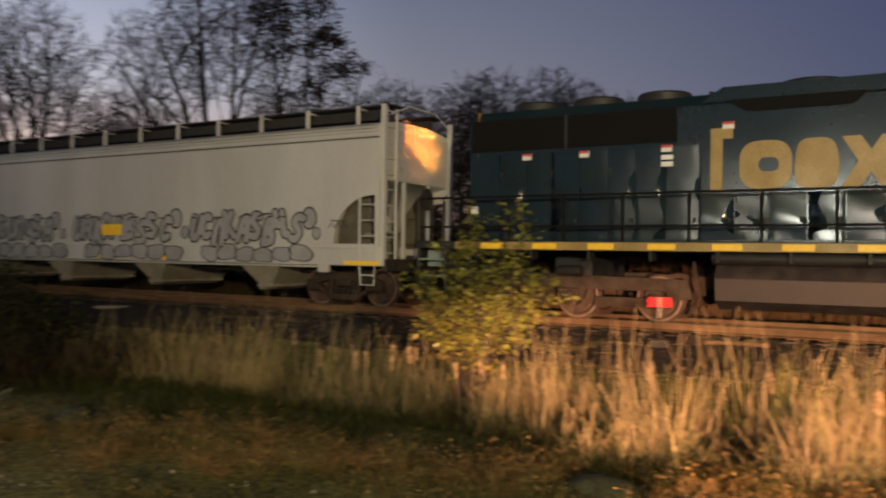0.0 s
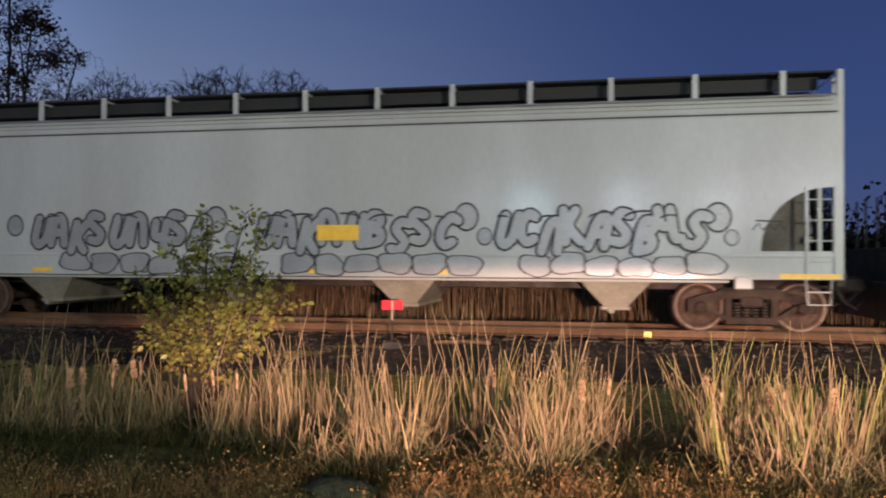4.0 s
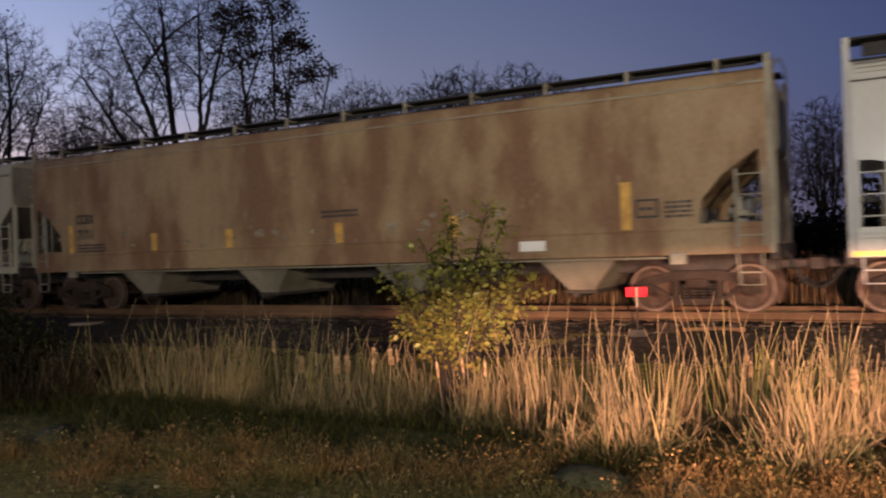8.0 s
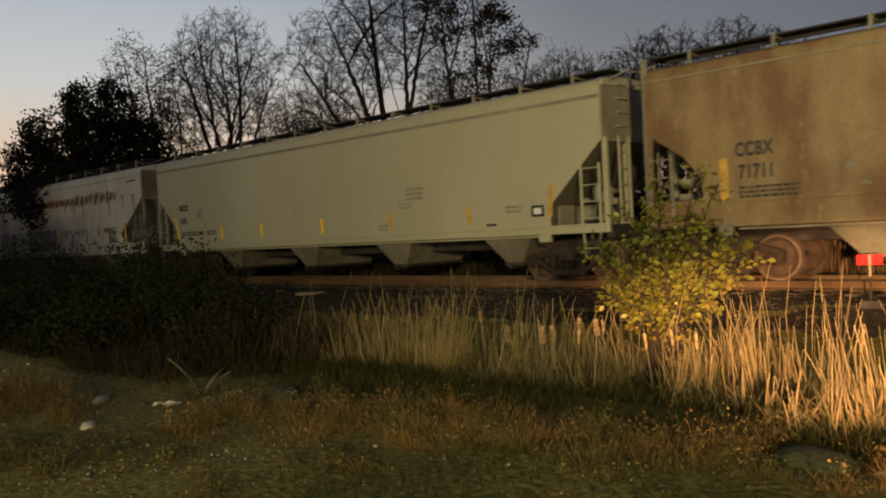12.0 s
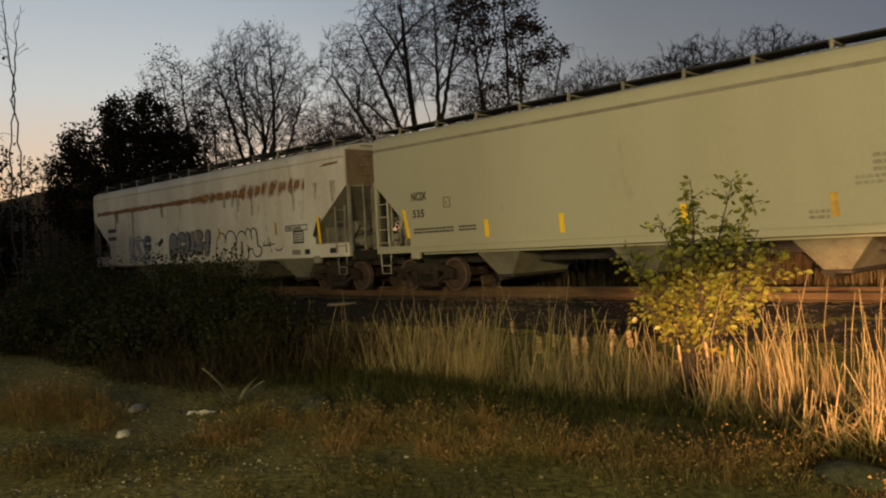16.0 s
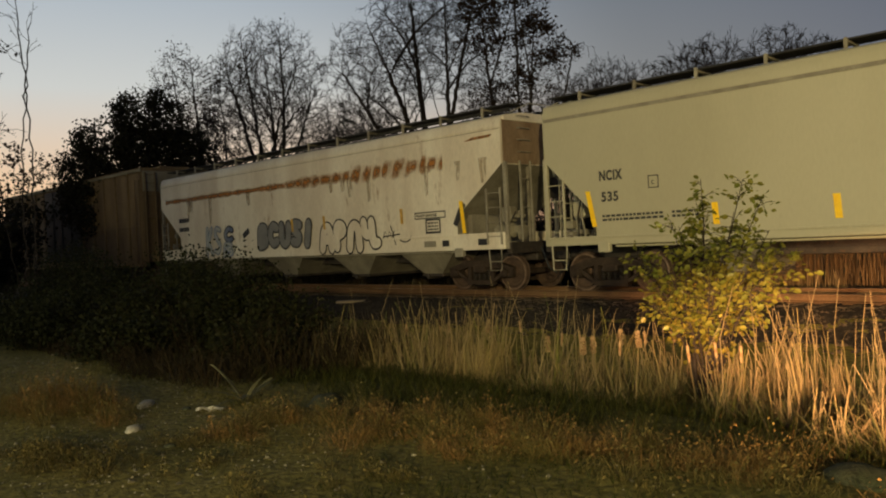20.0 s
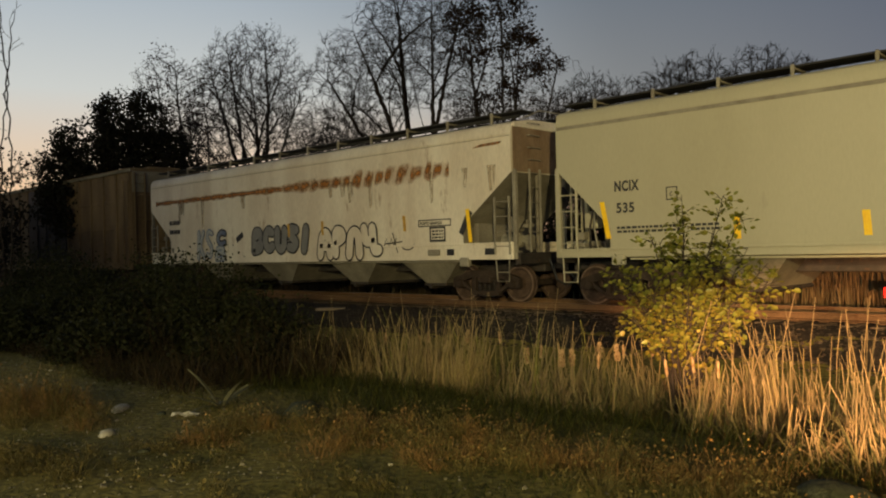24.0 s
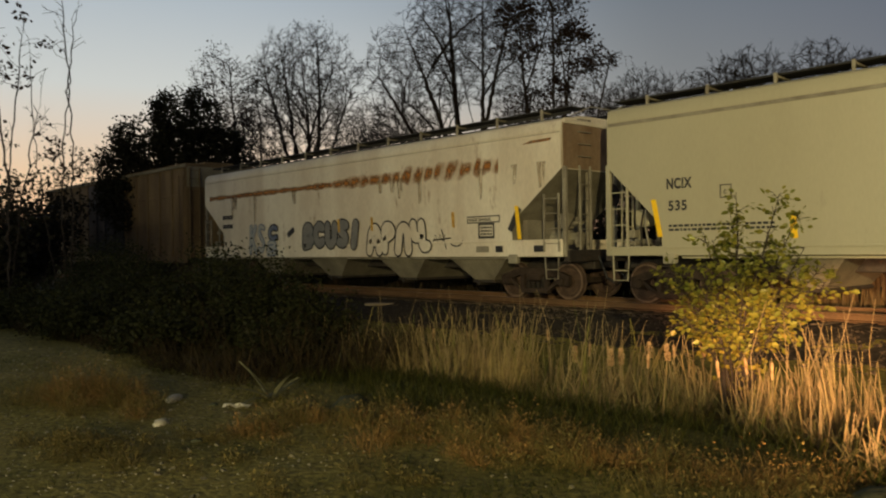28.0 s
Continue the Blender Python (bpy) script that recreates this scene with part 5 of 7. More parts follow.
    part("step_riser", Shape().box(-0.93, -0.32, -1.2, -1.17, 1.0, 1.36, 0.01), M_STEP, car, "pale step well plate")
    for x in (-0.98, -0.35):
        part("grab_rail", Shape().tube([(x, -1.53, 0.9), (x, -1.53, 2.45), (x + 0.06, -1.5, 2.55)], 0.02, 6), M_BLACK, car)
    for y in (-0.9, -0.35, 0.35, 0.9):
        part("end_railing", Shape().tube([(-1.0, y, 1.55), (-1.0, y, 2.5)], 0.022, 6), M_BLACK, car)
    part("pilot_plate", Shape().box(-1.12, -1.04, -1.35, 1.35, 0.25, 0.95, 0.02), M_STEEL_DARK, car)
    coupler(car, -1.05, -1)
    # fuel tank and air reservoir
    tank = [(-1.25, 1.15), (-1.45, 0.9), (-1.38, 0.5), (-1.0, 0.32), (1.0, 0.32), (1.38, 0.5), (1.45, 0.9), (1.25, 1.15)]
    n = len(tank)
    tk = Shape().add([(x, y, z) for x in (5.3, 10.6) for y, z in tank], [tuple(range(n)), tuple(range(2 * n - 1, n - 1, -1))] + [((i + 1) % n, i, n + i, n + (i + 1) % n) for i in range(n)])
    part("fuel_tank", recalc(tk, "fuel_tank"), M_BLACK, car)
    part("air_reservoir", recalc(Shape().turned("x", (0, -1.32, 1.27), [(5.2, 0.04), (5.25, 0.12), (9.5, 0.12), (9.55, 0.04)], 16), "air_reservoir", angle=40), M_BLACK, car)
    # three-axle truck
    tr = Shape().plate([(-2.35, 0.5), (-2.3, 0.85), (-0.9, 0.92), (2.3, 0.85), (2.4, 0.5), (1.95, 0.42), (1.9, 0.62), (0.3, 0.62), (0.25, 0.42), (-0.25, 0.42), (-0.3, 0.62), (-1.9, 0.62), (-1.95, 0.42)], -1.16, -1.04)
    tr.plate([(-1.6, 0.3), (-1.6, 0.48), (-0.5, 0.48), (-0.5, 0.3)], -1.2, -1.05)
    tr.plate([(0.5, 0.3), (0.5, 0.48), (1.6, 0.48), (1.6, 0.3)], -1.2, -1.05)
    frame_me = recalc(tr, "truck_frame")
    for cx in (2.45, 13.2):
        t = part("truck_frame", frame_me, M_TRUCK, car)
        t.matrix_basis = pose(cx, 0, 0)
        t2 = part("truck_frame", frame_me, M_TRUCK, car)
        t2.matrix_basis = pose(cx, 0, 0, 0, 0, 180)
        for d in (-1.95, 0.0, 1.68):
            bx = Shape().box(d - 0.17, d + 0.17, -1.24, -1.02, 0.3, 0.64, 0.03).turned("y", (d, 0, 0.47), [(-1.3, 0.08), (-1.24, 0.13)], 16)
            j = part("journal_box", bx, M_TRUCK, t)
            add_wheelset(car, cx + d)
        part("brake_cylinder", Shape().turned("x", (0, -1.25, 0.98), [(-0.25, 0.1), (0.25, 0.12)], 14), M_BLACK, t)
        part("bolster", Shape().box(-0.4, 0.4, -1.1, 1.1, 0.7, 1.25, 0.03), M_BLACK, t)
        part("sand_pipe", Shape().tube([(2.4, -1.1, 1.2), (2.5, -1.1, 0.6), (2.3, -0.8, 0.15)], 0.03, 6), M_TRUCK, t)
    # yellow marks on the hood: brackets and three plain block shapes
    y = -0.926
    for x0, x1, xx0, xx1 in ((5.1, 5.32, 5.1, 5.5), (8.6, 8.82, 8.42, 8.82)):
        s = Shape().box(x0, x1, y - 0.022, y - 0.012, 2.55, 3.7)
        s.box(xx0, xx1, y - 0.024, y - 0.014, 3.5, 3.7)
        part("yellow_bracket", s, M_HOOD_YELLOW, car)
    ro, ri = rounded([(5.62, 2.55), (6.52, 2.55), (6.52, 3.43), (5.62, 3.43)], 0.36, 6), rounded([(5.95, 2.86), (6.3, 2.86), (6.3, 3.12), (5.95, 3.12)], 0.14, 6)
    part("yellow_block", recalc(Shape().band(ri, ro, y - 0.02, y - 0.012), "yellow_block"), M_HOOD_YELLOW, car)
    part("yellow_block", recalc(Shape().plate(rounded([(6.58, 2.55), (7.24, 2.55), (7.3, 3.0), (7.2, 3.43), (6.62, 3.43), (6.56, 3.0)], 0.2), y - 0.02, y - 0.012), "yellow_block"), M_HOOD_YELLOW, car)
    part("yellow_block", recalc(Shape().plate([(7.32, 2.55), (7.62, 2.55), (7.78, 2.8), (7.94, 2.55), (8.26, 2.55), (8.0, 2.99), (8.26, 3.43), (7.94, 3.43), (7.78, 3.18), (7.62, 3.43), (7.32, 3.43), (7.58, 2.99)], y - 0.02, y - 0.012), "yellow_block"), M_HOOD_YELLOW, car)
    for x, z in ((1.38, 3.27), (2.64, 3.27), (4.3, 3.3), (5.42, 3.68), (8.6, 3.8)):
        yy = -1.035 if x < 4.5 else -0.965
        part("warning_sticker", Shape().box(x - 0.1, x + 0.1, yy - 0.012, yy + 0.03, z, z + 0.13), M_DECAL, car)
        part("warning_sticker_red", Shape().box(x - 0.1, x + 0.1, yy - 0.016, yy - 0.0125, z + 0.08, z + 0.13), M_DECAL_RED, car)
    for z in (3.02, 3.15):
        part("sticker", Shape().box(4.2, 4.42, -1.047, -1.0, z, z + 0.09), M_DECAL, car)
    part("white_plate", Shape().box(0.05, 0.22, -1.012, -1.008, 2.15, 2.32), M_DECAL, car)
    CARS.append((car, u))


M_AMBER = glowing("amber_lamp_glass", (1.0, 0.22, 0.02), 2.2)
M_AMBER_LENS = glowing("amber_lens", (1.0, 0.2, 0.015), 17000.0)
M_STEP = material("pale_step_plate", (0.26, 0.32, 0.29), (0.2, 0.25, 0.22), 0.4, 0.2, 4, 40, 0.2, 0.05)
build_locomotive()
build_grey_hopper()
build_tan_hopper()
build_cream_hopper()
build_white_hopper()
build_boxcar()

# ---------------------------------------------------------------- trees and far things
M_BARK = material("dark_bark", (0.045, 0.035, 0.028), (0.03, 0.024, 0.02), 0.9, 0, 3, 30, 0.6, 0.3)
M_TREE_LEAF = leafy("dry_brown_leaves", (0.05, 0.028, 0.016), (0.035, 0.022, 0.015))
M_EVERGREEN = leafy("dark_evergreen_leaves", (0.022, 0.024, 0.012), (0.03, 0.025, 0.014))
# dark shrub leaves, their green lowered further for the shade they stand in
M_SHRUB_LEAF = leafy("shade_dark_shrub_leaves", (0.018, 0.023, 0.006), (0.03, 0.031, 0.009))
M_BUSH_LEAF = leafy("green_bush_leaves", (0.14, 0.16, 0.028), (0.26, 0.24, 0.042), through_light=0.35)
M_BUSH_YELLOW = leafy("yellowing_bush_leaves", (0.2, 0.18, 0.03), (0.29, 0.22, 0.042), through_light=0.35)
M_STRAW = leafy("dry_reed_straw", (0.35, 0.26, 0.138), (0.185, 0.14, 0.07), through_light=0.2)
M_STRAW_OLIVE = leafy("olive_reed_straw", (0.40, 0.305, 0.14), (0.23, 0.19, 0.08), through_light=0.2)
# green foot leaves, dark partly to stand for shade at the reeds' base
M_STRAW_LOW = leafy("shaded_grey_green_reed_leaves", (0.085, 0.09, 0.034), (0.2, 0.17, 0.075), through_light=0.2)
M_REED_GREEN = leafy("green_reed_blades", (0.16, 0.19, 0.045), (0.27, 0.24, 0.065), through_light=0.25)
M_FAR_WEED = leafy("brown_far_weeds", (0.20, 0.135, 0.065), (0.11, 0.075, 0.038), through_light=0.1)
# dead brown brush with the ditch's shade put into the colour
M_SHADED_BROWN_WEED = leafy("shade_darkened_dead_brush", (0.05, 0.033, 0.014), (0.02, 0.017, 0.007), through_light=0.1)
M_SEED = material("cattail_fluff", (0.42, 0.30, 0.16), (0.26, 0.16, 0.08), 0.95, 0, 12, 90, 0.7, 0.6)
M_GRASS = leafy("short_green_grass", (0.026, 0.036, 0.006), (0.07, 0.068, 0.014), through_light=0.2)
M_DEAD = leafy("orange_brown_dead_weeds", (0.36, 0.21, 0.072), (0.13, 0.092, 0.033), through_light=0.15)
M_DEAD_OLIVE = leafy("olive_brown_dead_weeds", (0.235, 0.18, 0.058), (0.085, 0.08, 0.026), through_light=0.15)
M_STONE = material("grey_field_stone", (0.085, 0.09, 0.05), (0.05, 0.058, 0.028), 0.9, 0, 6, 50, 0.6, 0.5, third=(0.07, 0.075, 0.05), third_at=0.58)
M_PALE = material("pale_weathered_wood", (0.36, 0.30, 0.22), (0.27, 0.22, 0.16), 0.85, 0, 5, 50, 0.5, 0.3)
M_LITTER = material("white_litter", (0.52, 0.49, 0.38), (0.36, 0.34, 0.25), 0.8, 0, 10, 60, 0.3, 0.2)


def sideways(rng, d):
    s = d.orthogonal().normalized()
    return Matrix.Rotation(rng.uniform(0, 2 * math.pi), 3, d) @ s


def reach_out(rng, leaders, lumps, count, step, rise, spread_first=0.0, limbs=0):
    """A branching skeleton: stems along the leaders, then twig by twig towards places scattered through the crown.
    leaders: points (x, y, z) to which stems run from the foot; lumps: ellipsoids (x, y, z, rx, ry, rz). Gives nodes and the parent of each."""
    gen = np.random.default_rng(rng.randrange(1 << 30))
    vol = np.array([l[3] * l[4] * l[5] for l in lumps])
    which = gen.choice(len(lumps), count, p=vol / vol.sum())
    d = gen.normal(size=(count, 3))
    d /= np.linalg.norm(d, axis=1)[:, None]
    d *= gen.random(count)[:, None] ** 0.4
    lump = np.array(lumps)
    aims = lump[which, :3] + d * lump[which, 3:]
    nodes, parent = [np.array((0.0, 0.0, -0.15))], [-1]
    for end in leaders:
        end = np.array(end, float)
        n = max(3, int(np.linalg.norm(end) / step))
        last, wave = 0, gen.normal(size=2) * 0.022 * np.linalg.norm(end)
        side = spread_first
        for i in range(1, n + 1):
            f = i / n
            g = f ** (1.0 + side)
            p = np.array((end[0] * g + wave[0] * math.sin(3.1 * f), end[1] * g + wave[1] * math.sin(3.1 * f), end[2] * f)) + gen.normal(size=3) * step * 0.1
            nodes.append(p)
            parent.append(last)
            last = len(nodes) - 1
    # long side limbs that rise away from the stems towards the outer crown
    stems, heading = len(nodes), [np.array((0.0, 0.0, 1.0))] + [nodes[k] - nodes[parent[k]] for k in range(1, len(nodes))]
    for i in range(limbs):
        k = int(gen.integers(1, stems))
        go = heading[k] / (np.linalg.norm(heading[k]) + 1e-6)
        v = aims - nodes[k]
        size = np.linalg.norm(v, axis=1) + 1e-6
        cosine = (v @ go) / size
        fit = np.nonzero((cosine > 0.5) & (cosine < 0.93) & (size > 1.5) & (size < 6) & (v[:, 2] > 0.3 * size))[0]
        if nodes[k][2] < 2.5 or not len(fit):
            continue
        v, last = v[int(gen.choice(fit))], k
        n = max(2, int(np.linalg.norm(v) / step))
        bend = gen.normal(size=3) * 0.05 * np.linalg.norm(v)
        for j in range(1, n + 1):
            f = j / n
            nodes.append(nodes[k] + v * f + (bend + go * 0.1 * np.linalg.norm(v)) * math.sin(3.14 * f) + gen.normal(size=3) * step * 0.07)
            parent.append(last)
            last = len(nodes) - 1
    P = np.array(nodes)
    dist = np.linalg.norm(aims[:, None, :] - P[None, :, :], axis=2)
    dist[:, 0] += 3
    near, best = dist.argmin(1), dist.min(1)
    alive = best > step
    kids = collections.Counter()
    for turn in range(110):
        idx = np.nonzero(alive & (best < 5.5))[0]
        if not len(idx) or len(nodes) > 9000:
            break
        pull = collections.defaultdict(lambda: np.zeros(3))
        for i in idx:
            v = aims[i] - nodes[near[i]]
            pull[near[i]] += v / (np.linalg.norm(v) + 1e-6)
        fresh = []
        for k, v in pull.items():
            if kids[k] > 3:
                continue
            kids[k] += 1
            v = v / (np.linalg.norm(v) + 1e-6) + gen.normal(size=3) * 0.13
            on = nodes[k] - nodes[max(parent[k], 0)]
            v = v + on / (np.linalg.norm(on) + 1e-6) * 0.75
            v[2] += rise
            nodes.append(nodes[k] + v / (np.linalg.norm(v) + 1e-6) * step)
            parent.append(k)
            fresh.append(len(nodes) - 1)
        if not fresh:
            break
        F = np.array([nodes[k] for k in fresh])
        rest = np.nonzero(alive)[0]
        dd = np.linalg.norm(aims[rest][:, None, :] - F[None, :, :], axis=2)
        j, m = dd.argmin(1), dd.min(1)
        win = m < best[rest]
        best[rest[win]] = m[win]
        near[rest[win]] = np.array(fresh)[j[win]]
        alive &= best > step * 1.25
    return [Vector(p) for p in nodes], parent


def wooden(rng, nodes, parent, tip, power, thick, wood, tips, twigs, twig_len):
    """Tubes along the skeleton, thick where many twigs hang on one limb; tips are where leaves may sit."""
    n = len(nodes)
    load, kids = [0.0] * n, [[] for _ in range(n)]
    for i in range(n - 1, 0, -1):
        if load[i] == 0:
            load[i] = 1.0
        load[parent[i]] += load[i]
        kids[parent[i]].append(i)
    radius = [tip * max(v, 1.0) ** power for v in load]
    todo = [(0, k) for k in kids[0]]
    while todo:
        start, k = todo.pop()
        chain, radii = [nodes[start]], [radius[k]]
        while True:
            chain.append(nodes[k])
            radii.append(radius[k])
            if not kids[k]:
                break
            order = sorted(kids[k], key=lambda c: -load[c])
            todo += [(k, c) for c in order[1:]]
            k = order[0]
        d = (chain[-1] - chain[max(len(chain) - 3, 0)]).normalized()
        tips.append((chain[-1], d))
        if start == 0:
            wood["trunk"].tube(chain, radii, 8)
        elif radii[0] > thick:
            wood["limbs"].append(Shape().tube(chain, radii, 6))
        else:
            wood["twigs"].tube(chain, radii, 3)
        # fine spray of twigs near the end of every branch
        for _ in range(twigs):
            i = rng.randrange(max(1, len(chain) // 3), len(chain))
            at = chain[i]
            a = radians(rng.uniform(15, 50))
            v = (d * math.cos(a) + sideways(rng, d) * math.sin(a) + Vector((0, 0, 0.3))).normalized()
            ln = twig_len * rng.uniform(0.4, 1.2)
            mid = at + v * ln * 0.5 + Vector((rng.gauss(0, 0.04), rng.gauss(0, 0.04), rng.gauss(0.02, 0.04)))
            end = at + v * ln + Vector((0, 0, rng.gauss(0.03, 0.06)))
            wood["twigs"].tube([at, mid, end], [tip * 1.1, tip * 0.9, tip * 0.6], 3)
            tips.append((end, v))
            for q in range(2):
                w = (v + sideways(rng, v) * rng.uniform(0.4, 0.9)).normalized()
                wood["twigs"].tube([mid, mid + w * ln * rng.uniform(0.25, 0.55)], [tip * 0.85, tip * 0.5], 3)


def leaf_cloud(rng, shape, centres, per, spread, size):
    """Small folded leaves scattered round the given places."""
    for c in centres:
        for _ in range(per):
            p = Vector(c) + Vector((rng.gauss(0, spread), rng.gauss(0, spread), rng.gauss(0, spread * 0.75)))
            d = Vector((rng.gauss(0, 1), rng.gauss(0, 1), rng.gauss(-0.2, 0.8))).normalized()
            s = sideways(rng, d) * size * rng.uniform(0.3, 0.5)
            up = d.cross(s).normalized() * size * 0.12
            a = size * rng.uniform(0.7, 1.3)
            shape.add([p, p + d * a * 0.5 + s + up, p + d * a, p + d * a * 0.5 - s + up], [(0, 1, 2), (0, 2, 3)])


def tree(name, label, seed, x, y, leaders, lumps, count, step=0.4, rise=0.12, tip=0.007, power=0.46, thick=0.035, twigs=2, twig_len=0.6,
         leaves=(), share=0.0, per=8, spread=0.2, leaf_size=0.16, leaf_mat=None, joined=False, bow=0.0, limbs=0):
    """A tree at (x, y). Its crown is given across the line of sight: x to the right of it, y away along it, z up.
    leaves: ellipsoids like lumps in which the twigs keep leaves; share: part of the other twigs that do."""
    rng = random.Random(seed)
    t = tagged(new(name), label, "tree")
    t.matrix_basis = pose(x, y, ground_z(x, y), 0, 0, math.degrees(-math.atan2(x, y)))
    nodes, parent = reach_out(rng, leaders, lumps, count, step, rise, bow, limbs)
    wood, tips = {"trunk": Shape(), "limbs": [], "twigs": Shape()}, []
    wooden(rng, nodes, parent, tip, power, thick, wood, tips, twigs, twig_len)
    if joined:
        for limb in wood["limbs"]:
            wood["trunk"].add(limb.v, limb.f)
    part("trunk", wood["trunk"], M_BARK, t)
    if not joined:
        for limb in wood["limbs"]:
            part("limb", limb, M_BARK, t)
    tagged(part("twig_network", wood["twigs"], M_BARK, t), kind="stuff")
    if leaves or share:
        inside = lambda p: any(((p.x - a) / d) ** 2 + ((p.y - b) / e) ** 2 + ((p.z - c) / f) ** 2 < 1 for a, b, c, d, e, f in leaves)
        pool = [p for p, d in tips if inside(p) or rng.random() < share]
        s = Shape()
        leaf_cloud(rng, s, pool, per, spread, leaf_size)
        tagged(part("crown_leaves", s, leaf_mat or M_TREE_LEAF, t), kind="stuff")
    return t


def away(azimuth, distance):
    """A spot on the ground by its bearing (degrees right of the track's normal) and distance from the viewer."""
    return distance * math.sin(radians(azimuth)), distance * math.cos(radians(azimuth))


def build_trees():
    # the wide bare tree: low forks, long limbs to one side
    tree("bare_tree", "wide many-stemmed bare tree with dark bark", 21, *away(-45.4, 52.5),
         [(-6.2, 0.5, 12.8), (-4.4, -1.2, 15.6), (-1.6, 1.4, 18.2), (0.6, -0.6, 18.6), (2.6, 0.6, 17.2), (-5.4, 0.8, 9.4)],
         [(-3.6, 0, 12.6, 3.9, 3.6, 3.6), (-1.4, 0, 15.6, 3.3, 3.4, 3.8), (1.2, 0, 14.6, 2.7, 3.0, 4.6), (-5.0, 0, 9.2, 2.7, 2.6, 2.2)], 4200, 0.28, 0.2, 0.0115, 0.5, 0.05, 4, 0.75, bow=0.35, limbs=36)
    # tall oak-like tree, leaves in separate bunches
    tree("leafy_tree", "tall tree keeping brown leaves in clumps", 22, *away(-40.5, 50.0),
         [(-1.5, 0.5, 16.0), (0.6, -0.5, 17.8), (1.7, 0.6, 14.8), (4.0, 0.0, 13.0)],
         [(-1.4, 0, 14.4, 1.8, 1.8, 2.9), (0.8, 0, 15.2, 1.8, 1.9, 3.3), (2.2, 0, 12.2, 1.7, 1.7, 2.3), (3.9, 0, 12.8, 1.2, 1.0, 0.9), (-0.2, 0, 10.5, 2.3, 2.0, 2.5)], 2600, 0.28, 0.2, 0.0105, 0.47, 0.045, 3, 0.5, limbs=16,
         leaves=[(-1.6, 0, 15.7, 1.3, 1.6, 1.5), (0.8, 0, 17.2, 1.3, 1.6, 1.5), (-1.2, 0, 13.4, 1.0, 1.4, 0.9), (2.0, 0, 14.6, 1.0, 1.3, 0.8), (2.5, 0, 12.6, 1.0, 1.2, 0.7), (4.0, 0, 12.9, 0.9, 1.0, 0.6), (0.5, 0, 13.9, 0.8, 1.1, 0.7), (1.1, 0, 11.3, 0.8, 1.0, 0.7)],
         share=0.1, per=7, spread=0.2, leaf_size=0.2)
    # round-topped fan of stems
    tree("bare_tree", "spreading bare tree with forked stems", 23, *away(-57.4, 52.0),
         [(-2.6, 0.4, 13.6), (-1.5, -0.6, 15.0), (-0.3, 0.5, 15.4), (0.9, -0.5, 15.2), (2.2, 0.4, 13.8), (3.0, 0, 11.6)],
         [(0.1, 0, 11.8, 3.5, 3.4, 4.0), (-1.6, 0, 10.2, 2.6, 2.6, 3.4), (1.9, 0, 10.2, 2.0, 2.2, 3.2)], 4000, 0.27, 0.3, 0.0105, 0.49, 0.05, 4, 0.7, limbs=40, share=0.04, per=3, spread=0.15, leaf_size=0.14, bow=0.25)
    tree("half_bare_tree", "thin tree with a few remaining brown leaves", 24, *away(-61.0, 53.0),
         [(-2.6, 0.3, 14.2), (-1.3, -0.4, 14.0), (0.3, 0.3, 12.6)],
         [(-1.9, 0, 12.2, 1.9, 1.9, 2.5), (-0.6, 0, 10.6, 1.9, 1.9, 2.8), (-2.6, 0, 9.0, 1.5, 1.5, 1.8), (0.2, 0, 8.2, 2.2, 1.8, 2.4)], 2200, 0.28, 0.22, 0.0095, 0.46, 0.04, 3, 0.5, limbs=16, share=0.2, per=5, spread=0.2, leaf_size=0.15, bow=0.2)
    tree("slim_tree", "slender brown-leaved tree beside the evergreen", 33, *away(-62.6, 49.0),
         [(0.4, 0, 10.4), (-0.8, 0.3, 9.6), (1.4, 0, 8.6)],
         [(0.3, 0, 8.6, 1.8, 1.6, 2.2), (-0.3, 0, 6.2, 2.0, 1.6, 2.2), (1.7, 0, 6.2, 1.6, 1.4, 2.0)], 1500, 0.28, 0.1, 0.0095, 0.45, 0.04, 3, 0.45, share=0.4, per=7, spread=0.2, leaf_size=0.15)
    # dense dark tree with an uneven, lobed outline
    lobes = [(0.0, 0, 6.8, 1.9, 1.7, 2.9), (0.9, 0, 8.2, 1.0, 1.1, 1.9), (-0.7, 0, 8.6, 0.9, 1.0, 1.3), (-2.1, 0, 6.6, 1.4, 1.4, 1.7), (-3.1, 0, 5.4, 1.1, 1.3, 1.8), (1.9, 0, 6.0, 1.4, 1.4, 2.0), (2.6, 0, 4.4, 1.5, 1.4, 1.9), (-0.6, 0, 4.2, 3.4, 2.2, 2.4)]
    tree("evergreen_tree", "dense dark evergreen tree with a lobed crown", 25, *away(-65.4, 43.0), [(0.0, 0, 8.6), (0.9, 0.3, 9.4), (-2.0, -0.2, 7.4), (2.2, 0.2, 6.6), (-3.0, 0, 6.0)],
         lobes, 4200, 0.25, 0.08, 0.009, 0.45, 0.05, 2, 0.35, leaves=lobes, per=22, spread=0.2, leaf_size=0.17, leaf_mat=M_EVERGREEN)
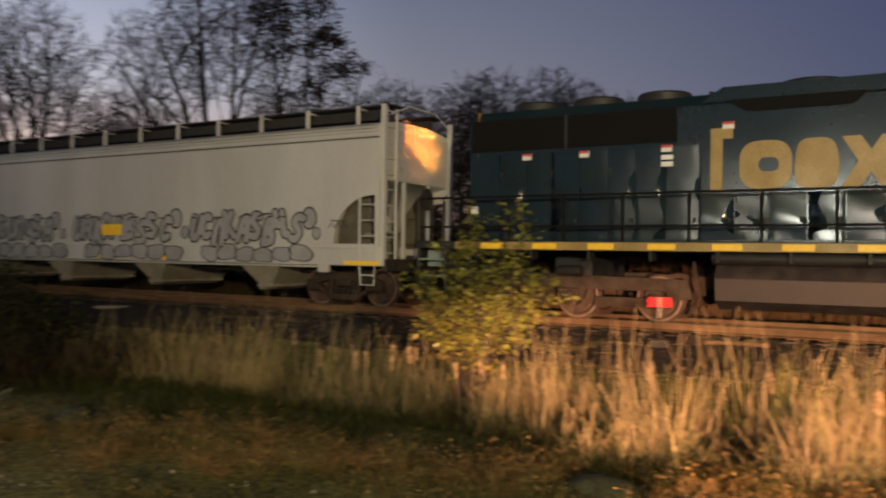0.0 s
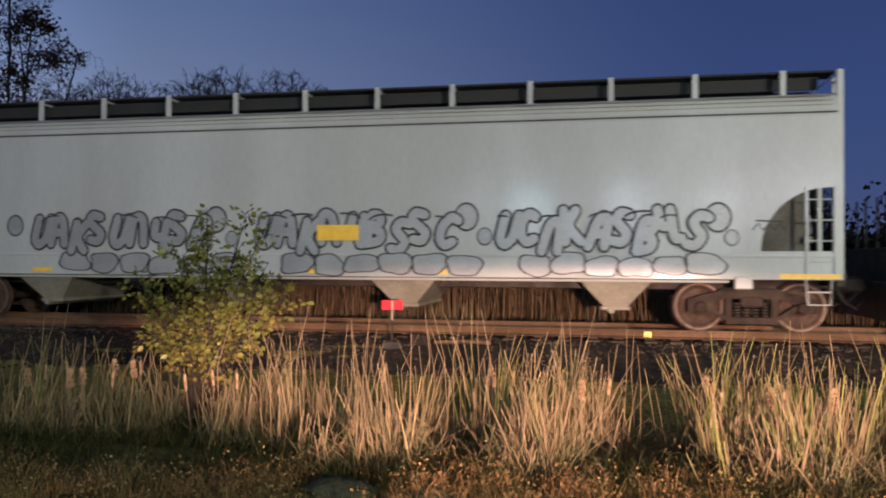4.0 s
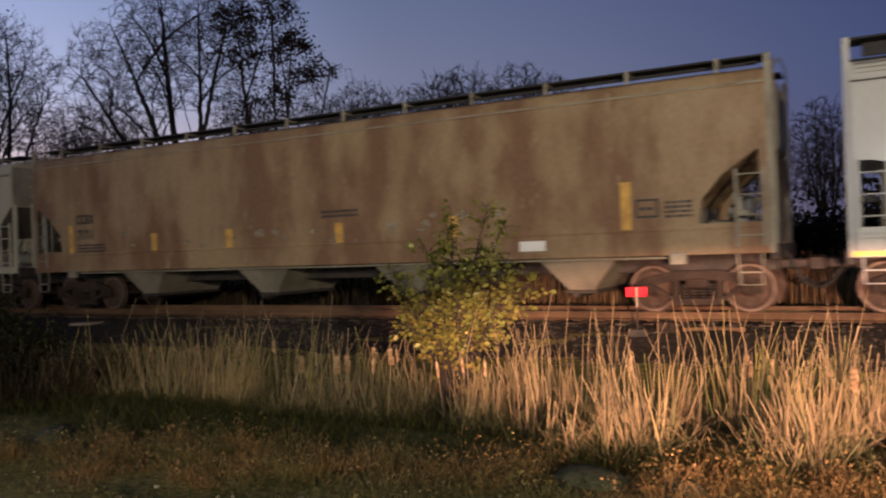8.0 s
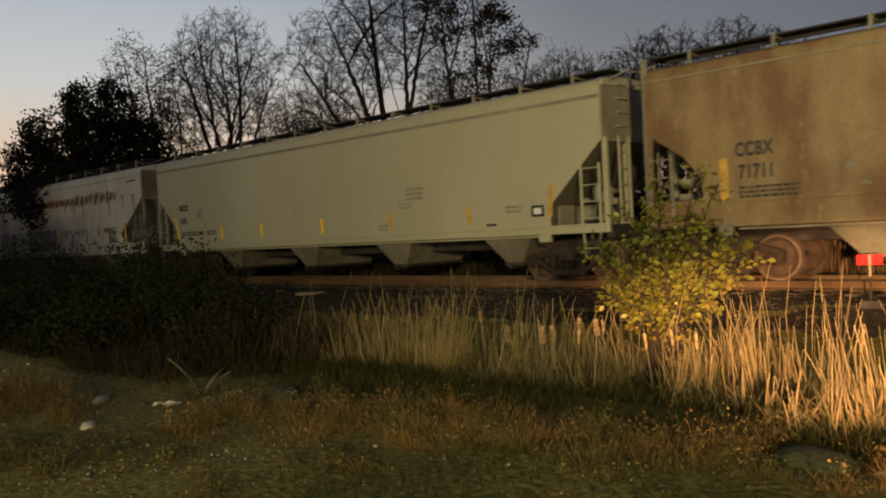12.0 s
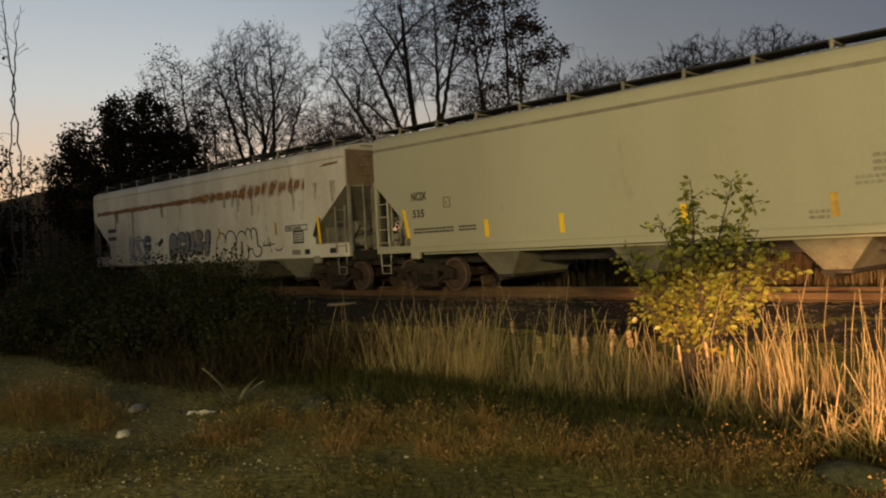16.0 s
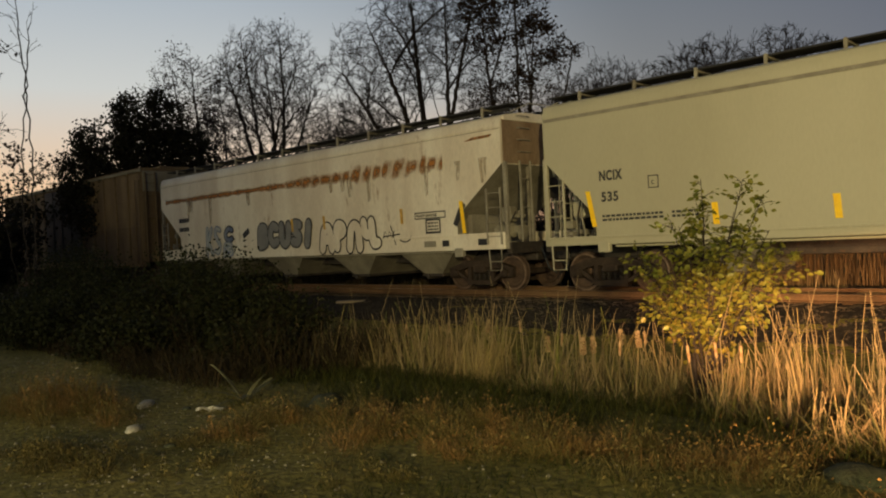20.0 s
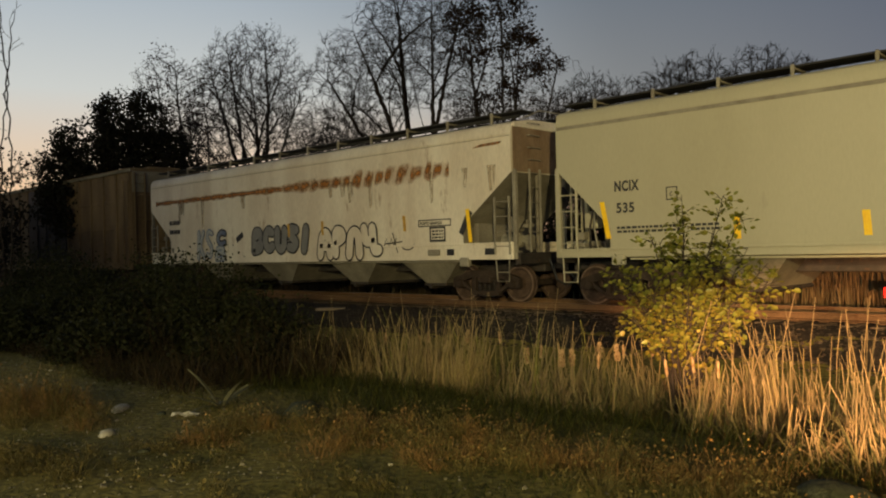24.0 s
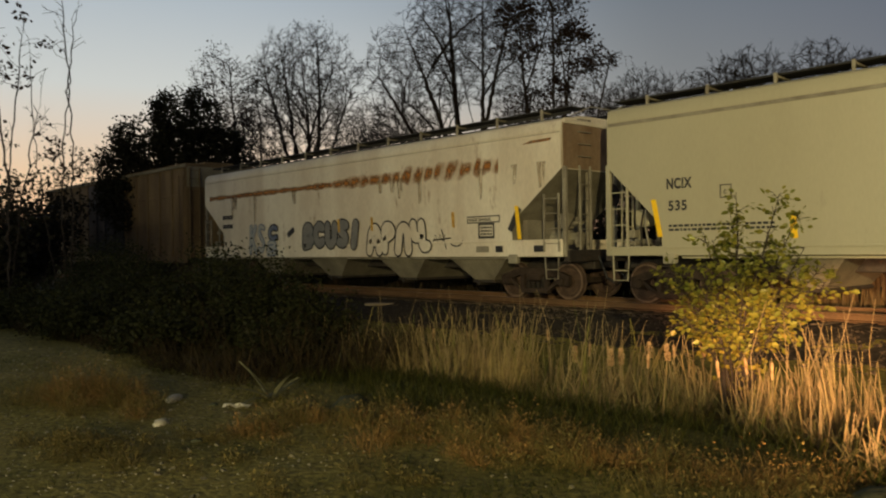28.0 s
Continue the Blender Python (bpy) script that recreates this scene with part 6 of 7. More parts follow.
    tree("slim_tree", "slim young tree with sparse leaves low down", 26, *away(-72.7, 26.0), [(-0.1, 0, 9.8), (-0.9, 0.1, 8.2), (0.35, 0.0, 9.2)],
         [(0.0, 0, 8.4, 0.6, 0.6, 1.6), (-0.6, 0, 7.4, 0.4, 0.4, 1.0), (0, 0, 4.6, 0.8, 0.8, 0.8)], 60, 0.3, 0.2, 0.008, 0.44, 0.03, 1, 0.4,
         leaves=[(0, 0, 4.6, 1.4, 1.4, 1.0)], per=16, spread=0.16, leaf_size=0.13)
    tree("slim_tree", "slim young tree with sparse leaves", 27, *away(-76.0, 26.5), [(0.5, 0, 8.6), (-0.5, 0, 8.0), (0.9, 0.1, 6.4)],
         [(0.3, 0, 7.2, 1.0, 0.8, 1.5), (-0.6, 0, 6.4, 0.8, 0.7, 1.4), (0.5, 0, 5.0, 1.1, 0.8, 0.9)], 110, 0.3, 0.15, 0.008, 0.44, 0.03, 1, 0.4, share=0.35, per=9, spread=0.15, leaf_size=0.14)
    tree("bare_tree", "small pale bare tree", 28, *away(-69.3, 61.0), [(-1.2, 0, 8.8), (0.0, 0.2, 9.4), (1.1, 0, 9.0), (-0.6, 0.2, 9.2)],
         [(0, 0, 7.6, 2.2, 2.0, 2.2), (0, 0, 5.6, 2.6, 2.0, 1.8)], 1300, 0.28, 0.25, 0.0095, 0.44, 0.05, 3, 0.6)
    tree("sapling", "slender bare sapling among larger trees", 29, *away(-55.4, 50.0), [(0.3, 0, 10.4), (-0.5, 0.1, 9.2), (0.9, 0, 9.0)],
         [(0.2, 0, 8.6, 0.9, 0.8, 1.9), (0.2, 0, 6.5, 0.7, 0.7, 1.4)], 360, 0.28, 0.2, 0.0095, 0.44, 0.045, 3, 0.5)
    tree("bare_tree", "bushy bare tree with fine twigs", 31, *away(-38.2, 58.0), [(-2.0, 0, 10.6), (0.0, 0.4, 11.6), (2.4, 0, 11.0), (3.6, 0.2, 9.6)],
         [(0.4, 0, 9.2, 3.4, 2.6, 2.8), (2.6, 0, 9.6, 2.4, 2.2, 2.4)], 2200, 0.3, 0.25, 0.011, 0.44, 0.05, 3, 0.6, limbs=20)
    tree("bare_tree", "bushy bare tree with fine twigs", 37, *away(-50.6, 57.0), [(-1.8, 0, 9.8), (-0.2, 0.3, 11.0), (1.6, 0, 10.4), (2.8, 0.2, 9.0)],
         [(-0.4, 0, 8.8, 2.6, 2.2, 2.6), (1.6, 0, 8.4, 2.4, 2.2, 2.4)], 2000, 0.3, 0.25, 0.011, 0.44, 0.05, 3, 0.6, limbs=20)
    far = tree("far_bare_tree", "distant bare tree with fine twigs", 32, *away(-31.2, 85.0), [(-2.6, 0.4, 15.2), (-0.8, -0.6, 18.0), (1.2, 0.5, 18.2), (3.0, -0.3, 15.8), (0.2, 1.8, 17.0), (-0.4, -2.0, 16.6)],
               [(0, 0, 13.4, 4.2, 4.0, 5.2), (0, 0, 10.4, 4.8, 4.6, 4.4)], 3600, 0.42, 0.35, 0.02, 0.45, 0.07, 4, 1.0, joined=True, limbs=30)
    tagged(far, group="distant bare trees")
    for azimuth, d, s, turn in ((-28.2, 86, 1.0, 70), (-26.4, 84, 1.0, 200), (-33.8, 86, 0.97, 130), (-22.6, 88, 1.05, 310), (-20.4, 92, 1.02, 20), (-17.6, 95, 0.96, 160), (-14.8, 96, 0.86, 250),
                                (8.6, 78.0, 0.74, 40), (-8.5, 60, 0.56, 100), (-3.0, 61, 0.54, 220), (4.5, 70, 0.5, 280), (12.8, 66, 0.5, 330), (-10.6, 76, 0.64, 15), (-36.2, 86, 0.9, 95), (-42.0, 82, 0.85, 300), (-52.8, 84, 0.8, 45)):
        x, y = away(azimuth, d)
        copy_thing(far, pose(x, y, ground_z(x, y), 0, 0, turn)).scale = (s, s, s * 1.1)
    # low woods that close the distance behind the track
    rng = random.Random(40)
    wood, leaf = Shape(), Shape()
    for i in range(330):
        x = rng.uniform(-95, 40)
        y = rng.uniform(48, 62) if x > -50 else rng.uniform(30, 50)
        h = rng.uniform(2.0, 5.5) if x > -24 else rng.uniform(3.5, 8.5)
        z = ground_z(x, y)
        for k in range(5):
            top = Vector((x + rng.gauss(0, 0.8), y + rng.gauss(0, 0.8), z + h * rng.uniform(0.7, 1.1)))
            wood.tube([(x, y, z - 0.1), Vector((x, y, z)).lerp(top, 0.5) + Vector((rng.gauss(0, 0.2), 0, 0)), top], [0.06, 0.035, 0.01], 3)
            leaf_cloud(rng, leaf, [top, Vector((x, y, z)).lerp(top, 0.6)], 9, 0.8, 0.36)
            leaf_cloud(rng, leaf, [Vector((x, y, z + 1.6)), Vector((x, y, z + 0.7))], 16, 0.85, 0.5)
    thicket = tagged(new("far_thicket"), "distant tangle of dark brush", "brush", kind="stuff")
    part("stems", wood, M_BARK, thicket)
    part("leaves", leaf, M_EVERGREEN, thicket)
    # dark shrubs under the trees at the far end of the train
    rng = random.Random(41)
    for x, y, h in ((-30.0, 6.6, 3.8), (-33.5, 7.4, 4.6), (-36, 8.2, 4.4), (-38, 9.6, 5.0), (-31.5, 7.2, 3.2), (-41, 11.0, 5.6), (-45, 13, 6.2), (-58, 22.5, 7.6), (-64, 23.5, 8.0), (-70, 23, 9.0), (-78, 24, 9.5)):
        s, w = Shape(), Shape()
        t = tagged(new("dark_shrub"), "tall dark leafy shrub in deep shade", "shrub")
        t.matrix_basis = pose(x, y, ground_z(x, y))
        cs = []
        for k in range(26):
            top = Vector((rng.gauss(0, h * 0.28), rng.gauss(0, h * 0.2), h * rng.uniform(0.35, 1.0)))
            w.tube([(0, 0, -0.1), top * 0.5 + Vector((0, 0, 0.2)), top], [0.05, 0.03, 0.01], 4)
            cs += [top, top * 0.75, top * 0.5]
        leaf_cloud(rng, s, cs, 22, 0.34, 0.2)
        tagged(part("stem_tangle", w, M_BARK, t), kind="stuff")
        part("foliage", s, M_EVERGREEN, t)


build_trees()


def build_distance():
    pole = tagged(new("utility_pole"), "dark wooden utility pole with a cross arm", "utility pole")
    pole.matrix_basis = pose(15.0, 78.6, 0)
    part("shaft", Shape().turned("z", (0, 0, 0), [(-0.3, 0.2), (12.2, 0.13)], 12), M_BARK, pole)
    part("cross_arm", Shape().box(-1.1, 1.1, -0.06, 0.06, 11.2, 11.4, 0.01), M_BARK, pole)
    light = tagged(new("street_lamp"), "distant street lamp glowing orange on a pole", "street lamp")
    light.matrix_basis = pose(15.4, 88.7, 0)
    part("shaft", Shape().turned("z", (0, 0, 0), [(-0.3, 0.12), (9.6, 0.08)], 10), M_STEEL_DARK, light)
    part("arm", Shape().tube([(0, 0, 9.5), (-0.4, -0.4, 9.8), (-0.9, -0.9, 9.8)], 0.05, 6), M_STEEL_DARK, light)
    part("lamp_head", recalc(Shape().turned("z", (-0.9, -0.9, 9.45), [(0, 0.06), (0.06, 0.36), (0.2, 0.42), (0.3, 0.3), (0.36, 0.1)], 16), "lamp_head", True), M_SODIUM, light, "glowing orange lamp head")


M_SODIUM = glowing("sodium_glow", (1.0, 0.38, 0.12), 9.0)
build_distance()

# ---------------------------------------------------------------- the ditch: reeds, bush, marker


def blade(shape, rng, p, h, w, lean, turn, fold=0.0, fold_at=0.7, n=5, tip=0.06):
    """A narrow leaf with a keel: rises, leans, and may break over."""
    d = Vector((math.cos(turn) * lean, math.sin(turn) * lean, 1)).normalized()
    axis = Vector((-math.sin(turn), math.cos(turn), 0))
    face = rng.uniform(0, math.pi)
    side = Vector((math.cos(face), math.sin(face), 0))
    keel = Vector((-math.sin(face), math.cos(face), 0)) * w * 0.35
    verts, q, folded = [], Vector(p), False
    for i in range(n):
        f = i / (n - 1)
        ww = w * (0.75 + 0.5 * f) if f < 0.4 else w * max(1.05 - (f - 0.4) * 1.6, tip)
        verts += [q - side * ww * 0.5, q + keel, q + side * ww * 0.5]
        if fold and not folded and f >= fold_at - 0.13:
            d = Matrix.Rotation(fold, 3, axis) @ d
            folded = True
        else:
            d = (Matrix.Rotation(lean * 0.16, 3, axis) @ d).normalized()
        q = q + d * (h / (n - 1))
    faces = []
    for i in range(n - 1):
        a = i * 3
        faces += [(a, a + 1, a + 4, a + 3), (a + 1, a + 2, a + 5, a + 4)]
    shape.add(verts, faces)


def reed_share(x, y):
    """How thickly the reeds stand, 0 to 1."""
    front = 6.95 if x < -3.2 else 6.95 - 0.75 * min((x + 3.2) / 1.5, 1.0)
    if y < front + 0.35 * noise.noise((x * 0.7, 0, 5)) or y > 9.5 + 0.4 * noise.noise((x * 0.6, 0, 7)):
        return 0.0
    d = 0.22 + 1.6 * noise.noise((x * 1.05, y * 0.7, 1.0)) + 0.8 * noise.noise((x * 2.8, y * 1.8, 4.0))
    if -0.05 < x - (y - 8.5) * 0.04 < 0.7:
        d *= 0.02
    if x < -9.5:
        d *= max(0.35, 1 - (-9.5 - x) / 5)
    return max(0.0, min(d, 1.0))


def build_reeds():
    rng = random.Random(50)
    tall, olive, low, green, brown = Shape(), Shape(), Shape(), Shape(), Shape()

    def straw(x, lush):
        """Which bundle a blade goes to: straw where the reeds are dry, olive and then brown darkened in colour for
        shade towards the shaded end.
        """
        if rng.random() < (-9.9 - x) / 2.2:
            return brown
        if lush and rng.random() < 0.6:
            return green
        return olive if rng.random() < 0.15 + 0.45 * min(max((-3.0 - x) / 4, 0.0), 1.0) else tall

    tufts = 0
    while tufts < 590:
        tx, ty = rng.uniform(-15, 5.4), rng.uniform(6.1, 9.9)
        if rng.random() > reed_share(tx, ty):
            continue
        tufts += 1
        edge_y = 6.95 if tx < -3.2 else 6.2
        front = max(0.0, 1 - (ty - edge_y) / 1.1)
        vary = (1 + 0.35 * noise.noise((tx * 1.1, ty * 0.9, 9.0))) * rng.uniform(0.65, 1.15)
        stunt = 0.7 if -5.9 < tx < -3.7 and ty < 9.2 else 1.0
        tilt, way = abs(rng.gauss(0, 0.1)), rng.uniform(0, 6.28)
        lush = rng.random() < (0.5 if tx > 0.4 else 0.2 if -8.6 < tx < -6.6 else 0.08)
        # a bundle of nearly parallel stalks, many snapped off blunt
        wide = rng.uniform(0.05, 0.16)
        for k in range(int(rng.uniform(5, 15) * (1 - 0.5 * front))):
            a, r = rng.uniform(0, 6.28), abs(rng.gauss(0, 1))
            x, y = tx + wide * r * math.cos(a), ty + wide * r * math.sin(a)
            snapped = rng.random() < 0.4
            h = rng.uniform(0.45, 1.15) * vary * stunt * (1 - 0.35 * front) * (1.12 if lush else 1.0)
            blade(straw(tx, lush), rng, (x, y, ground_z(x, y) - 0.03), h, rng.uniform(0.007, 0.02), tilt + 0.06 * r + abs(rng.gauss(0, 0.07)),
                  way + rng.gauss(0, 0.7), rng.uniform(0.7, 2.5) if not snapped and rng.random() < 0.35 else 0.0, rng.uniform(0.5, 0.92), 6, 0.55 if snapped else 0.08)
        # bent and fallen leaves leaning out of the bundle, thickest at the dry end
        for k in range(int(rng.uniform(6, 16) * (2.0 if tx > -3.4 else 1.4))):
            x, y = tx + rng.gauss(0, 0.15), ty + rng.gauss(0, 0.13)
            blade(straw(tx, False), rng, (x, y, ground_z(x, y) - 0.02), rng.uniform(0.3, 0.8) * vary * stunt, rng.uniform(0.006, 0.015), rng.uniform(0.3, 1.7), rng.uniform(0, 6.28),
                  rng.uniform(0.2, 1.9), rng.uniform(0.3, 0.8), 5)
        # soft green-grey leaves round the foot, coloured dark partly for the shade there
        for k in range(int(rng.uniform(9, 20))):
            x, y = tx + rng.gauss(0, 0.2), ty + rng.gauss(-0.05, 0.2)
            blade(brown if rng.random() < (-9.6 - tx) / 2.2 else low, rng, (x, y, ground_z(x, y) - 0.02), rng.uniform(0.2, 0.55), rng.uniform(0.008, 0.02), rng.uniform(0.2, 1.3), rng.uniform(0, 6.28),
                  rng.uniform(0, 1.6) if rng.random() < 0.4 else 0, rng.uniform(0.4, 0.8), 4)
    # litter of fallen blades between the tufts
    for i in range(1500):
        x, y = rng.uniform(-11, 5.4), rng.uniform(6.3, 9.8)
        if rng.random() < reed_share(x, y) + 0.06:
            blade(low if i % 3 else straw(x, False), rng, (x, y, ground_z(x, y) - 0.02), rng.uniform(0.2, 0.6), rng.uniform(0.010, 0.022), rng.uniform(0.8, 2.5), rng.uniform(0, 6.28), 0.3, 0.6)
    # brown brush where the reeds give out, its colour darkened for shade
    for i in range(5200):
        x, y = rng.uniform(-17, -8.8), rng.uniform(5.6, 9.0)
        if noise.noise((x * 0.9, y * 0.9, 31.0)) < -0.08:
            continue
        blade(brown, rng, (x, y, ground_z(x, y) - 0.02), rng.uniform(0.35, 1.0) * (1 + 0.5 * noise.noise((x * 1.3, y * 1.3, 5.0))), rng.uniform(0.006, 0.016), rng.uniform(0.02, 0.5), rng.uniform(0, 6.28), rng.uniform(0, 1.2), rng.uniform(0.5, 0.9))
    # low brush over the shaded end of the ditch, the shade put into its brown
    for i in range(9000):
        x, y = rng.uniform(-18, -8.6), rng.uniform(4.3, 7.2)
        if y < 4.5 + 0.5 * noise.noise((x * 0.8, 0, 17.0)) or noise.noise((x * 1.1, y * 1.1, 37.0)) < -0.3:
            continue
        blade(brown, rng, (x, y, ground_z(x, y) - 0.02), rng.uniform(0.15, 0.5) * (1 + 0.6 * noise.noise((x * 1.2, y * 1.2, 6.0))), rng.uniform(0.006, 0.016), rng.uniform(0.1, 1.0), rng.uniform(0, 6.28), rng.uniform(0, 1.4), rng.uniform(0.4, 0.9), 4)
    # single bare stalks that stand above the rest
    for i in range(120):
        x, y = rng.uniform(-10.5, 4.8), rng.uniform(8.0, 9.8)
        z = ground_z(x, y)
        h = rng.uniform(0.95, 1.5)
        a = rng.uniform(0, 6.28)
        tall.tube([(x, y, z), (x + 0.05 * math.cos(a), y, z + h * 0.6), (x + rng.gauss(0, 0.12), y + rng.gauss(0, 0.08), z + h)], [0.006, 0.005, 0.003], 4)
    bed = tagged(new("reed_bed"), "dense stand of dry straw-coloured cattail reeds", "reeds", kind="stuff")
    part("dry_blades", tall, M_STRAW, bed)
    part("olive_blades", olive, M_STRAW_OLIVE, bed)
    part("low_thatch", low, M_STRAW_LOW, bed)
    part("green_blades", green, M_REED_GREEN, bed)
    part("brown_brush", brown, M_SHADED_BROWN_WEED, bed)
    # cattails with seed heads
    stalk = Shape().tube([(0, 0, -0.3), (0.01, 0, 0.4), (0.0, 0.01, 0.86)], [0.007, 0.006, 0.004], 5).mesh("stalk")
    head = recalc(Shape().turned("z", (0, 0.01, 0), [(0.62, 0.006), (0.64, 0.016), (0.71, 0.019), (0.79, 0.017), (0.81, 0.006)], 8), "seed_head", True)
    fluff = Shape()
    for k in range(60):
        a, b = rng.uniform(0, 6.28), rng.uniform(-0.1, 0.11)
        r = 0.03 * math.sqrt(max(0.0, 1 - (b / 0.12) ** 2)) * rng.uniform(0.7, 1.15)
        fluff.add(*rock(rng, (r * math.cos(a), 0.01 + r * math.sin(a), 0.74 + b), rng.uniform(0.018, 0.032), 1.0))
    fluff = fluff.mesh("seed_fluff")
    first = {}
    for i in range(96):
        x, y = rng.uniform(-9.5, 4.2), rng.uniform(7.6, 9.9)
        if reed_share(x, y) < 0.25:
            continue
        kind = 1 if i % 3 == 0 else 0
        m = pose(x, y, ground_z(x, y) - 0.02, rng.gauss(0, 5), rng.gauss(0, 5), rng.uniform(0, 360)) @ Matrix.Scale(1, 4)
        if kind not in first:
            c = tagged(new("cattail"), "dry cattail stalk with a burst fluffy seed head" if kind else "dry cattail stalk with a slim brown seed head", "cattail", "cattails among the reeds")
            part("stalk", stalk, M_STRAW, c)
            part("seed_head", fluff if kind else head, M_SEED, c)
            c.matrix_basis = m
            first[kind] = c
        else:
            copy_thing(first[kind], m)
    # weeds on the far side of the track
    far = Shape()
    for i in range(3200):
        x, y = rng.uniform(-11.5, 9), rng.uniform(19.4, 22.0)
        blade(far, rng, (x, y, ground_z(x, y)), rng.uniform(0.9, 1.7), rng.uniform(0.02, 0.04), rng.uniform(0.0, 0.15), rng.uniform(0, 6.28), 0, 0.7, 4)
    # brush added in the shade-darkened brown to blacken the gaps under the cars
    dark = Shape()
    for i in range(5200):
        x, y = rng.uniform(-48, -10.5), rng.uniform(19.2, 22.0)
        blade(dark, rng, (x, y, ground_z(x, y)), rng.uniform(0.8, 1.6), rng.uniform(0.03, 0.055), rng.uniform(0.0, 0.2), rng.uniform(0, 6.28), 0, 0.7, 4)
    tagged(part("far_side_brush", dark, M_SHADED_BROWN_WEED), "brown brush beyond the track, coloured dark for shade", "brush", kind="stuff")
    tagged(part("far_side_weeds", far, M_FAR_WEED), "tall brown dry weeds beyond the track", "weeds", kind="stuff")


build_reeds()


def leaf_mesh(rng, size):
    s = Shape()
    a, w = size, size * 0.4
    s.add([(0, 0, 0), (a * 0.3, -w * 0.8, 0.12 * w), (a * 0.65, -w * 0.8, 0.25 * w), (a, 0, 0.0), (a * 0.65, w * 0.8, 0.25 * w), (a * 0.3, w * 0.8, 0.12 * w), (a * 0.5, 0, -0.12 * w)],
          [(0, 1, 6), (1, 2, 6), (2, 3, 6), (3, 4, 6), (4, 5, 6), (5, 0, 6)])
    return s.mesh("leaf")


def build_bush():
    rng = random.Random(60)
    bx, by = -4.75, 8.95
    bush = tagged(new("bush"), "slender bush with green and yellow autumn leaves", "bush")
    bz = ground_z(bx, by)
    bush.matrix_basis = pose(bx, by, bz)
    wood, spots = Shape(), []
    # tips: (x across, y depth, height) of the main shoots, which fan out from one bare foot
    shoots = [(0.04, 0.0, 2.72), (-0.1, 0.1, 2.45), (0.64, -0.05, 2.66), (0.82, 0.1, 2.45), (0.4, 0.15, 2.3), (-0.25, -0.1, 2.15), (-0.48, 0.1, 2.2), (-1.02, 0.05, 1.72), (-0.87, -0.1, 1.86),
              (-0.75, 0.25, 1.5), (1.17, 0.0, 1.86), (1.08, 0.2, 1.64), (0.85, -0.2, 1.34), (0.98, -0.1, 2.05), (0.3, -0.35, 1.8), (-0.3, -0.3, 1.6), (0.1, 0.35, 1.9), (-0.66, -0.15, 1.2), (0.55, 0.25, 1.4), (-0.08, -0.1, 0.95), (0.2, 0.0, 1.15)]
    for tx, ty, tz in shoots:
        base = Vector((rng.gauss(0, 0.05), rng.gauss(0, 0.05), -0.05))
        top = Vector((tx * 0.9, ty, tz * 0.97))
        mid = base.lerp(top, 0.5) + Vector((-tx * 0.16, -ty * 0.1, 0.1))
        pts = [base, base.lerp(mid, 0.55), mid, mid.lerp(top, 0.55) + Vector((rng.gauss(0, 0.03), rng.gauss(0, 0.03), 0)), top]
        part("stem", Shape().tube(pts, [0.02, 0.016, 0.011, 0.007, 0.003], 5), M_BARK, bush)
        for k in range(40):
            f = rng.uniform(0.44, 1.0)
            i = min(int(f * 4), 3)
            at = pts[i].lerp(pts[i + 1], f * 4 - i)
            if at.z < 0.75 and rng.random() < 0.6:
                continue
            d = Vector((rng.gauss(0, 1), rng.gauss(0, 0.9), rng.gauss(0.2, 0.5))).normalized()
            ln = rng.uniform(0.08, 0.26) * (1.2 - 0.7 * max(0.0, (at.z - 1.6) / 1.2))
            tip = at + d * ln
            wood.tube([at, at + d * ln * 0.5 + Vector((0, 0, 0.02)), tip], [0.005, 0.004, 0.002], 3)
            for j in range(rng.choice((2, 3, 4, 5))):
                spots.append((at.lerp(tip, rng.uniform(0.35, 1.05)) + Vector((rng.gauss(0, 0.03), rng.gauss(0, 0.03), rng.gauss(0, 0.03))), d))
    for k in range(22):
        spots.append((Vector((rng.gauss(0.0, 0.12), rng.gauss(0, 0.12), rng.uniform(0.3, 0.75))), Vector((rng.gauss(0, 1), rng.gauss(0, 1), 0.2)).normalized()))
    tagged(part("twig_network", wood, M_BARK, bush), kind="stuff")
    meshes = {}
    for key, mat in (("g", M_BUSH_LEAF_P), ("y", M_BUSH_YELLOW_P)):
        meshes[key] = [leaf_mesh(rng, s) for s in (0.054, 0.07, 0.088)]
        for me in meshes[key]:
            me.materials.append(mat)
    rest = {"g": Shape(), "y": Shape()}
    rng.shuffle(spots)
    for i, (p, d) in enumerate(spots):
        low = (1.3 - p.z) / 0.8 + 0.25 * abs(p.x) + rng.gauss(0, 0.4)
        key = "y" if low > 0.65 else "g"
        m = Matrix.Translation(p) @ (d + Vector((0, 0, rng.gauss(-0.2, 0.4)))).to_track_quat("X", "Z").to_matrix().to_4x4() @ Matrix.Rotation(rng.uniform(-1.3, 1.3), 4, "X")
        me = rng.choice(meshes[key])
        if i < 290:
            ob = part("leaf", me, None, bush)
            ob.matrix_basis = m
        else:
            rest[key].add([m @ v.co for v in me.vertices], [tuple(f.vertices) for f in me.polygons])
    tagged(part("green_foliage", rest["g"], M_BUSH_LEAF, bush), kind="stuff")
    tagged(part("yellow_foliage", rest["y"], M_BUSH_YELLOW, bush), kind="stuff")


M_BUSH_LEAF_P = material("green_bush_leaf", (0.145, 0.165, 0.03), (0.25, 0.23, 0.042), 0.5, 0, 6, 60, 0.3, 0.05, piece=0.35)
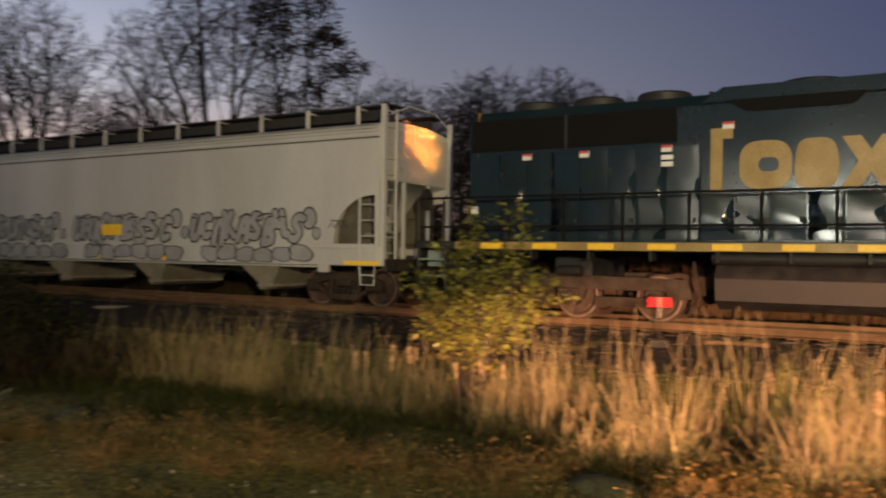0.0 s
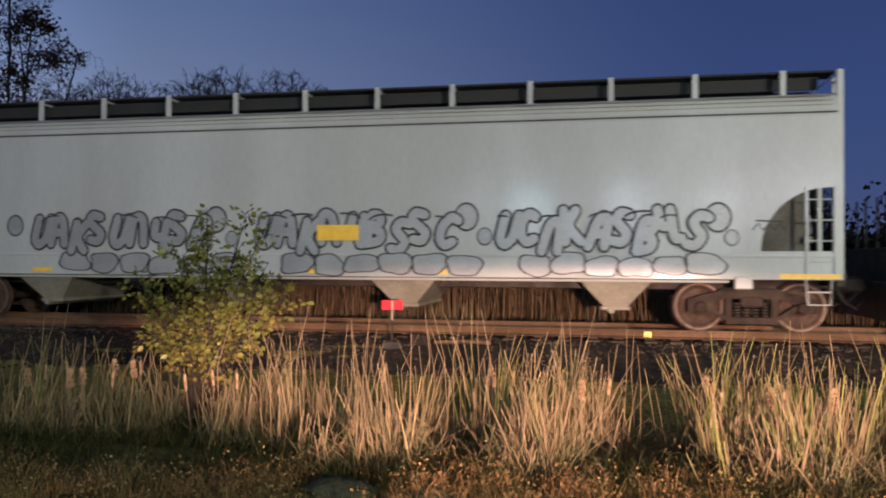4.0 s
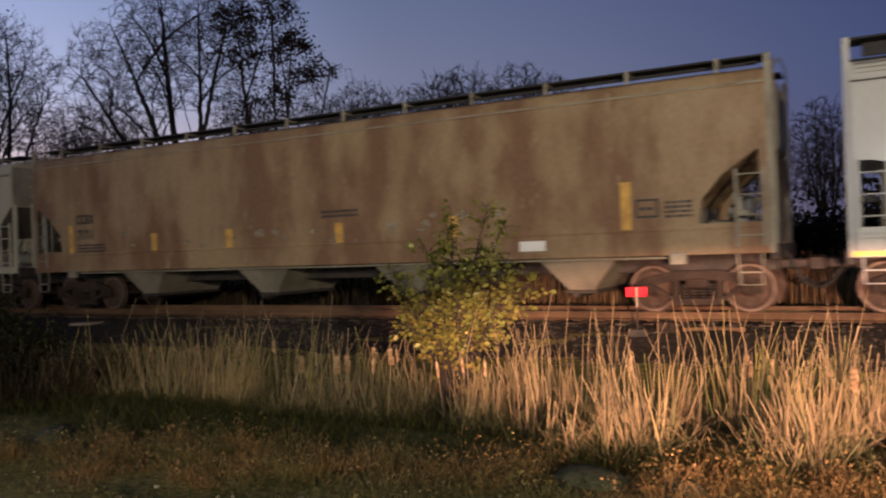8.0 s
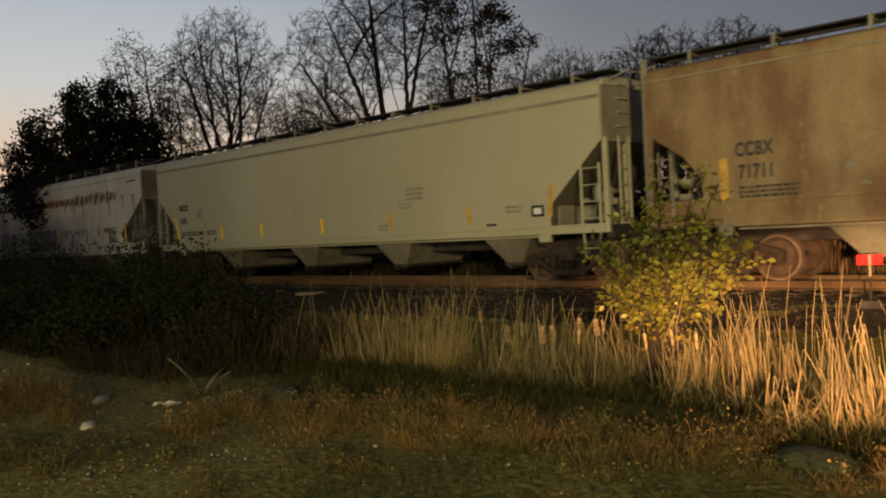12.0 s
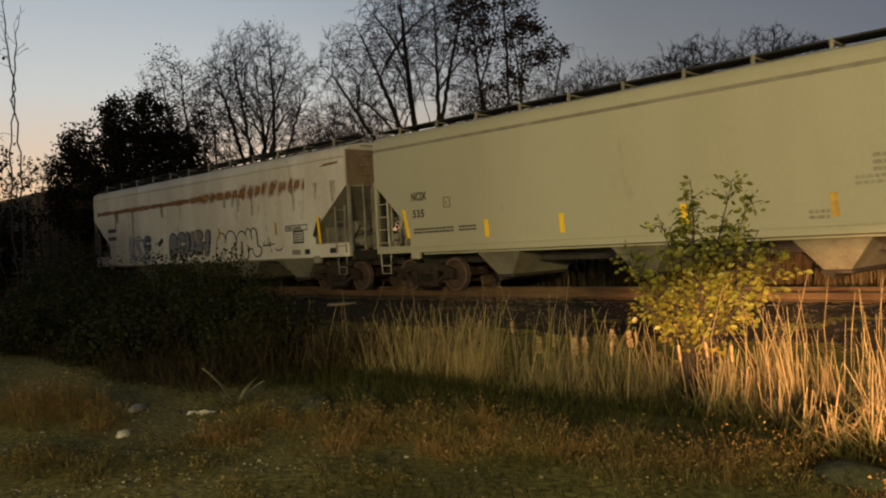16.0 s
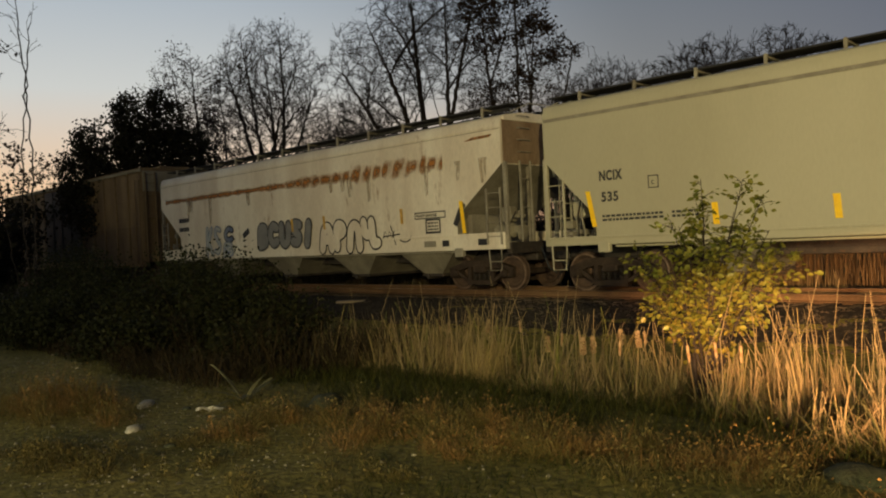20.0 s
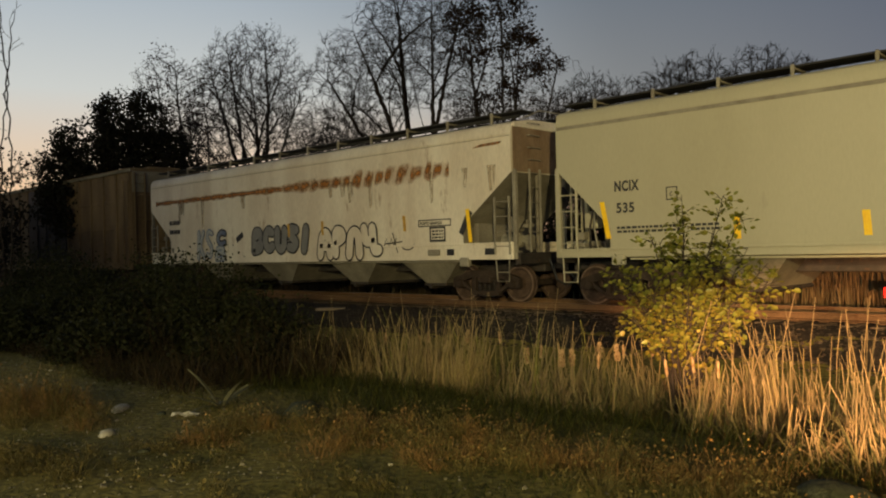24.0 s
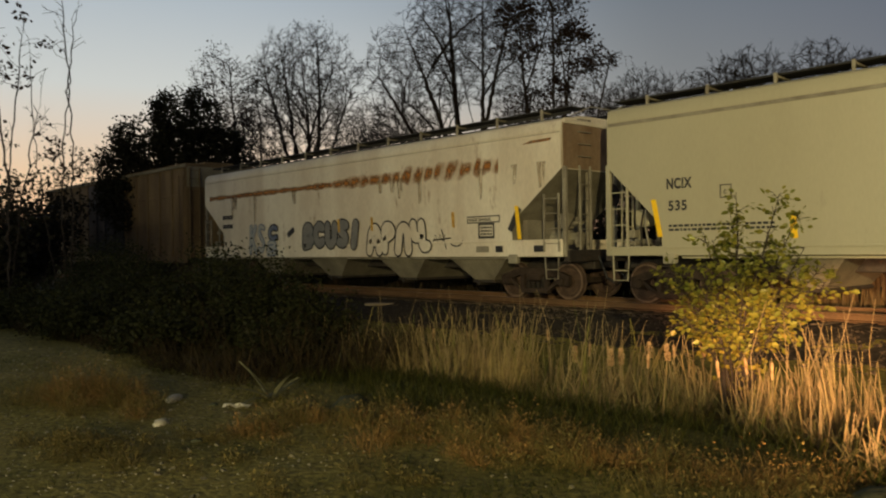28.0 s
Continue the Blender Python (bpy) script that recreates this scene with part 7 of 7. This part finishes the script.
M_BUSH_YELLOW_P = material("yellow_bush_leaf", (0.37, 0.275, 0.05), (0.28, 0.245, 0.042), 0.5, 0, 6, 60, 0.3, 0.05, piece=0.3)
build_bush()


def build_marker():
    mk = tagged(new("track_marker"), "red reflective plate on a short steel post beside the rail", "marker sign")
    x, y = -3.84, 14.3
    mk.matrix_basis = pose(x, y, ground_z(x, y), 0, 0, 14)
    z = -ground_z(x, y)
    part("post", Shape().box(-0.018, 0.018, 0.0, 0.03, -0.15, z + 0.86, 0.004), M_TRUCK, mk, "rusty steel post")
    for x0, x1 in ((-0.19, -0.022), (0.022, 0.19)):
        part("plate", Shape().box(x0, x1, -0.012, 0.0, z + 0.69, z + 0.86, 0.004), M_RED, mk, "bright red square plate")
    part("post_strap", Shape().box(-0.021, 0.021, -0.014, -0.004, z + 0.5, z + 0.865, 0.003), M_PALE, mk, "pale strap down the post")
    part("foot", Shape().box(-0.16, 0.16, -0.1, 0.12, -0.06, 0.12, 0.02), M_STEEL_DARK, mk)
    bx = tagged(new("rail_stop_block"), "rusty steel block fixed beside the rail", "steel block")
    bx.matrix_basis = pose(-3.42, 14.65, ground_z(-3.42, 14.65), 0, 0, 4)
    part("block", Shape().box(-0.16, 0.16, -0.12, 0.12, -0.05, 0.2, 0.03), M_TRUCK, bx)
    part("lug", Shape().turned("y", (0.02, 0, 0.14), [(-0.17, 0.05), (-0.11, 0.07)], 12), M_TRUCK, bx)
    lv = tagged(new("switch_rod"), "rusty steel rod lying in the ballast", "steel rod")
    lv.matrix_basis = pose(-2.6, 14.5, ground_z(-2.6, 14.5) + 0.05)
    part("rod", Shape().tube([(-0.5, 0, 0.03), (0.1, 0.05, 0.05), (0.5, 0.02, 0.04)], 0.035, 8), M_RAIL, lv)
    part("eye", Shape().turned("y", (0.5, 0.02, 0.04), [(-0.04, 0.05), (0.04, 0.05)], 12), M_RAIL, lv)
    pl = tagged(new("plank"), "pale plank lying on the ballast shoulder", "plank")
    pl.matrix_basis = pose(-18.5, 14.3, ground_z(-18.5, 14.3) + 0.03, 6, 0, 40)
    part("board", Shape().box(-0.42, 0.42, -0.1, 0.1, -0.02, 0.04, 0.008), M_PALE, pl)


build_marker()

# ---------------------------------------------------------------- foreground


M_ROSETTE = leafy("grey_green_weed_leaves", (0.15, 0.16, 0.085), (0.2, 0.185, 0.105))


def build_foreground():
    rng = random.Random(70)
    grass, dead, drab = Shape(), Shape(), Shape()
    for i in range(52000):
        x, y = rng.uniform(-13, 3.8), rng.uniform(1.4, 7.4)
        g = 0.55 + 1.0 * noise.noise((x * 0.7, y * 0.7, 12.0))
        bare = x < -5.2 and y < 4.3
        belt = y > (5.2 if x < -4 else 5.6)
        if rng.random() > (g * 0.1 if bare else g + 0.35 if belt else g):
            continue
        h = rng.uniform(0.08, 0.26) if belt else rng.uniform(0.025, 0.09)
        blade(grass, rng, (x, y, ground_z(x, y)), h, rng.uniform(0.005, 0.011), rng.uniform(0.2, 1.3), rng.uniform(0, 6.28), 0, 0.7, 4)
    # dead weeds: low fluffy mounds of fine stems along the lip of the ditch
    mounds = []
    for i in range(230):
        x = -6.9 + 8.9 * rng.random()
        y = 4.15 + 1.75 * min(max((x + 7.0) / 8.0, 0), 1) + rng.gauss(0, 0.36)
        # the flat stones and the weed rosette lie clear
        if abs(x + 1.8) < 0.3 and y > 4.9 or abs(x + 6.8) < 0.4 and y > 4.35:
            continue
        mounds.append((x, y, rng.uniform(0.14, 0.34), rng.uniform(0.1, 0.22), rng.random() < 0.5))
    for i in range(30):
        mounds.append((-8.9 + rng.gauss(0, 0.55), 3.0 + rng.gauss(0, 0.26), rng.uniform(0.3, 0.55), 0.17, rng.random() < 0.4))
    for i in range(24):
        mounds.append((-6.75 + rng.gauss(0, 0.32), 2.15 + rng.gauss(0, 0.14), rng.uniform(0.1, 0.22), 0.15, False))
    for i in range(26):
        mounds.append((rng.uniform(-6.8, -4.0), rng.uniform(2.6, 3.7), rng.uniform(0.06, 0.12), 0.16, False))
    for cx, cy, h, spread, orange in mounds:
        for k in range(110):
            a, r = rng.uniform(0, 6.28), abs(rng.gauss(0, spread))
            x, y = cx + r * math.cos(a), cy + r * math.sin(a) * 0.8
            top = h * max(0.25, 1 - 0.5 * (r / spread) ** 2) * rng.uniform(0.5, 1.2)
            blade(dead if orange else drab, rng, (x, y, ground_z(x, y) - 0.01), top * 1.1, rng.uniform(0.0025, 0.0055), rng.uniform(0.1, 1.1), a + rng.gauss(0, 0.8), rng.uniform(0.4, 2.6), rng.uniform(0.3, 0.8), 5)
            if k % 2:
                # a shrivelled leaf near the top of a stem
                p = Vector((x + rng.gauss(0, 0.03), y + rng.gauss(0, 0.03), ground_z(x, y) + top * rng.uniform(0.5, 1.0)))
                d, w = Vector((rng.gauss(0, 1), rng.gauss(0, 1), rng.gauss(0, 0.6))).normalized() * rng.uniform(0.012, 0.032), rng.uniform(0.004, 0.009)
                q = sideways(rng, d.normalized()) * w
                (dead if orange else drab).add([p, p + d * 0.5 + q, p + d, p + d * 0.5 - q + Vector((0, 0, 0.004))], [(0, 1, 2), (0, 2, 3)])
    tagged(part("grass", grass, M_GRASS), "thin short green grass", "grass", kind="stuff")
    tagged(part("dead_weeds", dead, M_DEAD), "matted orange-brown dead weeds", "weeds", kind="stuff")
    tagged(part("dry_weeds", drab, M_DEAD_OLIVE), "low olive-brown withered weeds", "weeds", kind="stuff")
    # gravel and stones
    grav = Shape()
    for i in range(3600):
        x, y = rng.uniform(-14, -1.5), rng.uniform(1.5, 4.8)
        if rng.random() > (1.0 if x < -5 else 0.3):
            continue
        sz = rng.uniform(0.008, 0.024) if rng.random() < 0.97 else rng.uniform(0.03, 0.05)
        grav.add(*rock(rng, (x, y, ground_z(x, y) + sz * 0.1), sz, 0.6))
    tagged(part("gravel", grav, M_GRAVEL), "scattered pale gravel on bare earth", "gravel", kind="stuff")
    for name, label, x, y, sx, sy, sz, mat, seed in (
            ("flat_stone", "flat mossy grey stone set in the grass", -1.83, 5.42, 0.6, 0.42, 0.15, M_STONE, 1), ("flat_stone", "flat mossy grey stone set in the grass", -1.15, 5.3, 0.36, 0.26, 0.16, M_STONE, 2),
            ("flat_stone", "flat grey stone slab at the ditch edge", -6.93, 4.95, 0.66, 0.34, 0.16, M_STONE, 3), ("stone", "pale round stone on bare earth", -7.27, 3.07, 0.2, 0.13, 0.07, M_LITTER, 4),
            ("stone", "pale stone at the edge of the weeds", -8.33, 3.66, 0.36, 0.15, 0.07, M_LITTER, 5), ("stone", "small grey stone on bare earth", -7.9, 3.9, 0.15, 0.1, 0.035, M_STONE, 6),
            ("stone", "small grey stone on bare earth", -8.9, 3.5, 0.18, 0.12, 0.05, M_STONE, 7), ("stone", "small grey stone on bare earth", -6.4, 3.0, 0.1, 0.08, 0.035, M_STONE, 8)):
        s, r2 = Shape(), random.Random(seed + 80)
        rings, n = [(-0.5, 0.8), (-0.1, 1.0), (0.25, 0.92), (0.5, 0.62), (0.6, 0.2)], 12
        for k, (zz, rr) in enumerate(rings):
            for j in range(n):
                a = 6.283 * j / n
                q = rr * r2.uniform(0.85, 1.12)
                s.v.append((q * math.cos(a) * sx * 0.5, q * math.sin(a) * sy * 0.5, zz * sz * r2.uniform(0.9, 1.1)))
        for k in range(len(rings) - 1):
            s.f += [(k * n + j, k * n + (j + 1) % n, k * n + n + (j + 1) % n, k * n + n + j) for j in range(n)]
        s.f += [tuple(range(n - 1, -1, -1)), tuple(range((len(rings) - 1) * n, len(rings) * n))]
        ob = tagged(part(name, s, mat, smooth=True), label, "stone")
        ob.matrix_basis = pose(x, y, ground_z(x, y) + sz * 0.1, 0, 0, r2.uniform(0, 360))
    lit = tagged(new("litter"), "crumpled white scrap lying on the earth", "litter")
    lit.matrix_basis = pose(-7.58, 4.0, ground_z(-7.58, 4.0) + 0.012, 0, 0, 25)
    s = Shape()
    for j in range(4):
        for i in range(8):
            s.v.append((-0.15 + 0.3 * i / 7, -0.05 + 0.1 * j / 3, rng.uniform(0.0, 0.05)))
    s.f = [(j * 8 + i, j * 8 + i + 1, j * 8 + 9 + i, j * 8 + 8 + i) for j in range(3) for i in range(7)]
    part("scrap", s, M_LITTER, lit)
    # a broad-leaved weed rosette
    ros = tagged(new("weed_rosette"), "grey-green broad-leaved weed with pointed leaves", "weed")
    ros.matrix_basis = pose(-7.75, 4.5, ground_z(-7.75, 4.5))
    for i in range(9):
        s = Shape()
        a = 6.283 * i / 9 + rng.uniform(-0.2, 0.2)
        blade(s, rng, (0, 0, 0.0), rng.uniform(0.34, 0.6), 0.075, rng.uniform(0.6, 1.5), a, 0, 0.7, 5)
        part("leaf", s, M_ROSETTE, ros)
    # low shrubs beside the ditch, their dark leaves coloured darker still for shade
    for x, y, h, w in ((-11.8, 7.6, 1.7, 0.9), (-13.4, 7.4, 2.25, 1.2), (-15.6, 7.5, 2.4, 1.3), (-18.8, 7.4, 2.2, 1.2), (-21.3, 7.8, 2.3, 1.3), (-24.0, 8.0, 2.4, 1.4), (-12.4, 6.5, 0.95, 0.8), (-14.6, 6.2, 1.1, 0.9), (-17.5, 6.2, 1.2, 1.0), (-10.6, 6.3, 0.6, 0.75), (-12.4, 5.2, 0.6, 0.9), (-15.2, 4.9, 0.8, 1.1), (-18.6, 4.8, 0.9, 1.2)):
        sh = tagged(new("low_shrub"), "dark leafy shrub beside the ditch, coloured darker for shade", "shrub")
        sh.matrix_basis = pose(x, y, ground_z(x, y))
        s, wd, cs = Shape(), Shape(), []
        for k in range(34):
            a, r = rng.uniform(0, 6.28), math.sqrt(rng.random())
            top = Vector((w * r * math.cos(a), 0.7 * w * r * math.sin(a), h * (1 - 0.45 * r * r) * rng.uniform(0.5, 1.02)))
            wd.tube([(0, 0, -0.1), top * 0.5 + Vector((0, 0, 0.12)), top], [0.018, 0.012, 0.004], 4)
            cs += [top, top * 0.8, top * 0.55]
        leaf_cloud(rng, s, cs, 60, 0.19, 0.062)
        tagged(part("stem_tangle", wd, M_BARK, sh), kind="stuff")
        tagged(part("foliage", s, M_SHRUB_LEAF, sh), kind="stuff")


M_GRAVEL = material("pale_gravel", (0.3, 0.27, 0.18), (0.15, 0.135, 0.085), 0.9, 0, 5, 60, 0.5, 0.3, island=0.7)
build_foreground()

# ---------------------------------------------------------------- motion


def rolled(t):
    for (a, va), (b, vb) in zip(ROLLED, ROLLED[1:]):
        if t <= b:
            return va + (vb - va) * (t - a) / (b - a)
    return ROLLED[-1][1]


def motions():
    """The train rolls along the track and slows to a stop; every wheelset turns with the way rolled."""
    for car, u in CARS:
        walk(car, [(t, pose(s + u, TRACK_Y, RAIL_TOP)) for t, s in ROLLED])
    times = [i * 4 / 30 for i in range(170)] + [28.0]
    turns = [math.degrees((rolled(t) - rolled(0)) / 0.457) for t in times]
    for ws, x in WHEELSETS:
        walk(ws, [(t, pose(x, 0, 0.457, 0, a, 0)) for t, a in zip(times, turns)])


motions()
